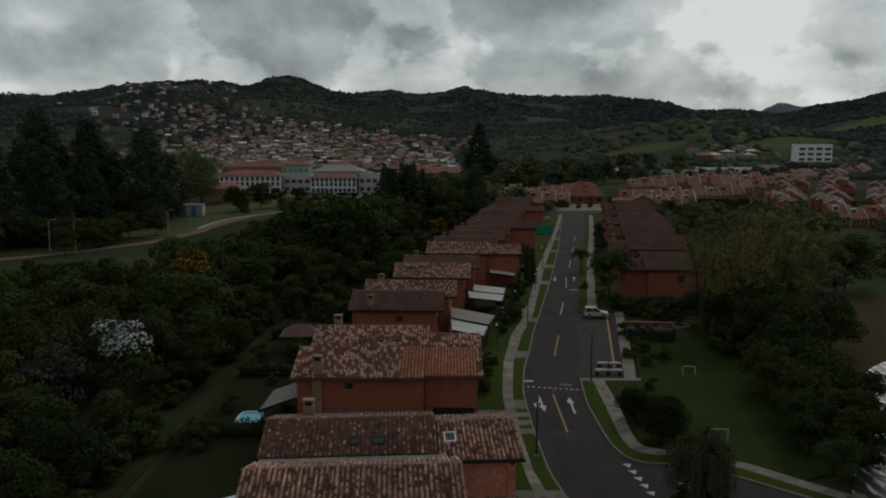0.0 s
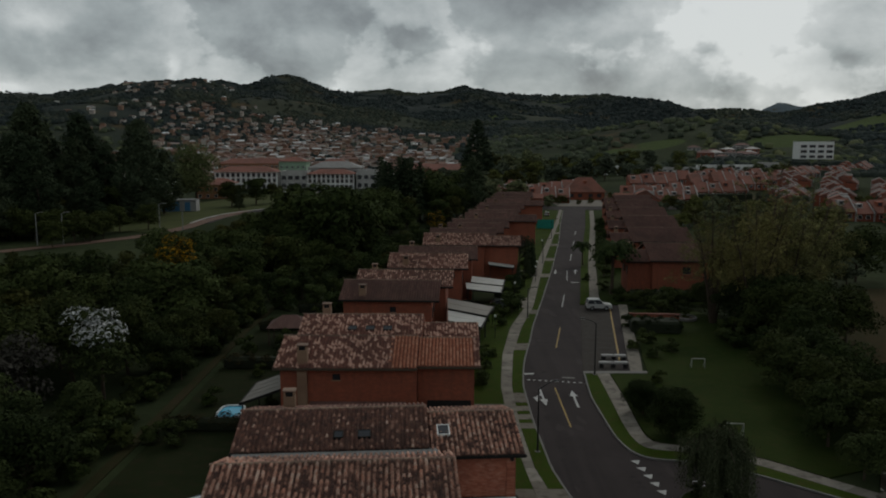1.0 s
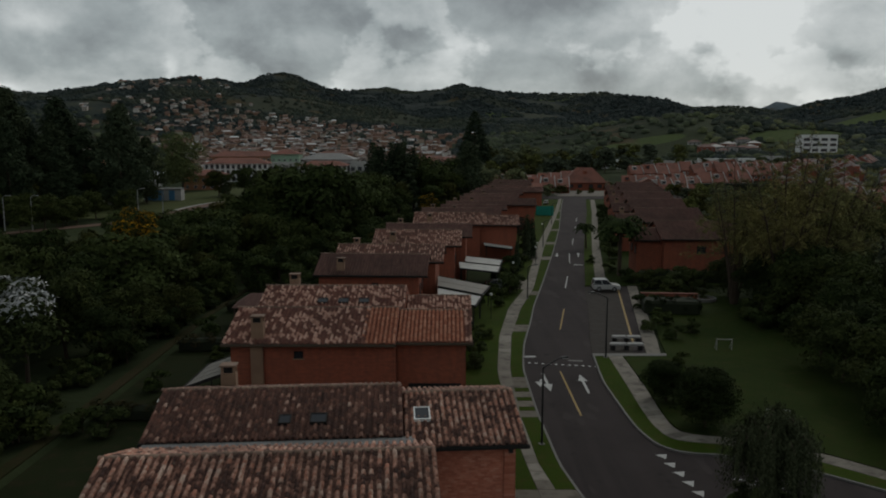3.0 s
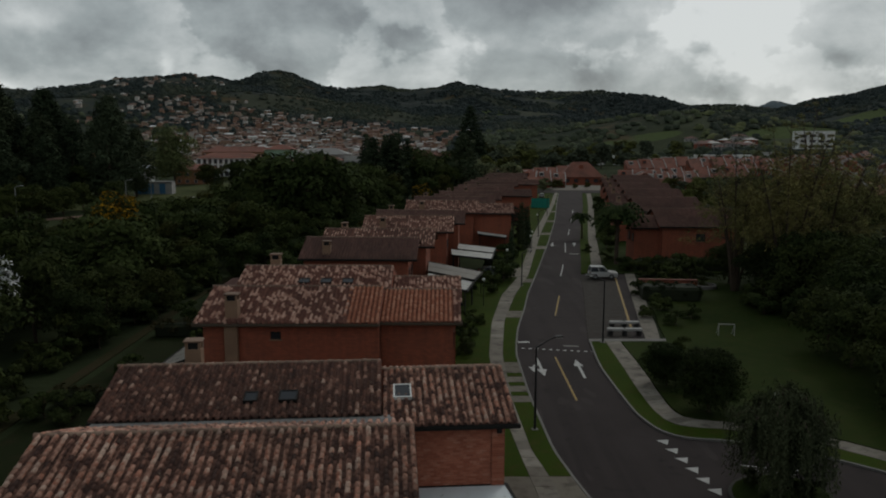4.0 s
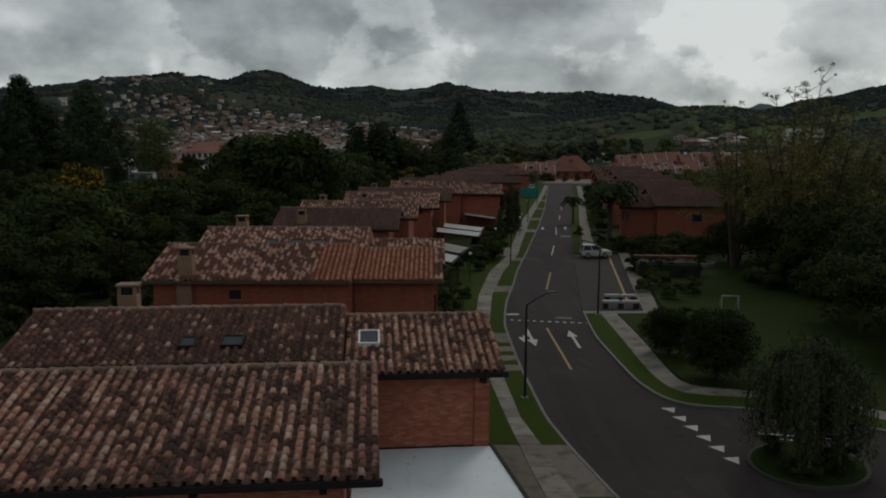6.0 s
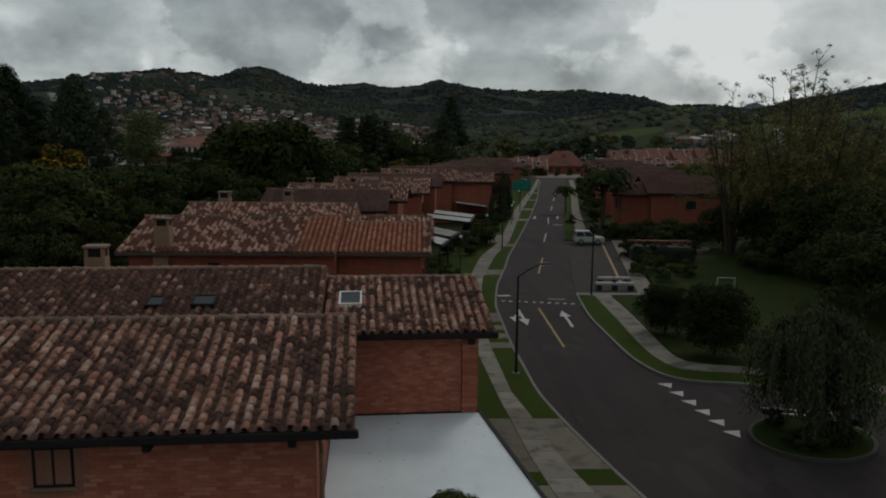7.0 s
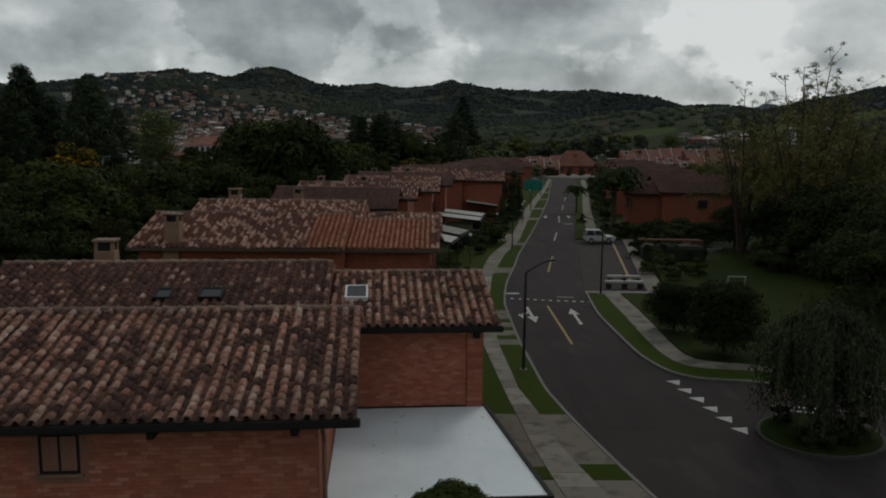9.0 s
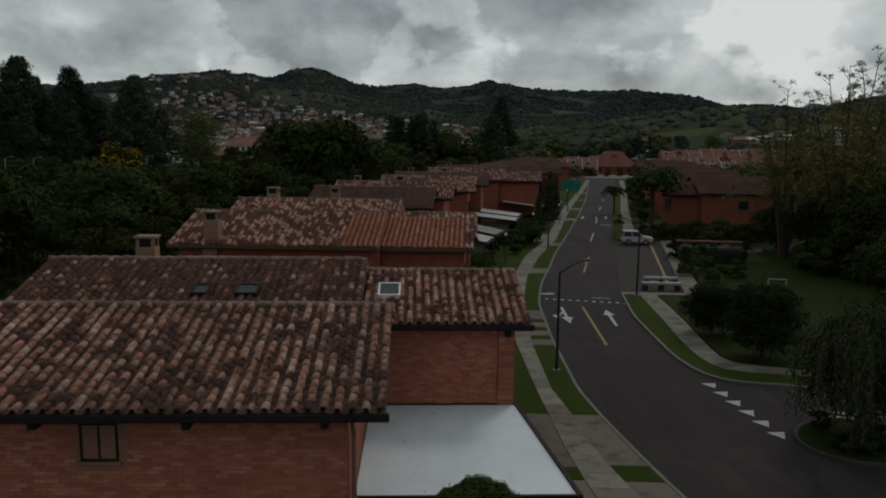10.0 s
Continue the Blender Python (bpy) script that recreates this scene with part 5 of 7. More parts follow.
for i in range(46):       # bushes in the back gardens and along the worn path
    y = rng.uniform(58, 122)
    if abs(y - 74.2) < 2.6:
        continue
    x = rng.uniform(-25, -15.5) if i % 2 else rng.uniform(-31.5, -28)
    rng.choice(K_SHRUB).plant(x, y, rng.uniform(0.45, 1.0) if i % 2 else rng.uniform(0.9, 1.7), i, group="back garden shrubs")

for x, y, s in ((-22.7, 160, 1.85), (-28, 166, 1.8), (-34, 176, 1.6), (-25, 180, 1.8), (-18, 176, 1.5)):
    rng.choice(F_DARK).plant(x, y, s, rng.uniform(0, 6), group="woodland trees")
for i in range(44):       # small trees between the wood and the backs of the houses
    y = rng.uniform(116, 200)
    a, b = lerp(y, *EDGE), xl(y) - 29.0
    if b > a:
        rng.choice(F_DARK + F_MID).plant(rng.uniform(a, b), y, rng.uniform(0.4, 0.72), rng.uniform(0, 6), group="back garden trees")
G_FAR = [broadleaf(s_, 9.0, 4.5, 16, 800, 0.95, m_, "green tree between the farther houses", 0.2) for s_, m_ in ((41, M_LEAF_OLIVE), (42, M_LEAF_VALE), (43, M_LEAF_VALE), (44, M_LEAF_LIME))]
for kind, x, y in zip(G_FAR, (84, 93, 101, 111), (240, 262, 251, 266)):
    kind.plant(x, y, 0.7, x, group="farther trees")
grove = []
# tall groups beyond the wood
for x, y, s in ((-129.4, 277, 1.12), (-134, 286, 1.0), (-114, 285, 1.06), (-102.4, 259, 0.95), (-118, 268, 0.8), (-125, 262, 0.86), (-104, 284, 0.72), (-140, 255, 0.9), (-117, 221, 0.84), (-128, 228, 0.88), (-139, 222, 0.9), (-150, 240, 0.95), (-122, 205, 0.72), (-133, 200, 0.74), (-145, 205, 0.8),
                (-112, 240, 0.62), (-104, 262, 0.55), (-147, 272, 1.2), (-154, 288, 1.25), (-160, 265, 1.0), (-155, 215, 0.85), (-122, 292, 0.75), (-146, 285, 0.85)):
    rng.choice(K_GUM).plant(x, y, s, rng.uniform(0, 6), group="tall trees")
for i in range(46):       # low woods along the track, before the field
    y = rng.uniform(188, 240)
    x = rng.uniform(-150, lerp(y, *TRACK) - 6)
    if y < 236 or x < -118:
        grove.append((rng.choice(F_DARK + F_MID), x, y, rng.uniform(0.65, 0.95) if x > -118 else rng.uniform(0.9, 1.3), rng.uniform(0, 6)))
K_LIME.plant(-114, 352, 1.1, 0.5)
for x, y, s in ((-86, 316, 1.3), (-112, 262, 1.4), (-88, 318, 1.3), (-81, 331, 1.4), (-74, 338, 1.1), (-68, 352, 1.0)):
    rng.choice(F_MID).plant(x, y, s, rng.uniform(0, 6), group="field trees")
for i in range(15):
    a = rng.random()
    K_PINE[i % 2].plant(-24 + 17 * a, 246 + 34 * rng.random(), rng.uniform(0.82, 1.1), rng.uniform(0, 6), group="pine row")
for x, y, s in ((-3.0, 262, 1.75), (1.5, 268, 1.6), (5.5, 258, 1.3), (-6.0, 275, 1.9), (3.0, 252, 1.1), (8.0, 280, 1.8), (-12, 240, 1.2), (-1, 245, 1.05)):
    rng.choice(F_MID + F_DARK).plant(x, y, s, rng.uniform(0, 6), group="field trees")
K_GUM[1].plant(11.5, 258, 0.66, 2.0, group="tall trees")
b_ = []
for i in range(80):
    q = i / 79
    a_, rad = 2.4 * i, 12.5 * (1 - q) ** 0.75 + 0.3
    b_.append((rad * 0.78 * math.cos(a_), rad * 0.78 * math.sin(a_), 4 + 37 * q, 1.5 + 2.6 * (1 - q)))
Kind("cedar_tree", "very large dark conifer above the other trees", "tree", wooden("trunk", 40, 0.9, b_, 3, 10), [("crown", leaves("crown", b_, 8000, 1.15, M_LEAF_PINE, 77, droop=0.5, flat=0.55), "")]).plant(23.7, 496, 1.0, 0.4, 0.5)
K_PINE[1].plant(-80, 300, 0.45, 0.4, label="small dark conifer in a field")
for i in range(34):
    x, y = rng.uniform(-2, 34), rng.uniform(300, 480)
    if abs(x - 0.19 * (y - 50)) > 0 and x < xl(min(y, 310)) - 16:
        grove.append((rng.choice(G_FAR), x, y, rng.uniform(0.9, 1.5), rng.uniform(0, 6)))

for i in range(110):        # woods beyond the street's end
    y = rng.uniform(470, 640)
    x = rng.uniform(0.035, 0.30) * y + 14
    if not any(((x - a) / p) ** 2 + ((y - b - 0.3 * (x - a)) / q) ** 2 < 1 for a, b, p, q in MEADOWS) and not (y < 600 and x > 118 and x < 300):
        grove.append((rng.choice(G_FAR), x, y, rng.uniform(0.8, 1.75), rng.uniform(0, 6)))
for i in range(16):         # light clumps round the bright meadow
    a = 2 * math.pi * i / 16
    grove.append((G_FAR[2 if i % 3 else 1], 50 + 32 * math.cos(a), 545 + 58 * math.sin(a), rng.uniform(0.7, 1.2), a))

# the right-hand side: park trees and the dark belt behind them
K_ROUND.plant(21.2, 68.6, 0.82, 0.5, group="park trees")
K_ROUND.plant(20.0, 74.4, 0.62, 2.2, group="park trees")
belt = ((39.5, 117, 0.8), (45, 100, 1.15), (43, 104, 1.2), (48, 99, 1.2), (43, 89, 0.8), (40.5, 82, 0.72), (37.0, 79, 0.70), (36.0, 72, 0.72), (39.5, 75.5, 0.78), (34.0, 66.5, 0.6), (37.2, 62, 0.62), (33.6, 60.2, 0.45), (40.5, 58, 0.6), (38.3, 66.8, 0.66), (40.8, 70.5, 0.7), (37.5, 84, 0.66), (41.0, 100.5, 1.05), (46.5, 95.5, 1.1), (40, 108, 0.95), (47, 104, 1.15), (44, 114, 0.95), (53, 99, 1.1), (51, 111, 1.2),
        (41.5, 94, 0.75), (57, 118, 1.1), (49, 121, 1.0), (60, 134, 1.2), (70, 142, 1.2), (65, 145, 1.2), (80, 146, 1.2))
for x, y, s in belt:
    behind = 93 < y < 121
    rng.choice(K_DARK).plant(x + (2.0 if behind and x < 44 else 0.0), y, s * (0.8 if behind else 1.0), rng.uniform(0, 6), group="park belt trees")
for i in range(16):
    rng.choice(K_SHRUB).plant(37.5 + 0.75 * i + rng.uniform(-1, 1), 99 + 6 * math.sin(i * 0.9) + rng.uniform(-2, 2), rng.uniform(0.9, 1.4), i, group="park shrubs")
for i in range(24):
    y = rng.uniform(135, 300)
    x = xr(y) + rng.uniform(27, 70)
    grove.append((rng.choice(G_FAR), x, y, rng.uniform(0.5, 0.85), rng.uniform(0, 6)))
for x, y, s in ((24.5, 84.5, 0.6), (25.5, 97.5, 0.8), (27.3, 100.5, 0.9), (29.5, 96.5, 0.7), (27.0, 94, 0.75), (33.5, 117, 1.0), (37, 119, 1.0), (40, 122, 1.1), (33, 125, 0.9), (29.5, 137, 0.7), (30.3, 129, 0.8), (28.2, 146, 0.6), (31.5, 123, 1.1), (33.8, 122, 1.2), (36.2, 124, 1.2), (30.8, 126.5, 1.0), (34.5, 119.5, 1.1), (38.6, 125, 1.3)):
    rng.choice(K_SHRUB).plant(x, y, s, rng.uniform(0, 6), group="park shrubs")
for x, y, s in ((6.2, 111, 0.8), (9.4, 115.5, 0.9), (8.0, 118.5, 0.75), (10.8, 130.5, 0.9), (13.2, 134, 0.8), (4.0, 92, 0.85), (3.6, 87.5, 0.6), (6.0, 94.3, 0.7), (5.2, 86.0, 0.7), (5.0, 89.8, 0.8), (4.7, 83.2, 0.6), (3.4, 95.8, 0.7), (11.3, 118.4, 1.35), (11.9, 121.8, 1.2), (10.4, 123.6, 1.0), (8.9, 110.2, 0.7), (13.9, 139.5, 1.2), (14.6, 142, 0.9), (18.8, 165, 0.9), (21, 178, 0.9), (16.2, 148, 0.7)):
    rng.choice(K_SHRUB).plant(x, y, s, rng.uniform(0, 6), group="front garden shrubs")
for i in range(9):
    y = 150 + 11 * i + rng.uniform(-2, 2)
    rng.choice(K_SHRUB).plant(xr(y) + 5.2 + rng.uniform(-0.6, 0.8), y, rng.uniform(1.0, 1.7), i, group="front garden shrubs")
K_PURPLE.plant(17.3, 165, 0.72, 1.0, label="dark purplish tree in a front garden")
K_TRIM.plant(3.8, 40.4, 1.0, 1.0)


# weeping willow on the island
def willow(h, spread, seed):
    """Arching limbs, each hung with its own uneven curtains of fine leaves."""
    r = np.random.RandomState(seed)
    limbs, pts = Shape(), []
    limbs.tube([(0, 0, -0.15), (0.1, 0.05, 1.0), (0.0, 0.1, 2.3)], [0.24, 0.19, 0.15], 8)
    for i in range(26):
        a = 2.4 * i + r.uniform(-0.3, 0.3)
        q, top = spread * math.sqrt(r.uniform(0.05, 1.0)), h * r.uniform(0.80, 1.0)
        top *= 1 - 0.22 * (q / spread) ** 2
        c, d = math.cos(a), math.sin(a)
        arch = [(0, 0.1, 1.5 + 0.03 * i), (0.3 * q * c, 0.3 * q * d, top * 0.82), (0.7 * q * c, 0.7 * q * d, top), (q * c, q * d, top * 0.90)]
        limbs.tube(arch, [0.09, 0.06, 0.04, 0.015], 5)
        low = r.uniform(0.16, 0.6) if q > 0.55 * spread else r.uniform(0.4, 0.7)
        for j in range(int(16 + 28 * q / spread)):
            f = r.uniform(0.35, 1.05)
            bx, by = q * f * c + r.normal(0, 0.34), q * f * d + r.normal(0, 0.34)
            z = top * (1.02 - 0.12 * abs(f - 0.7)) + r.normal(0, 0.16)
            end = max(0.4, z * (low + r.normal(0, 0.10)))
            for k in range(max(5, int((z - end) / 0.085))):
                g = k * 0.085 / max(0.1, z - end)
                pts.append((bx * (1 + 0.08 * g) + r.normal(0, 0.06), by * (1 + 0.08 * g) + r.normal(0, 0.06), z + (end - z) * min(1, g)))
    p = np.array(pts)
    n = np.c_[p[:, :2] / (np.linalg.norm(p[:, :2], axis=1)[:, None] + 0.3), 0.5 * np.ones(len(p))] + r.normal(scale=0.5, size=p.shape)
    n /= np.linalg.norm(n, axis=1)[:, None]
    t = np.tile([0, 0, -1.0], (len(p), 1)) + r.normal(scale=0.3, size=p.shape)
    t -= n * (t * n).sum(1)[:, None]
    t /= np.linalg.norm(t, axis=1)[:, None]
    s = np.cross(n, t)
    ln, wd = 0.10 * r.uniform(0.7, 1.5, len(p))[:, None], 0.030 * r.uniform(0.8, 1.6, len(p))[:, None]
    v = np.stack([p - t * ln, p + s * wd, p + t * ln, p - s * wd], 1).reshape(-1, 3)
    me = bpy.data.meshes.new("crown")
    me.from_pydata(v.tolist(), [], np.arange(len(v)).reshape(-1, 4).tolist())
    me.materials.append(M_LEAF_WILLOW)
    return Kind("willow_tree", "weeping willow on the traffic island", "tree", limbs.mesh("trunk", M_TRUNK), [("crown", me, "")])


M_LEAF_WILLOW = leaf_material("willow_leaves", (0.036, 0.042, 0.024), (0.085, 0.092, 0.052))
willow(5.9, 2.6, 3).plant(20.7, 56.3, 1.07, 0.4)
for i in range(16):
    a, q = rng.uniform(0, 6.28), 2.2 * math.sqrt(rng.random())
    K_SHRUB[0].plant(20.5 + q * math.cos(a), 56 + q * math.sin(a), rng.uniform(0.22, 0.36), a, 0.15, "island shrubs")


M_LEAF_AIRY = leaf_material("sparse_leaves", (0.105, 0.103, 0.045), (0.22, 0.205, 0.092))


# tall thin trees with bare stems and sparse tops
def airy(h, stems, seed, label):
    """Many leaning stems from one foot: feathery hanging sprays half way up, a few leafy tips above."""
    r = random.Random(seed)
    s, blobs, tips = Shape(), [], []
    for i in range(stems):
        a, q = 2 * math.pi * i / stems + r.uniform(-0.4, 0.4), r.uniform(3.0, 7.0)
        hh = h * r.uniform(0.70, 0.92) if i > 2 else h * (1.0 - 0.05 * i)
        if i < 3:
            q *= 0.6
        x, y = q * math.cos(a), q * math.sin(a)
        bow = [(0.06 * x, 0.06 * y, -0.1), (0.28 * x, 0.28 * y, hh * 0.33), (0.62 * x, 0.62 * y, hh * 0.66), (x, y, hh * 0.99)]

        def on(f):
            k = min(2, int(f * 3))
            w = f * 3 - k
            return [bow[k][c] + (bow[k + 1][c] - bow[k][c]) * w for c in range(3)]

        s.tube(bow, [0.24, 0.17, 0.10, 0.03], 6)
        for j in range(10):
            f = r.uniform(0.74, 1.0)
            p = on(f)
            e = (p[0] + r.gauss(0, 0.9), p[1] + r.gauss(0, 0.9), p[2] + r.uniform(0.2, 1.3))
            s.tube([p, e], [0.04, 0.012], 4)
            tips.append((*e, r.uniform(0.28, 0.62)))
        for j in range(13):
            f = r.uniform(0.38, 0.78)
            p = on(f)
            out = (1 - f) * 2.2 + 1.0
            e = (p[0] + r.gauss(0, out), p[1] + r.gauss(0, out), p[2] + r.uniform(0.3, 1.8))
            s.tube([p, e], [0.06, 0.015], 4)
            for k in range(4):
                blobs.append((e[0] + r.gauss(0, 0.7), e[1] + r.gauss(0, 0.7), e[2] - 0.55 * k + r.uniform(-0.3, 0.5), r.uniform(0.5, 1.1)))
    crown = leaves("crown", blobs, 16500, 0.19, M_LEAF_AIRY, seed, droop=1.2, flat=1.3, shell=0.1)
    top = leaves("top_foliage", tips, 3000, 0.18, M_LEAF_AIRY, seed + 1, droop=0.4, flat=1.0, shell=0.1)
    return Kind("tall_tree", label, "tree", s.mesh("trunk", M_TRUNK), [("crown", crown, ""), ("top_foliage", top, "sparse leaves at the stem tips")])


tall = airy(23.0, 8, 5, "tall olive tree with bare stems and sparse leaves")
tall.plant(44.5, 107.5, 1.0, 0.3)
tall.plant(51.0, 112.0, 0.95, 2.1)
tall.plant(40.2, 112.0, 0.84, 4.0)
tall.plant(56.5, 116.0, 0.90, 1.2)


def palm(h, seed):
    r = random.Random(seed)
    s = Shape()
    s.tube([(0, 0, -0.1), (0.1, 0, h * 0.5), (0.15, 0.05, h)], [0.26, 0.2, 0.17], 9)
    f = Shape()
    for i in range(52):
        a, up = 2.4 * i, r.uniform(-0.15, 1.1)
        ln = r.uniform(2.7, 3.8)
        d = Vector((math.cos(a), math.sin(a), 0))
        side = Vector((-math.sin(a), math.cos(a), 0))
        last = None
        for j in range(8):
            t = j / 7
            p = Vector((0.15, 0.05, h)) + d * ln * (t * (0.9 if up > 0.5 else 1)) + Vector((0, 0, up * ln * t - (0.6 + 0.5 * up) * ln * t * t))
            if last is not None:
                for sg in (-1, 1):
                    tip = (p + last) / 2 + side * sg * 0.62 * (1 - 0.6 * abs(t - 0.45)) + Vector((0, 0, -0.28))
                    f.add([last, p, tip], [(0, 1, 2)])
            last = p
    return Kind("palm_tree", "palm tree beside the parking bay", "palm", s.mesh("trunk", M_TRUNK), [("fronds", f.mesh("fronds", M_LEAF_PALM), "")])


pk = palm(6.6, 2)
pk.plant(30.2, 133.5, 1.3, 0.2)
pk.plant(31.6, 139.3, 1.15, 1.4)
pk.plant(31.0, 165.0, 0.7, 2.4)


def cypress(h, w, seed):
    b = [(0, 0, 0.4 + h * i / 15, w * (1.0 - 0.55 * (i / 14) ** 2)) for i in range(15)]
    return Kind("cypress_tree", "slim dark columnar cypress", "tree", wooden("trunk", h, 0.12, b, seed, 0), [("crown", leaves("crown", b, 1800, 0.3, M_LEAF_PINE, seed, droop=-0.5, flat=1.0, shell=0.7), "")])


cy = cypress(8.2, 0.85, 4)
cy.plant(17.2, 149.5, 1.0, 0, group="cypresses")
cy.plant(18.4, 151.5, 0.9, 1, group="cypresses")
cy.plant(41.5, 157.0, 0.75, 1, group="cypresses")
cy.plant(14.2, 137.5, 0.62, 2, group="cypresses")


def hedge(x0, x1, y0, y1, h, label, turn=0.0, mat=None):
    """A clipped hedge: leaves over all sides of a box, stems inside."""
    r = np.random.RandomState(int(abs(x0 * 7 + y0 * 3)) % 999)
    cx, cy_, lx, ly = (x0 + x1) / 2, (y0 + y1) / 2, (x1 - x0) / 2, (y1 - y0) / 2
    o = thing("hedge", pose(cx, cy_, 0, 0, 0, turn), label, "hedge")
    n = int(230 * (lx * ly + h * (lx + ly)))
    n = max(900, min(n, 12000))
    b = []
    for i in range(max(24, int((lx + ly) * 14))):
        b.append((r.uniform(-lx, lx), r.uniform(-ly, ly), h * r.uniform(0.2, 0.84), r.uniform(0.32, 0.5)))
    bx = np.array(b)
    part("leaves", leaves("leaves", bx, n, 0.19, mat or M_LEAF_DEEP, 5, flat=1.0, shell=0.7), None, o)
    part("core", Shape().box(-lx, lx, -ly, ly, -0.1, h * 0.78, chamfer=0.3), M_HEDGE, o)
    return o


M_LEAF_RUST = leaf_material("rusty_hedge_leaves", (0.016, 0.017, 0.008), (0.050, 0.036, 0.018))
M_HEDGE = plain("hedge_twigs", (0.012, 0.016, 0.007), (0.02, 0.026, 0.01), 3.0, 0.95)
hedge(27.0, 33.8, 105.6, 109.0, 2.2, "clipped hedge block beside the footpath", -6)
hedge(28.0, 33.0, 111.0, 113.0, 1.6, "clipped hedge beside the park", -8)
hedge(32.0, 47.0, 127.0, 129.0, 2.2, "dark clipped hedge in front of a brick house", -4)
hedge(-25.2, -15.2, 70.0, 71.0, 1.5, "brown-topped garden hedge behind the house", 0, M_LEAF_RUST)
hedge(-25.2, -15.0, 89.3, 90.4, 1.7, "brown-topped garden hedge behind the house", 0, M_LEAF_RUST)
hedge(-25.4, -14.5, 107.5, 108.6, 1.7, "brown-topped garden hedge behind the house", 0, M_LEAF_RUST)
hedge(-22, -9.5, 118.5, 119.6, 1.8, "brown-topped garden hedge behind the house", 0, M_LEAF_RUST)
hedge(-18, -7, 141.5, 142.6, 1.8, "brown-topped garden hedge behind the house", 0, M_LEAF_RUST)
hedge(108, 136, 330, 334, 6.0, "long dark hedge before the red roofs")


def join_grove(name, rows, label):
    """Far trees, crowns and trunks joined into one mesh."""
    vs, fs, mat_ids, mats, at = [], [], [], [], 0
    for kind, x, y, s, turn in rows:
        m = np.array(Matrix.Translation((x, y, float(height(x, y)))) @ Matrix.Rotation(turn, 4, "Z") @ Matrix.Diagonal((s, s, s, 1)))
        for child in kind.ob.children:
            me = child.data
            co = np.empty(len(me.vertices) * 3)
            me.vertices.foreach_get("co", co)
            co = np.c_[co.reshape(-1, 3), np.ones(len(me.vertices))] @ m.T
            vs.append(co[:, :3])
            mat = me.materials[0]
            if mat not in mats:
                mats.append(mat)
            for p in me.polygons:
                fs.append([i + at for i in p.vertices])
                mat_ids.append(mats.index(mat))
            at += len(me.vertices)
    me = bpy.data.meshes.new(name)
    me.from_pydata(np.concatenate(vs).tolist(), [], fs)
    for mat in mats:
        me.materials.append(mat)
    me.polygons.foreach_set("material_index", mat_ids)
    return tagged(new(name, me), label, "woods", kind="stuff")


# ---- the distance: far woods, town, and the estates across the valley ----
def wall_paint(name, stops):
    k = Nodes(name, 0.85, 0.0, 0.2)
    col = k.ramp(k.chance(), stops)
    return k.color(k.mix(k.step(k.noise(0.4, 4, vec=k.world_place()), 0.4, 0.7), col, k.mix(0.3, col, (0.1, 0.09, 0.08)))).m


M_TOWN_WALL = wall_paint("town_walls", [(0.0, (0.22, 0.12, 0.08)), (0.35, (0.30, 0.17, 0.115)), (0.6, (0.36, 0.26, 0.19)), (0.82, (0.44, 0.39, 0.34)), (1.0, (0.66, 0.64, 0.60))])
M_TOWN_ROOF = wall_paint("town_roofs", [(0.0, (0.09, 0.058, 0.048)), (0.45, (0.165, 0.092, 0.072)), (0.68, (0.21, 0.135, 0.105)), (0.8, (0.26, 0.25, 0.24)), (0.92, (0.42, 0.41, 0.40)), (1.0, (0.68, 0.68, 0.68))])
M_TOWN_PANE = plain("far_windows", (0.03, 0.03, 0.035), (0.05, 0.05, 0.055), 1.0, 0.3)


def tufts(name, spots4, material, label):
    """Far tree crowns: uneven many-sided clumps, joined."""
    r = np.random.RandomState(9)
    n, vs = 7, []
    for ring, (q, z) in enumerate(((1.0, 0.0), (0.72, 0.75))):
        for i in range(n):
            a = 2 * math.pi * (i + 0.5 * ring) / n + r.uniform(-0.2, 0.2)
            w = q * r.uniform(0.72, 1.2)
            vs.append((w * math.cos(a), w * math.sin(a), z + r.uniform(-0.14, 0.14)))
    vs.append((0.1, -0.1, 1.05))
    fs = [(k * n + i, k * n + (i + 1) % n, (k + 1) * n + i) for k in (0,) for i in range(n)]
    fs += [(k * n + (i + 1) % n, (k + 1) * n + (i + 1) % n, (k + 1) * n + i) for k in (0,) for i in range(n)]
    fs += [(n + i, n + (i + 1) % n, 2 * n) for i in range(n)]
    base = Shape().add(vs, fs)
    ob = new(name, many(name, base, spots4, material, True))
    return tagged(ob, label, "woods", kind="stuff")


def scatter(n, box_, seed, keep, lo, hi):
    r = np.random.RandomState(seed)
    x0, x1, y0, y1 = box_
    a = r.uniform(size=(n * 3, 2))
    y = y0 + (y1 - y0) * a[:, 1]
    x = (x0 + (x1 - x0) * a[:, 0]) * y / y1
    ok = keep(x, y)
    x, y = x[ok][:n], y[ok][:n]
    s = r.uniform(lo, hi, len(x))
    z = height(x, y)
    m = np.zeros((len(x), 4, 4))
    w = r.uniform(0, 6.28, len(x))
    m[:, 0, 0], m[:, 0, 1], m[:, 1, 0], m[:, 1, 1], m[:, 2, 2], m[:, 3, 3] = s * np.cos(w), -s * np.sin(w), s * np.sin(w), s * np.cos(w), s * r.uniform(0.55, 1.05, len(x)), 1
    m[:, 0, 3], m[:, 1, 3], m[:, 2, 3] = x, y, z + 0.1 * s
    return m


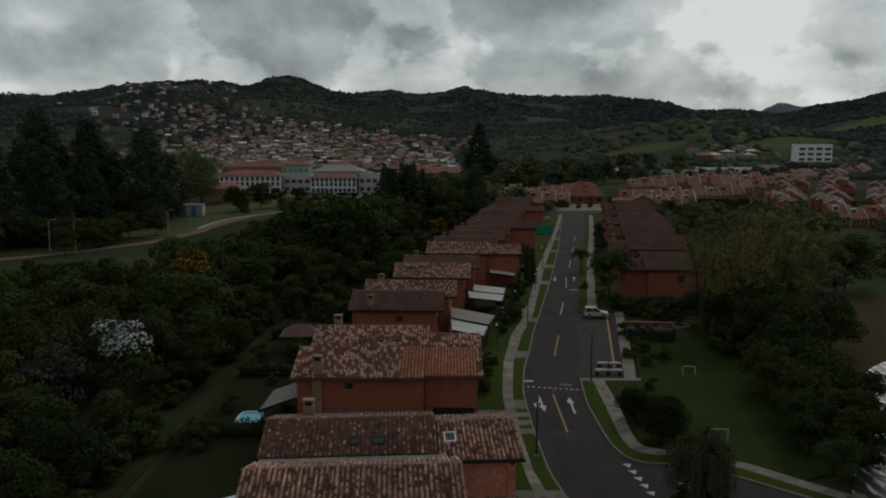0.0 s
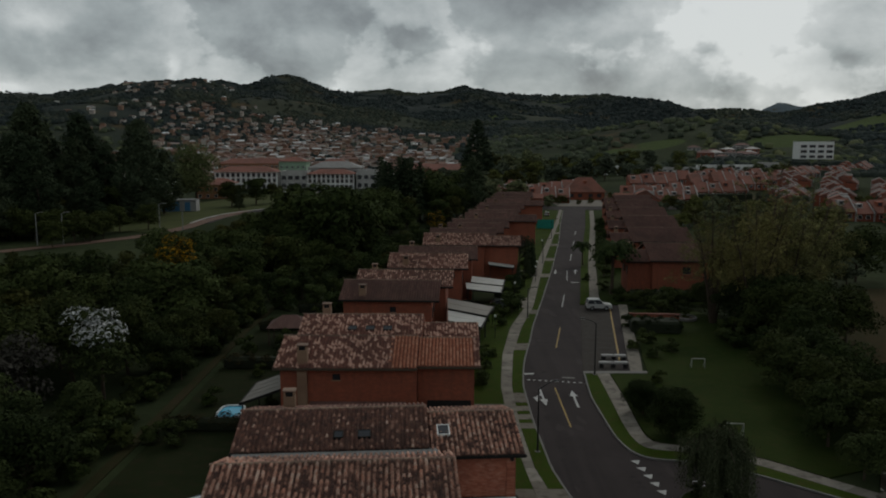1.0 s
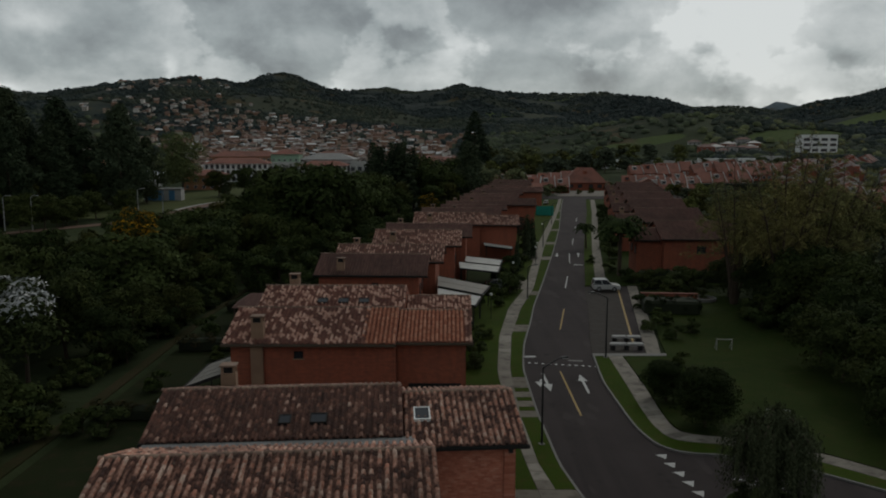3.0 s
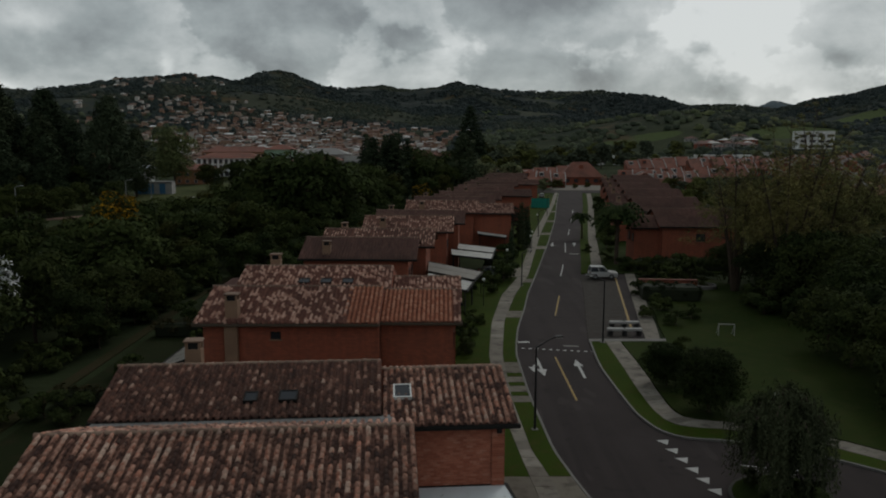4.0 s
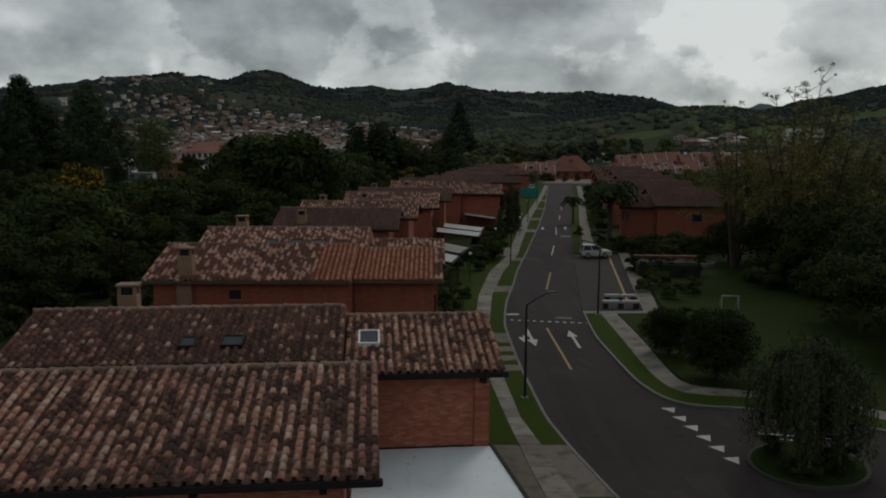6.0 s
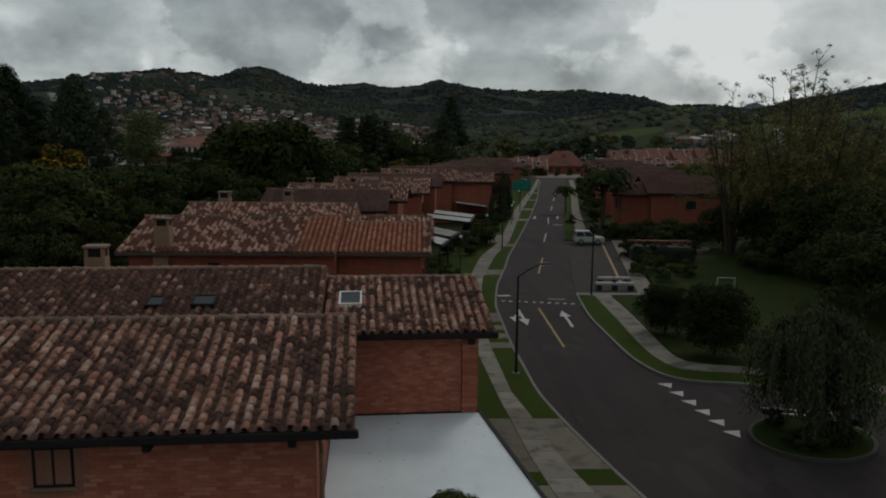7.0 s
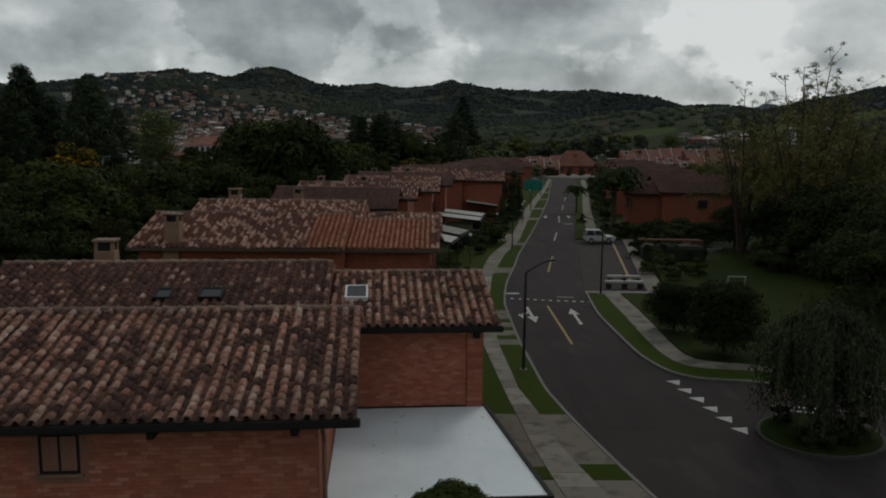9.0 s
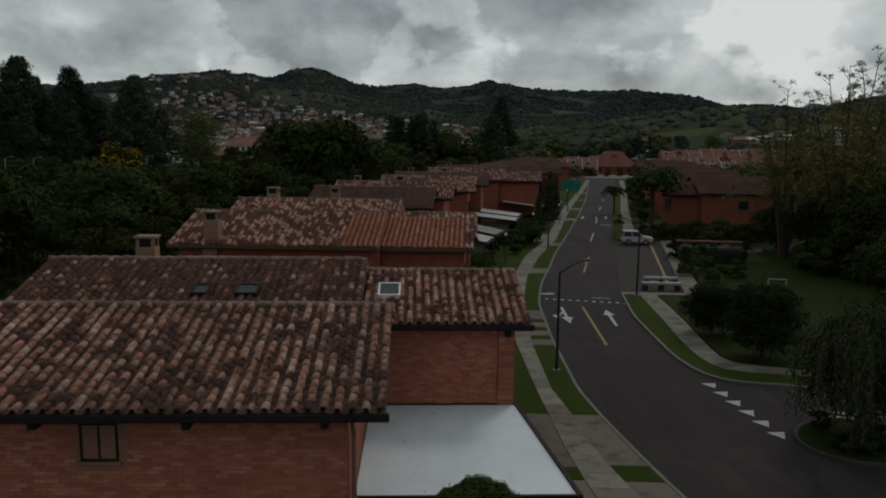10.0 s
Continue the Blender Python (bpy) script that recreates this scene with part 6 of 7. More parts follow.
def in_meadow(x, y):
    return np.any([((x - a) / p) ** 2 + ((y - b - 0.3 * (x - a)) / q) ** 2 < 1 for a, b, p, q in MEADOWS], axis=0)


def woods_here(x, y):
    return waves(x, y, 420, 21) + 0.6 * waves(x, y, 150, 22) > -0.38


def crest_wood(x, y):
    return (np.abs(y - 2240) < 90) & (waves(x, y, 200, 23) > -0.7)


def right_wood(x, y):
    return (x > 0.36 * y) & (waves(x, y, 260, 24) > -0.35) & ~in_meadow(x, y)


tufts("far_woods", scatter(26000, (-1500, 1400, 1050, 2280), 1, woods_here, 2.2, 5.2), M_LEAF_HAZED, "dark woods on the far hillsides")
tufts("crest_woods", scatter(2600, (-1500, 1400, 2100, 2330), 2, crest_wood, 2.6, 6.5), M_LEAF_HAZED, "line of trees along the far crest")
tufts("right_hill_woods", scatter(4800, (200, 1100, 520, 1500), 3, right_wood, 2.4, 5.2), M_LEAF_HAZED, "dark woods on the nearer hill")


def valley_wood(x, y):
    town = (x > -0.33 * y) & (x < 0.05 * y) & (y > 420)
    return ~town & ~in_meadow(x, y) & (waves(x, y, 120, 25) > -0.25) & ~((x > 60) & (y < 560))


tufts("valley_woods", scatter(2600, (-1000, 800, 430, 1150), 4, valley_wood, 2.6, 5.6), M_LEAF_VALE, "clumps of trees across the valley floor")


# the town: close-set small houses up the slope
def town(n, seed, keep, x_range, y_range, big=1.0):
    r = random.Random(seed)
    walls, roofs, panes = Shape(), Shape(), Shape()
    made = 0
    while made < n:
        y = r.uniform(*y_range)
        x = r.uniform(*x_range) * y / y_range[1]
        if not keep(x, y, r):
            continue
        z = float(height(x, y)) - 0.5
        w, d, h = r.uniform(6, 14) * big, r.uniform(6, 11) * big, r.choice((3.5, 5.0, 6.0, 8.0)) * big ** 0.5
        m = Matrix.Translation((x, y, z)) @ Matrix.Rotation(r.choice((0, math.pi / 2)) + r.gauss(0.1, 0.15), 4, "Z")
        walls.box(-w / 2, w / 2, -d / 2, d / 2, 0, h, m)
        e, t = 0.5, h + r.uniform(0.16, 0.26) * d
        roofs.add([(-w / 2 - e, -d / 2 - e, h - 0.1), (w / 2 + e, -d / 2 - e, h - 0.1), (w / 2 + e, 0, t), (-w / 2 - e, 0, t), (w / 2 + e, d / 2 + e, h - 0.1), (-w / 2 - e, d / 2 + e, h - 0.1)],
                  [(0, 1, 2, 3), (3, 2, 4, 5), (0, 3, 5), (1, 4, 2)], m)
        for q in range(int(w / 3.2)):
            u = -w / 2 + 1.6 + 3.2 * q
            for f in range(int(h / 2.8)):
                for side in (-1, 1):
                    panes.box(u - 0.6, u + 0.6, side * d / 2 - 0.06, side * d / 2 + 0.06, 1.0 + 2.7 * f, 2.2 + 2.7 * f, m)
        made += 1
    for name, s, mat, lab, cat in (("town_walls", walls, M_TOWN_WALL, "brick and white walls of the crowded hill town", "town"), ("town_roofs", roofs, M_TOWN_ROOF, "red clay roofs of the crowded hill town", "town"), ("town_windows", panes, M_TOWN_PANE, "dark windows of the hill town", "town")):
        tagged(new(name, s.mesh(name, mat)), lab, cat, kind="stuff")


def in_town(x, y, r):
    a = x / y
    if y < 780:
        return -0.34 < a < 0.02
    dens = math.exp(-((a + 0.17) / 0.17) ** 2)
    return r.random() < dens and not (y > 1150 and a > -0.05)


town(1350, 5, in_town, (-500, 60), (520, 1300), 0.72)


def on_hill(x, y, r):
    a = x / y
    return r.random() < math.exp(-((a + 0.36) / 0.085) ** 2)


town(120, 6, on_hill, (-1000, -380), (1050, 1750), 0.66)


def sparse(x, y, r):
    return -0.62 < x / y < -0.38


town(60, 7, sparse, (-560, -300), (330, 760))


# single buildings that stand out
def block(name, x, y, w, d, h, turn, wall, label, storeys=3, bays=12, roof=None, z=None, win=(1.3, 1.4), flat=False, arcade=False):
    """A storeyed building with its rows of windows towards the viewer and a hipped or flat roof."""
    z = float(height(x, y)) - 0.3 if z is None else z
    o = thing(name, pose(x, y, z, 0, 0, turn), label, "building")
    body = part("wall", Shape().box(-w / 2, w / 2, -d / 2, d / 2, 0, h), wall, o)
    if flat:
        s = Shape()
        for a, b, c, e in ((-w / 2, w / 2, -d / 2, -d / 2 + 0.4), (-w / 2, w / 2, d / 2 - 0.4, d / 2), (-w / 2, -w / 2 + 0.4, -d / 2 + 0.4, d / 2 - 0.4), (w / 2 - 0.4, w / 2, -d / 2 + 0.4, d / 2 - 0.4)):
            s.box(a, b, c, e, h, h + 0.9)
        part("parapet", s, wall, o)
    else:
        e, t, q = 1.0, h + 0.22 * d, min(d / 2, w / 2 - 0.5)
        part("roof", Shape().add([(-w / 2 - e, -d / 2 - e, h), (w / 2 + e, -d / 2 - e, h), (w / 2 + e, d / 2 + e, h), (-w / 2 - e, d / 2 + e, h), (-w / 2 + q, 0, t), (w / 2 - q, 0, t)],
                                 [(0, 1, 5, 4), (1, 2, 5), (2, 3, 4, 5), (3, 0, 4), (3, 2, 1, 0)]), roof or M_TILE_RED, o, "red tiled roof")
    if arcade:          # dark strip paints in the shade of the open ground floor, behind white piers
        part("shop_front", Shape().box(-w / 2 + 0.5, w / 2 - 0.5, -d / 2 - 0.06, -d / 2 + 0.1, 0.2, (h - 0.6) / storeys - 0.2), M_TOWN_PANE, o, "dark strip painted in for the arcade's shade")
        for b in range(bays + 1):
            u = -w / 2 + 0.3 + b * (w - 0.6) / bays
            part("pier", Shape().box(u - 0.25, u + 0.25, -d / 2 - 0.5, -d / 2 - 0.07, 0, (h - 0.6) / storeys), wall, o)
    for f in range(1 if arcade else 0, storeys):
        for b in range(bays):
            u, zz = -w / 2 + (b + 0.5) * w / bays, 0.9 + f * (h - 0.6) / storeys
            fr = part("window", Shape().box(u - win[0] / 2 - 0.1, u + win[0] / 2 + 0.1, -d / 2 - 0.08, -d / 2 + 0.05, zz - 0.1, zz + win[1] + 0.1), M_WHITE if wall is not M_WHITE else M_TOWN_WALL, o)
            part("pane", Shape().box(u - win[0] / 2, u + win[0] / 2, -d / 2 - 0.12, -d / 2 + 0.05, zz, zz + win[1]), M_TOWN_PANE, fr)
    return o


M_RENDER = plain("grey_render", (0.42, 0.41, 0.39), (0.30, 0.29, 0.28), 0.25, 0.9)
M_ORANGE = plain("orange_render", (0.40, 0.19, 0.10), (0.30, 0.14, 0.08), 0.2, 0.9)
M_CREAM = plain("cream_render", (0.46, 0.42, 0.30), (0.36, 0.33, 0.24), 0.2, 0.9)
M_GREENISH = plain("pale_green_render", (0.30, 0.42, 0.30), (0.24, 0.34, 0.25), 0.2, 0.9)
block("market_building", -109, 428, 34, 14, 9.6, 3, M_WHITE, "white building with shop arcade under a red roof", 3, 12, win=(1.5, 2.2), z=1.2, arcade=True)
block("market_building", -83, 433, 15, 14, 9.2, 0, M_RENDER, "grey rendered flat-roofed building with dark openings", 2, 4, win=(2.6, 2.2), z=1.2, flat=True)
block("market_building", -62, 431, 26, 12, 8.4, -2, M_WHITE, "white building with a dark ground-floor arcade under a red roof", 3, 10, win=(1.5, 2.0), z=1.2, arcade=True)
block("market_building", -42, 432, 11, 13, 9.8, -3, M_RENDER, "grey rendered flat-roofed building with dark openings", 2, 3, win=(2.4, 2.4), z=1.2, flat=True)
block("market_hall", -62, 447, 30, 16, 11.5, -2, M_RENDER, "grey building behind the shops with a low roof", 3, 7, win=(2.0, 1.6), z=1.2, roof=M_CANOPY_GREY)
block("school_building", -128, 520, 46, 16, 13, 3, M_ORANGE, "long orange brick building with rows of windows", 4, 16)
block("apartment_building", -98, 505, 18, 14, 15, 0, M_GREENISH, "pale green apartment building", 3, 5)
block("apartment_building", -72, 512, 18, 12, 14, 0, M_CREAM, "cream coloured apartment building", 4, 6)
block("warehouse", -2, 520, 48, 18, 9, -4, M_ORANGE, "low building with a wide pinkish roof", 2, 12)
block("house", -118, 405, 16, 12, 6, 8, M_WHITE, "white house among tall trees", 2, 5)
block("house", -112, 372, 15, 10, 7, 8, M_ORANGE, "brick house with stepped roofs below the trees", 2, 4)
block("house", -150, 396, 18, 10, 7, 0, M_WHITE, "white house with a pale roof among trees", 2, 5, M_CANOPY)
block("apartment_building", -176, 390, 17, 12, 15, 4, M_ORANGE, "orange apartment building behind tall trees", 4, 5)
block("apartment_building", -196, 400, 20, 12, 11, 4, M_ORANGE, "orange apartment building behind tall trees", 3, 6)
block("office_building", 289, 590, 25, 16, 12.5, -8, M_WHITE, "modern white flat-roofed block on the slope", 3, 4, win=(4.3, 1.9), flat=True, z=15)
for x, y, w, h, n in ((160, 560, 20, 6.2, 5), (183, 570, 14, 5.0, 3), (203, 563, 24, 7.0, 6), (232, 576, 20, 5.6, 4), (252, 582, 13, 6.6, 3), (130, 578, 20, 5.6, 4)):
    block("terrace_building", x, y, w, 12, h, -6, M_RENDER if n in (3, 5) else M_WHITE, "long low pale flat-roofed terrace", 2, n, win=(2.4, 1.5), flat=True)
for i in range(26):
    grove.append((rng.choice(G_FAR), rng.uniform(112, 262), rng.uniform(536, 556), rng.uniform(0.6, 1.1), rng.uniform(0, 6)))
for i in range(90):
    q = rng.uniform(228, 318)
    grove.append((rng.choice(G_FAR), rng.uniform(xr(min(q, 300)) + 34, 185), q, rng.uniform(0.45, 0.85), rng.uniform(0, 6)))
for x, y, s in ((46, 322, 0.6), (51, 331, 0.5), (55, 338, 0.45), (83, 338, 0.6), (80, 330, 0.45), (79, 352, 0.5), (44, 312, 0.5), (66, 334, 0.35), (60, 330, 0.3), (72, 327, 0.3)):
    grove.append((rng.choice(G_FAR), x, y, s, x))
join_grove("far_grove", grove, "mixed green trees between the farther houses")
rr = random.Random(4)
for i in range(14):
    x, y = rr.uniform(228, 275), rr.uniform(640, 700)
    block("house", x, y, rr.uniform(8, 13), 9, rr.uniform(4.5, 7), rr.uniform(-20, 10), rr.choice((M_WHITE, M_RENDER, M_BRICK)), "small pale house on the green slope", 2, 3, roof=rr.choice((M_CANOPY_GREY, M_TILE_BROWN, M_TILE_BROWN)))
# hill-top houses
for x, y in ((-705, 2150), (-760, 2120), (-800, 1950), (-640, 1990)):
    block("house", x, y, 24, 12, 8, 5, M_CREAM, "pale house near the crest of the hill", 2, 5)
block("radio_mast", -490, 2205, 2.4, 2.4, 22, 0, M_GALV, "thin mast on the hilltop", 1, 1)


# the estate of red-roofed terraced houses with white party walls
def terrace_house(dormer_mat, label):
    """A narrow house of the estate; without a dormer where no material is given."""
    h = tagged(new("terraced_house"), label, "house", "terraced houses")
    part("wall", Shape().box(-3.1, 2.9, -4.5, 4.5, 0, 3.3), M_BRICK, h)
    part("upper_wall", Shape().box(-3.0, 2.8, 0.2, 4.4, 3.3, 6.0), M_BRICK, h)
    part("party_wall", Shape().add([(2.9, -5.3, 0), (3.2, -5.3, 0), (3.2, 4.9, 0), (2.9, 4.9, 0), (2.9, -5.3, 3.55), (3.2, -5.3, 3.55), (3.2, 1.4, 7.6), (2.9, 1.4, 7.6), (2.9, 4.9, 6.3), (3.2, 4.9, 6.3)],
                                   [(0, 1, 5, 4), (1, 2, 9, 6, 5), (2, 3, 8, 9), (3, 0, 4, 7, 8), (4, 5, 6, 7), (7, 6, 9, 8)]), M_PARTY, h, "white rendered party wall")
    part("roof", Shape().add([(-3.15, -5.2, 3.1), (2.9, -5.2, 3.1), (2.9, 1.4, 7.2), (-3.15, 1.4, 7.2), (2.9, 5.0, 5.6), (-3.15, 5.0, 5.6), (-3.15, -5.2, 2.9), (2.9, -5.2, 2.9), (2.9, 5.0, 5.4), (-3.15, 5.0, 5.4)],
                             [(0, 1, 2, 3), (3, 2, 4, 5), (6, 7, 1, 0), (5, 4, 8, 9), (0, 3, 5, 9, 6), (2, 1, 7, 8, 4)]), M_TILE_RED, h, "red tiled roof")
    if dormer_mat:
        part("dormer", Shape().box(-1.9, 0.1, -2.2, 1.0, 4.2, 6.7), dormer_mat, h, "rendered dormer")
        part("dormer_window", Shape().box(-1.6, -0.2, -2.28, -2.1, 5.3, 6.4), M_TOWN_PANE, h)
    for u, z in ((-1.4, 1.0), (1.2, 1.0)):
        f = part("window", Shape().box(u - 0.75, u + 0.75, -4.6, -4.45, z, z + 1.5), M_WHITE, h)
        part("pane", Shape().box(u - 0.62, u + 0.62, -4.64, -4.5, z + 0.12, z + 1.38), M_TOWN_PANE, f)
    return h


def among_houses(x, y):
    return (waves(x, y, 60, 27) > 0.1) & (x < 0.04 * y) & (x > -0.42 * y)


tufts("town_trees", scatter(1900, (-600, 60, 470, 1500), 6, among_houses, 2.2, 5.2), M_LEAF_HAZED, "trees between the houses of the town")
units = [terrace_house(None, "red-roofed terraced house with rendered party wall"), terrace_house(M_BRICK, "red-roofed terraced house with a brick dormer"), terrace_house(M_RENDER, "red-roofed terraced house with a pale dormer")]
used = set()
rows_ = [(100, 395, 11, -3), (108, 372, 7, -4), (122, 425, 12, -2), (136, 300, 22, 63), (150, 290, 26, 61), (170, 284, 20, 60), (232, 502, 22, 42), (150, 460, 12, 4), (140, 268, 5, -6), (152, 254, 4, -4), (60, 400, 4, 0), (38, 398, 3, 0), (30, 346, 5, -4), (26, 372, 5, -2), (86, 352, 4, -4), (90, 334, 4, -6), (84, 318, 3, 84), (188, 268, 6, 62)]
for x, y, n, turn in rows_:
    d = Vector((math.cos(radians(turn)), math.sin(radians(turn)), 0))
    for i in range(n):
        p = Vector((x, y, 0)) + d * (6.3 * i) + Vector((-d.y, d.x, 0)) * (3.2 * ((i // 3) % 3) - 3.0 + rr.uniform(-0.5, 0.5))
        if rr.random() < 0.10:
            continue
        p.z = float(height(p.x, p.y)) - 0.1
        m = Matrix.Translation(p) @ Matrix.Rotation(radians(turn + rr.gauss(0, 4)), 4, "Z") @ Matrix.Diagonal((1, 1, rr.uniform(0.92, 1.15), 1))
        which = rr.choice((0, 0, 1, 2, 2))
        if which in used:
            copy_thing(units[which], m)
        else:
            place(units[which], m)
            used.add(which)


def end_house():
    """The wide gabled house that closes the street."""
    h = thing("house", pose(69, 366, 0, 0, 0, -4), "wide red-roofed brick house closing the street", "house")
    part("wall", Shape().add([(-9, -6, 0), (9, -6, 0), (9, 6, 0), (-9, 6, 0), (-9, -6, 4), (9, -6, 4), (9, 6, 4), (-9, 6, 4)], [(0, 1, 5, 4), (1, 2, 6, 5), (2, 3, 7, 6), (3, 0, 4, 7), (4, 5, 6, 7)]), M_BRICK, h)
    part("roof", Shape().add([(-10, -7, 3.6), (10, -7, 3.6), (10, 7, 3.6), (-10, 7, 3.6), (-3.5, 0.5, 10.4), (3.5, 0.5, 10.4)], [(0, 1, 5, 4), (1, 2, 5), (2, 3, 4, 5), (3, 0, 4), (3, 2, 1, 0)]), M_TILE_RED, h, "steep red tiled roof")
    part("dormer", Shape().box(-0.8, 0.8, -3.0, 0, 7.6, 9.0), M_BRICK, h, "small brick dormer")
    for u in (-6.5, -2.5, 2.5, 6.5):
        f = part("window", Shape().box(u - 1.0, u + 1.0, -6.1, -5.95, 1.2, 2.8), M_FASCIA, h)
        part("pane", Shape().box(u - 0.85, u + 0.85, -6.14, -6.0, 1.35, 2.65), M_TOWN_PANE, f)


end_house()


def small_house(x, y, w, d, turn, label):
    """A one-storey brick house with a low gabled roof."""
    h = thing("house", pose(x, y, 0, 0, 0, turn), label, "house", "street end houses")
    part("wall", Shape().box(-w / 2, w / 2, -d / 2, d / 2, 0, 3.6), M_BRICK, h)
    e = 0.5
    part("roof", Shape().add([(-w / 2 - e, -d / 2 - e, 3.5), (w / 2 + e, -d / 2 - e, 3.5), (w / 2 + e, 0, 5.2), (-w / 2 - e, 0, 5.2), (w / 2 + e, d / 2 + e, 3.5), (-w / 2 - e, d / 2 + e, 3.5)],
                             [(0, 1, 2, 3), (3, 2, 4, 5), (0, 3, 5), (1, 4, 2), (0, 5, 4, 1)]), M_TILE_NEWPAN, h, "orange-red tiled roof")
    for u in (-w / 4, w / 4):
        f = part("window", Shape().box(u - 0.8, u + 0.8, -d / 2 - 0.08, -d / 2 + 0.05, 1.0, 2.5), M_FASCIA, h)
        part("pane", Shape().box(u - 0.68, u + 0.68, -d / 2 - 0.11, -d / 2, 1.12, 2.38), M_TOWN_PANE, f)


small_house(77, 318, 9, 8, -10, "small brick house with an orange roof near the street's end")
small_house(80, 330, 8, 8, -8, "small brick house with an orange roof near the street's end")
small_house(39, 326, 9, 8, -10, "small brick house with an orange roof near the street's end")
setting("plaza", Shape().slab([(50, 322.1), (88, 322.1), (86, 350), (82, 358), (56, 358), (50, 346)], -0.2, 0.03), M_PAVE, "pale paved forecourt at the street's end", "pavement")

# open ground to the left: brown track, field, car park, and the stream to the right
tr = [(-128, 164), (-113, 180), (-104, 189), (-96, 199), (-84, 219), (-80, 240), (-80, 262), (-76, 300)]
M_TRACK = plain("red_earth", (0.135, 0.075, 0.052), (0.090, 0.055, 0.040), 0.25, 0.95)
tl = smooth_line(tr, 6)
setting("dirt_track", ribbon(offset(tl, 3.2), offset(tl, -1.4), -0.2, 0.06), M_TRACK, "reddish dirt track beside the wood", "track")
M_FIELD = grass("field_grass", (0.052, 0.064, 0.024), (0.070, 0.078, 0.030), (0.060, 0.060, 0.036))
setting("field", Shape().slab([(-120, 232), (-84, 226), (-79, 262), (-70, 300), (-60, 330), (-34, 372), (-30, 405), (-90, 412), (-112, 330)], -0.2, 0.03), M_FIELD, "pale green open field before the town", "field")
setting("car_park", Shape().slab([(-100, 408), (-30, 402), (-28, 416), (-100, 420)], -0.2, 0.06), M_PAVE, "pale car park before the white building", "car park")
loop = smooth_line([(-80, 252), (-80, 272), (-77, 289), (-69, 306), (-61, 325), (-52, 346), (-36, 364)], 6)
setting("park_road", ribbon(offset(loop, 3.0), offset(loop, -3.0), -0.2, 0.05), M_ASPHALT, "grey park road curving across the field", "road")
setting("park_kerb", ribbon(offset(loop, 3.9), offset(loop, 3.0), -0.2, 0.14), M_PARTY, "pale kerb of the park road", "kerb")
setting("meadow", Shape().slab([(20, 430), (75, 425), (120, 560), (40, 620), (15, 520)], -3, 1.4), M_FIELD, "bright green meadow beyond the houses", "meadow")
setting("waste_ground", Shape().slab([(40, 66), (47, 60), (62, 66), (100, 96), (104, 140), (74, 138), (58, 122), (47, 98), (46, 84)], -0.2, 0.05), grass("scrubby_earth", (0.052, 0.032, 0.016), (0.034, 0.028, 0.012), (0.024, 0.030, 0.010)), "bare brown earth with scrub by the stream", "waste ground")
M_WATER = Nodes("stream_water", 0.3, 0.0, 0.4)
flow = M_WATER.n.new("ShaderNodeMapping")          # the streaks run with the stream
flow.inputs["Rotation"].default_value, flow.inputs["Scale"].default_value = (0, 0, radians(35)), (1.5, 0.28, 1)
M_WATER.l.new(M_WATER.world_place(), flow.inputs[0])
foam = M_WATER.step(M_WATER.noise(1.1, 7, 0.6, vec=flow.outputs[0]), 0.535, 0.60)
M_WATER = M_WATER.color(M_WATER.mix(foam, (0.034, 0.027, 0.018), (0.62, 0.62, 0.61))).bump(foam, 0.4, 0.08).m
st = smooth_line([(33, 52), (39, 62), (43, 70), (49, 79), (53, 86), (57, 91), (64, 96), (76, 102)], 6)
setting("stream", ribbon(offset(st, 2.6), offset(st, -2.6), -0.2, 0.09), M_WATER, "shallow stream with white rapids", "stream")
rr = random.Random(12)
M_ROCK = plain("grey_boulder", (0.12, 0.10, 0.08), (0.06, 0.052, 0.042), 0.8, 0.9)
for i in range(44):
    p = rr.choice(st)
    q = 0.3 + 0.75 * rr.random() ** 2
    bm = bmesh.new()
    bmesh.ops.create_icosphere(bm, subdivisions=2, radius=q)
    for v in bm.verts:
        v.co *= 1 + 0.32 * noise.noise(v.co * 1.3 + Vector((i, 0, 0)))
        v.co.z *= 0.6
    me = bpy.data.meshes.new("boulder")
    bm.to_mesh(me)
    bm.free()
    me.materials.append(M_ROCK)
    tagged(place(new("boulder", me), pose(p[0] + rr.uniform(-4, 4), p[1] + rr.uniform(-3, 3), 0.12 * q, 0, 0, rr.uniform(0, 360))), "rounded grey boulder beside the stream", "boulder", "stream boulders")

# ---- street things ----
def street_lamp(x, y, h, turn, label, arm=1.5, rise=0.55):
    o = thing("street_lamp", pose(x, y, 0.1, 0, 0, turn), label, "street lamp", "street lamps")
    part("base_plate", Shape().box(-0.2, 0.2, -0.2, 0.2, -0.05, 0.05, chamfer=0.015), M_KERB, o)
    part("pole", Shape().tube([(0, 0, 0), (0, 0, h * 0.5), (0, 0, h)], [0.09, 0.075, 0.06], 10), M_STEEL, o)
    part("arm", Shape().tube([(0, 0, h - 0.04), (arm * 0.5, 0, h + rise * 0.55), (arm, 0, h + rise)], [0.055, 0.045, 0.04], 8), M_STEEL, o)
    hd = part("lamp_head", Shape().box(arm - 0.05, arm + 0.5, -0.12, 0.12, h + rise - 0.07, h + rise + 0.05, chamfer=0.04), M_STEEL, o)
    part("lens", Shape().box(arm + 0.05, arm + 0.44, -0.08, 0.08, h + rise - 0.095, h + rise - 0.06), M_WHITE, hd)
    return o


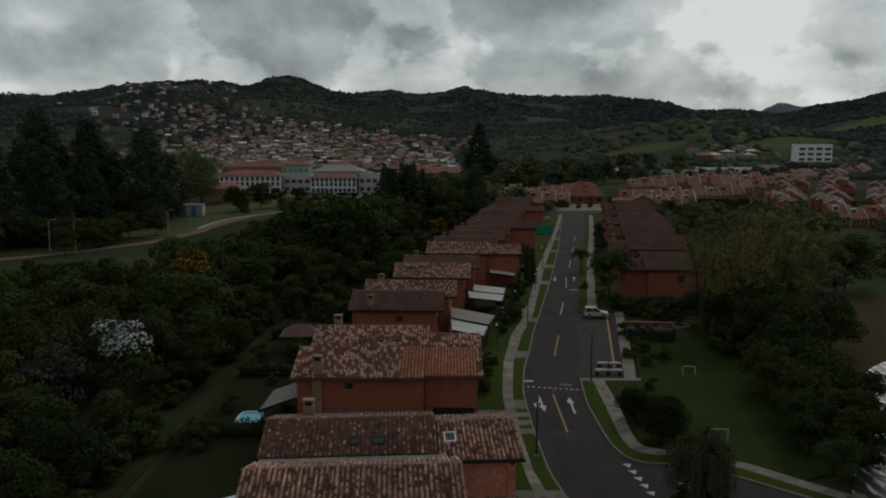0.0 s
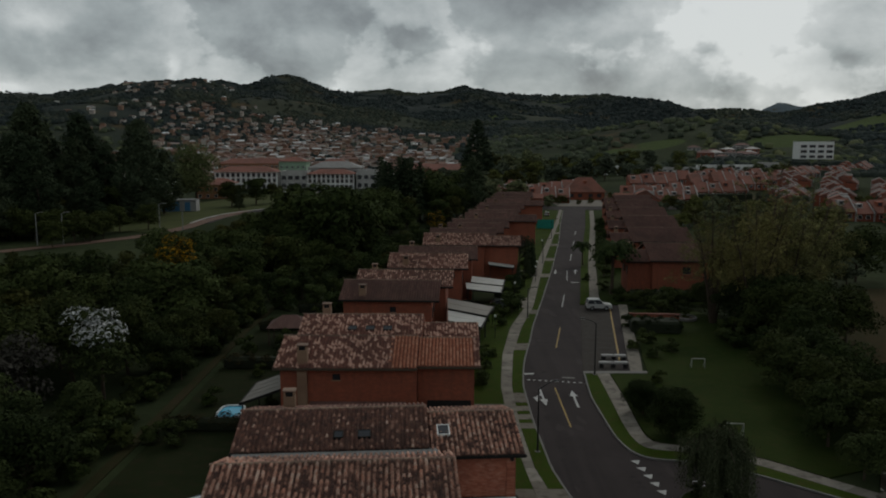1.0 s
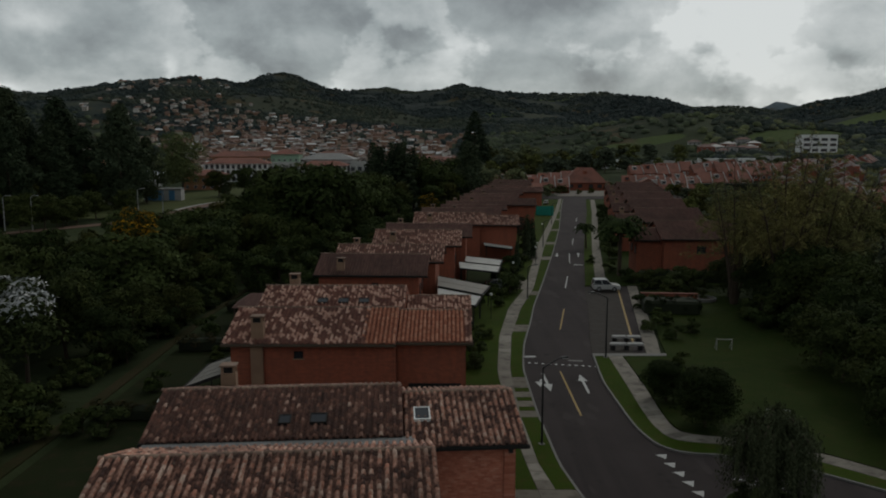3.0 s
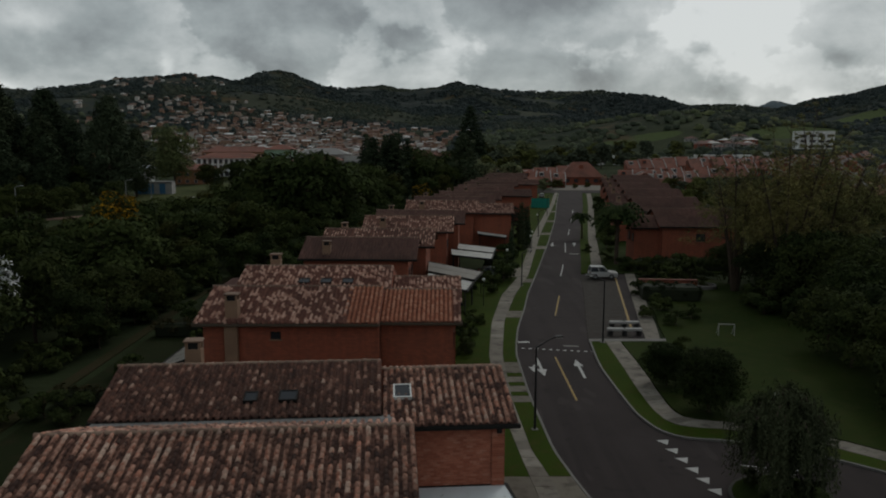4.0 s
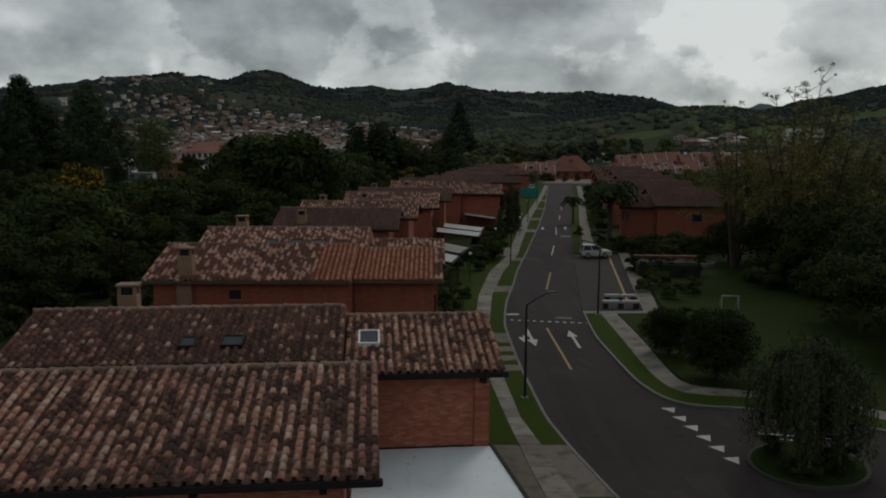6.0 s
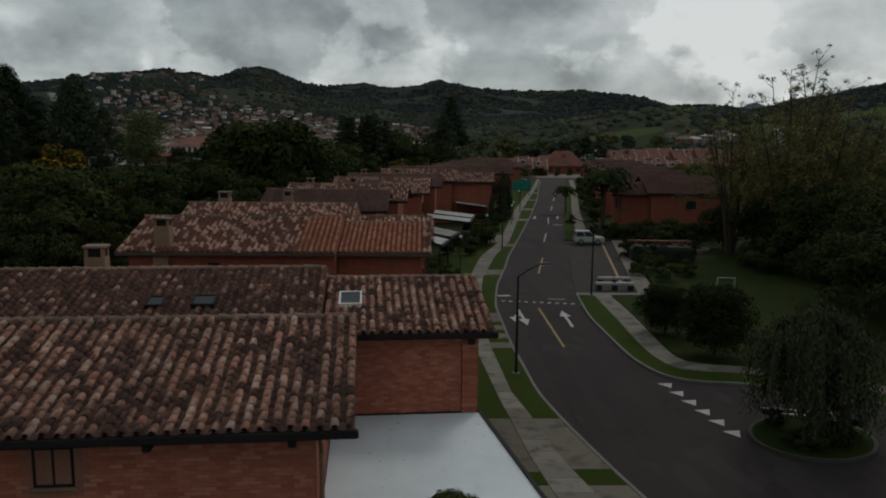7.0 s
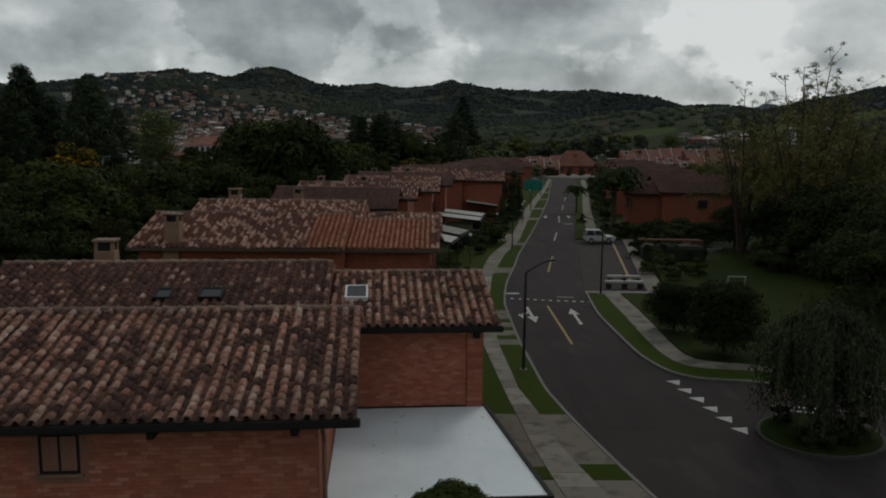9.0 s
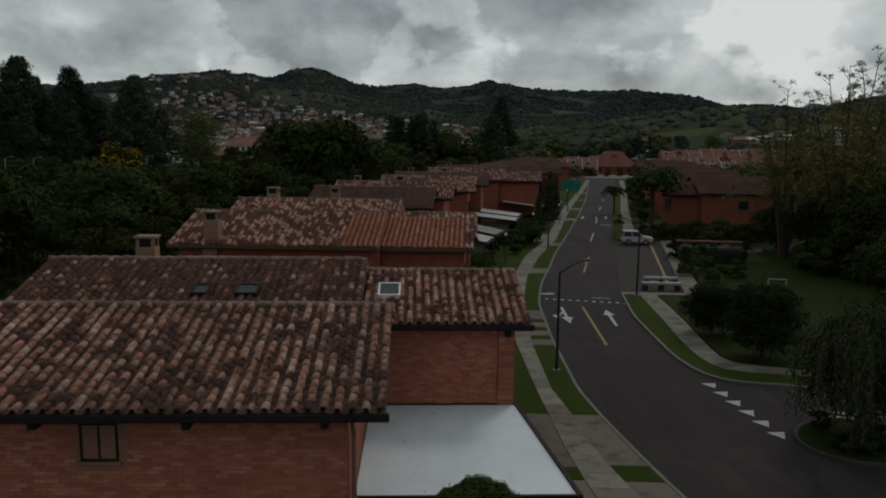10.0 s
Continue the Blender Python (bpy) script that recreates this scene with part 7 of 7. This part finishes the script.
street_lamp(8.6, 65.4, 5.55, 15, "tall black street lamp with an angled arm on the verge", 1.35, 0.62)
street_lamp(17.85, 87.0, 6.0, 165, "tall black street lamp at the corner of the parking bay", 1.3, 0.5)
street_lamp(13.4, 115.3, 4.4, 0, "black street lamp on the grass verge", 0.9, 0.3)
street_lamp(22.6, 167, 5.2, 0, "black street lamp on the far verge", 1.2, 0.4)
street_lamp(31.0, 212, 5.2, 0, "black street lamp on the far verge", 1.2, 0.4)


def garden_light(x, y, h):
    o = thing("garden_lamp", pose(x, y, 0.1), "slim black garden lamp with a small white globe", "garden lamp", "garden lamps")
    part("pole", Shape().tube([(0, 0, -0.1), (0, 0, h)], [0.05, 0.035], 8), M_STEEL, o)
    part("globe", Shape().lathe([(0.02, h), (0.13, h + 0.05), (0.17, h + 0.17), (0.12, h + 0.29), (0.02, h + 0.33)], 10), M_WHITE, o, "white globe")


for x, y in ((7.6, 103.2), (19.2, 150.5), (18.2, 144.5), (12.6, 127.5), (24.5, 183)):
    garden_light(x, y, 2.9)


def tall_mast(x, y, h):
    o = thing("street_lamp", pose(x, y, 0), "pale concrete street lamp beside a track", "street lamp", "track lamps")
    part("pole", Shape().tube([(0, 0, -0.2), (0, 0, h * 0.96), (0.5, 0, h), (1.6, 0, h + 0.15)], [0.16, 0.10, 0.07, 0.06], 8), M_GALV, o)
    part("lamp_head", Shape().box(1.4, 2.1, -0.15, 0.15, h + 0.05, h + 0.2, chamfer=0.03), M_GALV, o)


for x, y in ((-98.7, 198.4), (-105.3, 198.0), (-84.5, 228), (-79, 232), (-70, 336)):
    tall_mast(x, y, 8.5)


# vehicles
def car_paint(name, c):
    k = Nodes(name, 0.28, 0.1, 0.5)
    return k.color(k.mix(k.noise(0.8, 3), c, tuple(0.85 * v for v in c))).m


M_SILVER = car_paint("silver_car_paint", (0.42, 0.42, 0.41))
M_CARWHITE = car_paint("white_car_paint", (0.70, 0.70, 0.69))
M_CARGREY = car_paint("grey_car_paint", (0.14, 0.145, 0.15))
M_RUBBER = plain("tyre_rubber", (0.016, 0.016, 0.016), (0.025, 0.025, 0.025), 3, 0.9)
M_LAMP_RED = plain("red_lamp_glass", (0.25, 0.02, 0.015), (0.18, 0.015, 0.012), 3, 0.2)


def car(m, profile, roof, width, paint, label, wheel=0.36, axles=(0.9, 3.4), name="car"):
    """profile: (x, z) of the lower body from tail to nose; roof: (x, z) of the cabin's four corners, from the rear foot."""
    o = thing(name, m, label, "car")
    w = width / 2

    def hull(pts, half, top_half):
        zs = [p[1] for p in pts]
        lo, hi = min(zs), max(zs)
        n = len(pts)
        vs = []
        for sg in (-1, 1):
            for x, z in pts:
                k = half + (top_half - half) * (z - lo) / (hi - lo)
                vs.append((x, sg * k, z))
        fs = [tuple(range(n)), tuple(range(2 * n - 1, n - 1, -1))] + [(i, n + i, n + (i + 1) % n, (i + 1) % n) for i in range(n)]
        bm = bmesh.new()
        bv = [bm.verts.new(v) for v in vs]
        for f in fs:
            bm.faces.new([bv[i] for i in f])
        bmesh.ops.recalc_face_normals(bm, faces=bm.faces)
        bmesh.ops.bevel(bm, geom=bm.edges[:], offset=0.06, segments=2, affect="EDGES", profile=0.6)
        me = bpy.data.meshes.new("hull")
        bm.to_mesh(me)
        bm.free()
        return me

    body = hull(profile, w, w * 0.97)
    body.materials.append(paint)
    b = part("body", body, None, o)
    cabin = hull(roof, w * 0.95, w * 0.76)
    cabin.materials.append(M_GLASS)
    c = part("window_band", cabin, None, o, "dark car windows")
    (x0, z0), (x1, z1), (x2, z2), (x3, z3) = roof
    part("roof", Shape().box(x1 - 0.08, x2 + 0.08, -w * 0.8, w * 0.8, z1 - 0.06, z1 + 0.05, chamfer=0.05), paint, o)
    for t in (0.0, 0.5, 1.0):
        xa, xb = x0 + (x3 - x0) * t, x1 + (x2 - x1) * t
        for sg in (-1, 1):
            part("pillar", Shape().tube([(xa, sg * w * 0.95, z0 + 0.03), (xb, sg * w * 0.78, z1 - 0.03)], [0.055, 0.045], 6), paint, o)
    for x in axles:
        for sg in (-1, 1):
            y = sg * (w - 0.1)
            wh = part("wheel", Shape().tube([(x, y - 0.11, wheel), (x, y + 0.11, wheel)], [wheel, wheel], 18), M_RUBBER, o)
            part("rim", Shape().tube([(x, y + sg * 0.09, wheel), (x, y + sg * 0.125, wheel)], [wheel * 0.6, wheel * 0.55], 14), M_GALV, wh)
    nose, tail = max(p[0] for p in profile), min(p[0] for p in profile)
    for sg in (-1, 1):
        part("headlight", Shape().box(nose - 0.1, nose + 0.02, sg * w * 0.7 - 0.16, sg * w * 0.7 + 0.16, 0.68, 0.86, chamfer=0.03), M_WHITE, o)
        part("tail_light", Shape().box(tail - 0.02, tail + 0.08, sg * w * 0.82 - 0.1, sg * w * 0.82 + 0.1, 0.75, 1.1, chamfer=0.03), M_LAMP_RED, o)
    part("bumper", Shape().box(nose - 0.05, nose + 0.08, -w * 0.9, w * 0.9, 0.36, 0.56, chamfer=0.04), M_FASCIA, o)
    part("bumper", Shape().box(tail - 0.08, tail + 0.05, -w * 0.9, w * 0.9, 0.36, 0.56, chamfer=0.04), M_FASCIA, o)
    return o


SUV_P = [(0, 0.38), (4.35, 0.38), (4.4, 0.62), (4.3, 0.96), (3.05, 1.08), (0.02, 1.08), (-0.04, 0.7)]
SUV_R = [(0.05, 1.05), (0.28, 1.72), (2.2, 1.72), (2.98, 1.05)]
HATCH_P = [(0, 0.32), (3.8, 0.32), (3.86, 0.55), (3.7, 0.78), (2.95, 0.9), (0.05, 0.92), (-0.03, 0.6)]
HATCH_R = [(0.15, 0.9), (0.7, 1.42), (1.95, 1.42), (2.85, 0.88)]
car(pose(23.45, 121.2, 0.03, 0, 0, -2) @ Matrix.Diagonal((0.88, 1, 1, 1)), SUV_P, SUV_R, 1.8, M_SILVER, "silver four-wheel-drive parked in the bay", 0.38)
for x0, x1, y, h in ((18.9, 22.4, 90.0, 0.72), (19.9, 23.0, 93.4, 0.6)):
    o = thing("barrier", pose((x0 + x1) / 2, y, 0.02, 0, 0, -2), "low white slab barrier on dark feet across parking", "barrier", "barriers")
    w = (x1 - x0) / 2
    for k in range(2):
        part("block", Shape().box(-w + k * w + 0.05, k * w - 0.05, -0.26, 0.26, h - 0.26, h, chamfer=0.05), M_PARTY, o)
    for u in (-w * 0.8, 0, w * 0.8):
        part("foot", Shape().box(u - 0.22, u + 0.22, -0.22, 0.22, -0.02, h - 0.26), M_STEEL, o)
car(pose(72.0, 305, 0.03, 0, 0, 8), HATCH_P, HATCH_R, 1.7, M_CARWHITE, "white car parked on the far cross street", 0.31, (0.7, 3.1))
car(pose(62.5, 268, 0.03, 0, 0, 4), HATCH_P, HATCH_R, 1.7, M_CARWHITE, "white car parked near the street's end", 0.31, (0.7, 3.1))
car(pose(8.2, 121.5, 0.15, 0, 0, 5), HATCH_P, HATCH_R, 1.7, M_CARGREY, "grey car under a white carport", 0.31, (0.7, 3.1))
car(pose(38.5, 276, 0.1, 0, 0, 80), HATCH_P, HATCH_R, 1.7, M_SILVER, "silver car parked on a far driveway", 0.31, (0.7, 3.1))
for i, x in enumerate((-92, -86, -74, -66, -60, -52, -46, -41)):
    car(pose(x, 411 + (i % 3), 0.1, 0, 0, 80 + 7 * (i % 3)), HATCH_P, HATCH_R, 1.7, (M_SILVER, M_CARWHITE, M_CARGREY)[i % 3], "car parked before the white building", 0.31, (0.7, 3.1))


# the park's things
def goal(x, y, w, h, turn):
    o = thing("goal_frame", pose(x, y, 0.08, 0, 0, turn), "small dull white football goal on the lawn", "goal", "goals")
    for sg in (-1, 1):
        part("post", Shape().tube([(sg * w / 2, 0, -0.05), (sg * w / 2, 0, h)], [0.045, 0.045], 8), M_SHEET_OLD, o)
        part("back_stay", Shape().tube([(sg * w / 2, 0, h - 0.03), (sg * w / 2, 0.8, 0)], [0.03, 0.03], 6), M_SHEET_OLD, o)
    part("crossbar", Shape().tube([(-w / 2 - 0.045, 0, h), (w / 2 + 0.045, 0, h)], [0.045, 0.045], 8), M_SHEET_OLD, o)


goal(30.5, 89.5, 1.5, 1.15, -6)
goal(26.6, 68.6, 1.6, 1.3, -6)
o = thing("garden_wall", pose(31.0, 109.8, 0, 0, 0, -6), "low brick wall with a red coping behind a hedge", "wall")
part("brickwork", Shape().box(-3.5, 3.5, -0.12, 0.12, -0.1, 1.85), M_BRICK, o)
part("coping", Shape().box(-3.6, 3.6, -0.25, 0.25, 1.85, 2.0, chamfer=0.03), M_TILE_RED, o, "red tile coping")
K_SHRUB[1].plant(29.0, 108.9, 0.85, 1.0, label="dark green shrub growing over a low wall")
K_SHRUB[0].plant(27.2, 109.2, 0.8, 2.0, label="dark green shrub growing over a low wall")
o = thing("stone_planter", pose(37.0, 114.2, 0.05), "pale stone planting bed with a shrub", "planter")
part("ring", Shape().lathe([(1.7, -0.1), (1.7, 0.45), (1.45, 0.5), (1.4, 0.2)], 16), M_KERB, o)
part("soil", Shape().lathe([(1.39, 0.0), (1.39, 0.24)], 16), M_SOIL, o)
K_SHRUB[0].plant(37.0, 114.2, 0.5, 1.0, 0.25, label="small shrub in a stone planting bed")

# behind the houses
# grass colour darkened to paint in the shade behind the houses
M_SHADE = grass("shaded_grass", (0.010, 0.014, 0.005), (0.016, 0.020, 0.008), (0.024, 0.019, 0.010))


def pool(x, y, turn):
    k = Nodes("pool_water", 0.05, 0.0, 0.5)
    water = k.color(k.mix(k.noise(2.0, 3), (0.03, 0.26, 0.42), (0.05, 0.36, 0.52))).m
    blue = plain("blue_vinyl", (0.05, 0.20, 0.38), (0.04, 0.15, 0.30), 1.0, 0.4)
    o = thing("paddling_pool", pose(x, y, 0, 0, 0, turn), "blue inflatable pool with a white rim on the grass", "pool")
    for i, z in enumerate((0.15, 0.42)):
        pts = [(1.15 * math.copysign(abs(math.cos(a)) ** 0.5, math.cos(a)), 1.7 * math.copysign(abs(math.sin(a)) ** 0.5, math.sin(a)), z) for a in np.linspace(0, 2 * math.pi, 37)]
        part("ring", Shape().tube(pts, [0.15 if i == 0 else 0.10] * 37, 8, False), blue if i == 0 else M_WHITE, o, "" if i == 0 else "white inflated rim")
    part("water", Shape().slab([(1.12 * math.copysign(abs(math.cos(a)) ** 0.5, math.cos(a)), 1.66 * math.copysign(abs(math.sin(a)) ** 0.5, math.sin(a))) for a in np.linspace(0, 2 * math.pi, 36, endpoint=False)], 0.0, 0.36), water, o)


pool(-20.1, 74.2, 0)
for x, y, w in ((-19.8, 101.5, 5.5),):
    o = thing("garden_pavilion", pose(x, y, 0, 0, 0, 3), "open garden pavilion with a brown hipped roof", "pavilion", "pavilions")
    part("roof", Shape().add([(-w / 2, -2.2, 2.4), (w / 2, -2.2, 2.4), (w / 2, 2.2, 2.4), (-w / 2, 2.2, 2.4), (-w / 6, 0, 3.7), (w / 6, 0, 3.7)], [(0, 1, 5, 4), (1, 2, 5), (2, 3, 4, 5), (3, 0, 4), (3, 2, 1, 0)]), M_TILE_BROWN, o)
    for a in (-1, 1):
        for b in (-1, 1):
            part("post", Shape().box(a * (w / 2 - 0.3) - 0.08, a * (w / 2 - 0.3) + 0.08, b * 1.9 - 0.08, b * 1.9 + 0.08, -0.1, 2.42), M_TRUNK, o)
M_PATH = grass("worn_path", (0.034, 0.026, 0.014), (0.025, 0.024, 0.010), (0.022, 0.026, 0.010))
setting("garden_path", ribbon([(-27.2, 52), (-27.3, 70), (-27.5, 90), (-27.6, 107), (-27.0, 124)], [(-26.4, 52), (-26.2, 70), (-26.5, 90), (-26.8, 107), (-26.2, 124)], -0.2, 0.05), M_PATH, "worn earth path behind the gardens", "path")
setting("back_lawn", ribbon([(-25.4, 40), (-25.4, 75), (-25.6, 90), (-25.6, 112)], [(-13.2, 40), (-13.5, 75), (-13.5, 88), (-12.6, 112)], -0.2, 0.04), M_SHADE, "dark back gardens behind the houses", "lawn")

# green netting round a building plot down the street
M_NET = plain("green_netting", (0.02, 0.26, 0.20), (0.015, 0.19, 0.15), 1.2, 0.8)
o = thing("netting_screen", pose(32.6, 236.5, 0, 0, 0, -10), "bright green netting screen round a plot", "screen")
for u in (-2.6, 0, 2.6):
    part("post", Shape().tube([(u, 0, -0.1), (u, 0, 3.0)], [0.06, 0.06], 6), M_GALV, o)
net = Shape()
for i in range(14):
    a, b = -2.6 + 5.2 * i / 14, -2.6 + 5.2 * (i + 1) / 14
    net.add([(a, -0.09 - 0.06 * (i % 2), 0.1), (b, -0.09 - 0.06 * ((i + 1) % 2), 0.1), (b, -0.09 - 0.06 * ((i + 1) % 2), 2.9), (a, -0.09 - 0.06 * (i % 2), 2.9), (a, -0.07 - 0.06 * (i % 2), 0.1), (b, -0.07 - 0.06 * ((i + 1) % 2), 0.1), (b, -0.07 - 0.06 * ((i + 1) % 2), 2.9), (a, -0.07 - 0.06 * (i % 2), 2.9)],
            [(0, 1, 2, 3), (7, 6, 5, 4), (3, 2, 6, 7), (4, 5, 1, 0)])
part("netting", net, M_NET, o)
M_BLUE = plain("blue_panel", (0.06, 0.20, 0.36), (0.05, 0.15, 0.27), 0.5, 0.6)
o = thing("kiosk", pose(-103, 299, 0, 0, 0, 4), "blue and white panelled kiosk at the field's edge", "kiosk")
part("wall", Shape().box(-6.8, 6.8, -2.5, 2.5, 0, 4.2), M_RENDER, o)
for u in (-6.3, -4.0, -1.7, 2.4):
    part("panel", Shape().box(u, u + 2.1, -2.62, -2.48, 0.2, 3.9), M_BLUE, o, "blue panel")
part("roof", Shape().box(-6.9, 6.9, -2.9, 2.9, 4.4, 4.65, chamfer=0.05), M_CANOPY_GREY, o)


# ---- brickwork of the house below the flight path, brick by brick ----
M_MORTAR = plain("brick_mortar", (0.31, 0.145, 0.100), (0.25, 0.115, 0.080), 0.8, 0.95)
k_ = Nodes("single_brick", 0.9, 0.0, 0.2)
at_ = k_.world_place()
tone = k_.ramp(k_.chance(), [(0.0, (0.33, 0.106, 0.064)), (0.5, (0.41, 0.140, 0.086)), (0.85, (0.46, 0.168, 0.106)), (1.0, (0.49, 0.215, 0.15))])
tone = k_.mix(k_.step(k_.noise(0.5, 5, vec=at_), 0.4, 0.7), tone, k_.mix(0.35, tone, (0.12, 0.05, 0.035)))
tone = k_.mix(k_.step(k_.noise(14, 4, vec=at_), 0.5, 0.8), tone, k_.mix(0.4, tone, (0.10, 0.05, 0.035)))
M_BRICK_EACH = k_.color(tone).bump(k_.noise(25, 3, vec=at_), 0.4, 0.006).m


def brick_shape(w, h=0.090, d=0.05):
    return Shape().box(0, w, -d, 0, 0, h, chamfer=0.006)


def brick_face(parent, u0, u1, v, z0, z1, near, pieces=300, seed=1, gap=None):
    """Courses of bricks proud of a mortar bed on a wall that faces -v; gap = (u0, u1, z0, z1) stays open."""
    bed = part("mortar_bed", Shape().box(u0, u1, v - 0.044, v + 0.02, z0, z1), M_MORTAR, parent, "brownish recessed mortar")
    r, spots, w = random.Random(seed), [], 0.30
    for j in range(int((z1 - z0) / 0.105)):
        u = u0 - (0.5 * w if j % 2 else 0.0)
        while u < u1 - 0.02:
            a, b = max(u, u0), min(u + w - 0.013, u1)
            z = z0 + 0.105 * j
            if b - a > 0.05 and not (gap and a < gap[1] and b > gap[0] and z + 0.09 > gap[2] and z < gap[3]):
                spots.append((a, b - a, v - 0.004 + r.uniform(-0.006, 0.006), z + r.uniform(-0.003, 0.003)))
            u += w
    spots.sort(key=lambda q: (q[0] - near[0]) ** 2 + (q[3] - near[1]) ** 2)
    shared = {}
    rest = Shape()
    for i, (a, lw, y, z) in enumerate(spots):
        if i < pieces:
            key = round(lw, 2)
            if key not in shared:
                shared[key] = brick_shape(key).mesh("brick", M_BRICK_EACH)
            part("brick", shared[key], None, bed).matrix_local = Matrix.Translation((a, y, z))
        else:
            rest.box(a, a + lw, y - 0.05, y, z, z + 0.09)
    if rest.v:
        tagged(part("brickwork", rest, M_BRICK_EACH, bed), kind="stuff")


brick_face(home, 0.10, 4.98, B_F[0] + 0.45, 3.2, 6.0, (4.5, 5.0), 300, 3)
brick_face(home, -12.3, 0.36, A_F[0] + 0.8, 3.9, 6.18, (0.3, 5.8), 300, 5, gap=(-6.16, -5.04, 4.72, 5.88))
pier = part("pilaster", Shape().box(5.0, 5.56, B_F[0] + 0.38, B_F[0] + 0.62, 0.0, 5.95), M_MORTAR, home, "brick corner pilaster")
long_, short_ = brick_shape(0.56, 0.092, 0.06).mesh("brick", M_BRICK_EACH), brick_shape(0.274, 0.092, 0.06).mesh("brick", M_BRICK_EACH)
for j in range(32):
    z = 2.55 + 0.105 * j
    if j % 2:
        part("brick", long_, None, pier).matrix_local = Matrix.Translation((5.02, B_F[0] + 0.385, z))
    else:
        part("brick", short_, None, pier).matrix_local = Matrix.Translation((4.99, B_F[0] + 0.39, z))
        part("brick", short_, None, pier).matrix_local = Matrix.Translation((5.28, B_F[0] + 0.39, z))

# ---- pavement slabs, laid singly ----
def pavement(name, left, right, n, z, label, pieces=True):
    """A footpath of n slabs between two lines, with open joints; the bed lies 3 cm lower."""
    L, R = resample(left, n + 1), resample(right, n + 1)
    o = setting(name, ribbon(L, R, -0.3, z - 0.03), M_KERB, label, "pavement")
    for i in range(n):
        a, b, c, d = (Vector(p) for p in (L[i], R[i], R[i + 1], L[i + 1]))
        g = 0.012 / max(0.2, (d - a).length)
        s = Shape().slab([tuple(a.lerp(d, g)), tuple(b.lerp(c, g)), tuple(c.lerp(b, g)), tuple(d.lerp(a, g))], z - 0.06, z)
        part("slab", s, M_PAVE, o)
    return o


wy = span(42, 135, 1)
pavement("pavement", [(wl_(y), y) for y in wy], [(wr_(y), y) for y in wy], 74, 0.13, "pale concrete pavement of square slabs along the houses")
wy = span(135, 304, 3)
setting("pavement", ribbon([(wl_(y), y) for y in wy], [(wr_(y), y) for y in wy], -0.3, 0.13), M_PAVE, "pale concrete pavement along the far houses", "pavement")
pavement("footpath", WALK2_IN, WALK2_OUT, 58, 0.12, "pale concrete footpath curving round the park corner")
ry = span(125, 300, 4)
setting("pavement", ribbon([(xr(y) + 1.6, y) for y in ry], [(xr(y) + 3.2, y) for y in ry], -0.3, 0.13), M_PAVE, "pale concrete pavement across the street", "pavement")
setting("verge", ribbon([(xr(y) + 0.02, y) for y in ry], [(xr(y) + 1.597, y) for y in ry], -0.3, 0.11), M_VERGE, "grass verge across the street", "grass verge")
setting("front_lawn", ribbon([(xr(y) + 3.203, y) for y in ry], [(xr(y) + 24, y) for y in ry], -0.3, 0.08), M_LAWN, "dark front lawns across the street", "lawn")
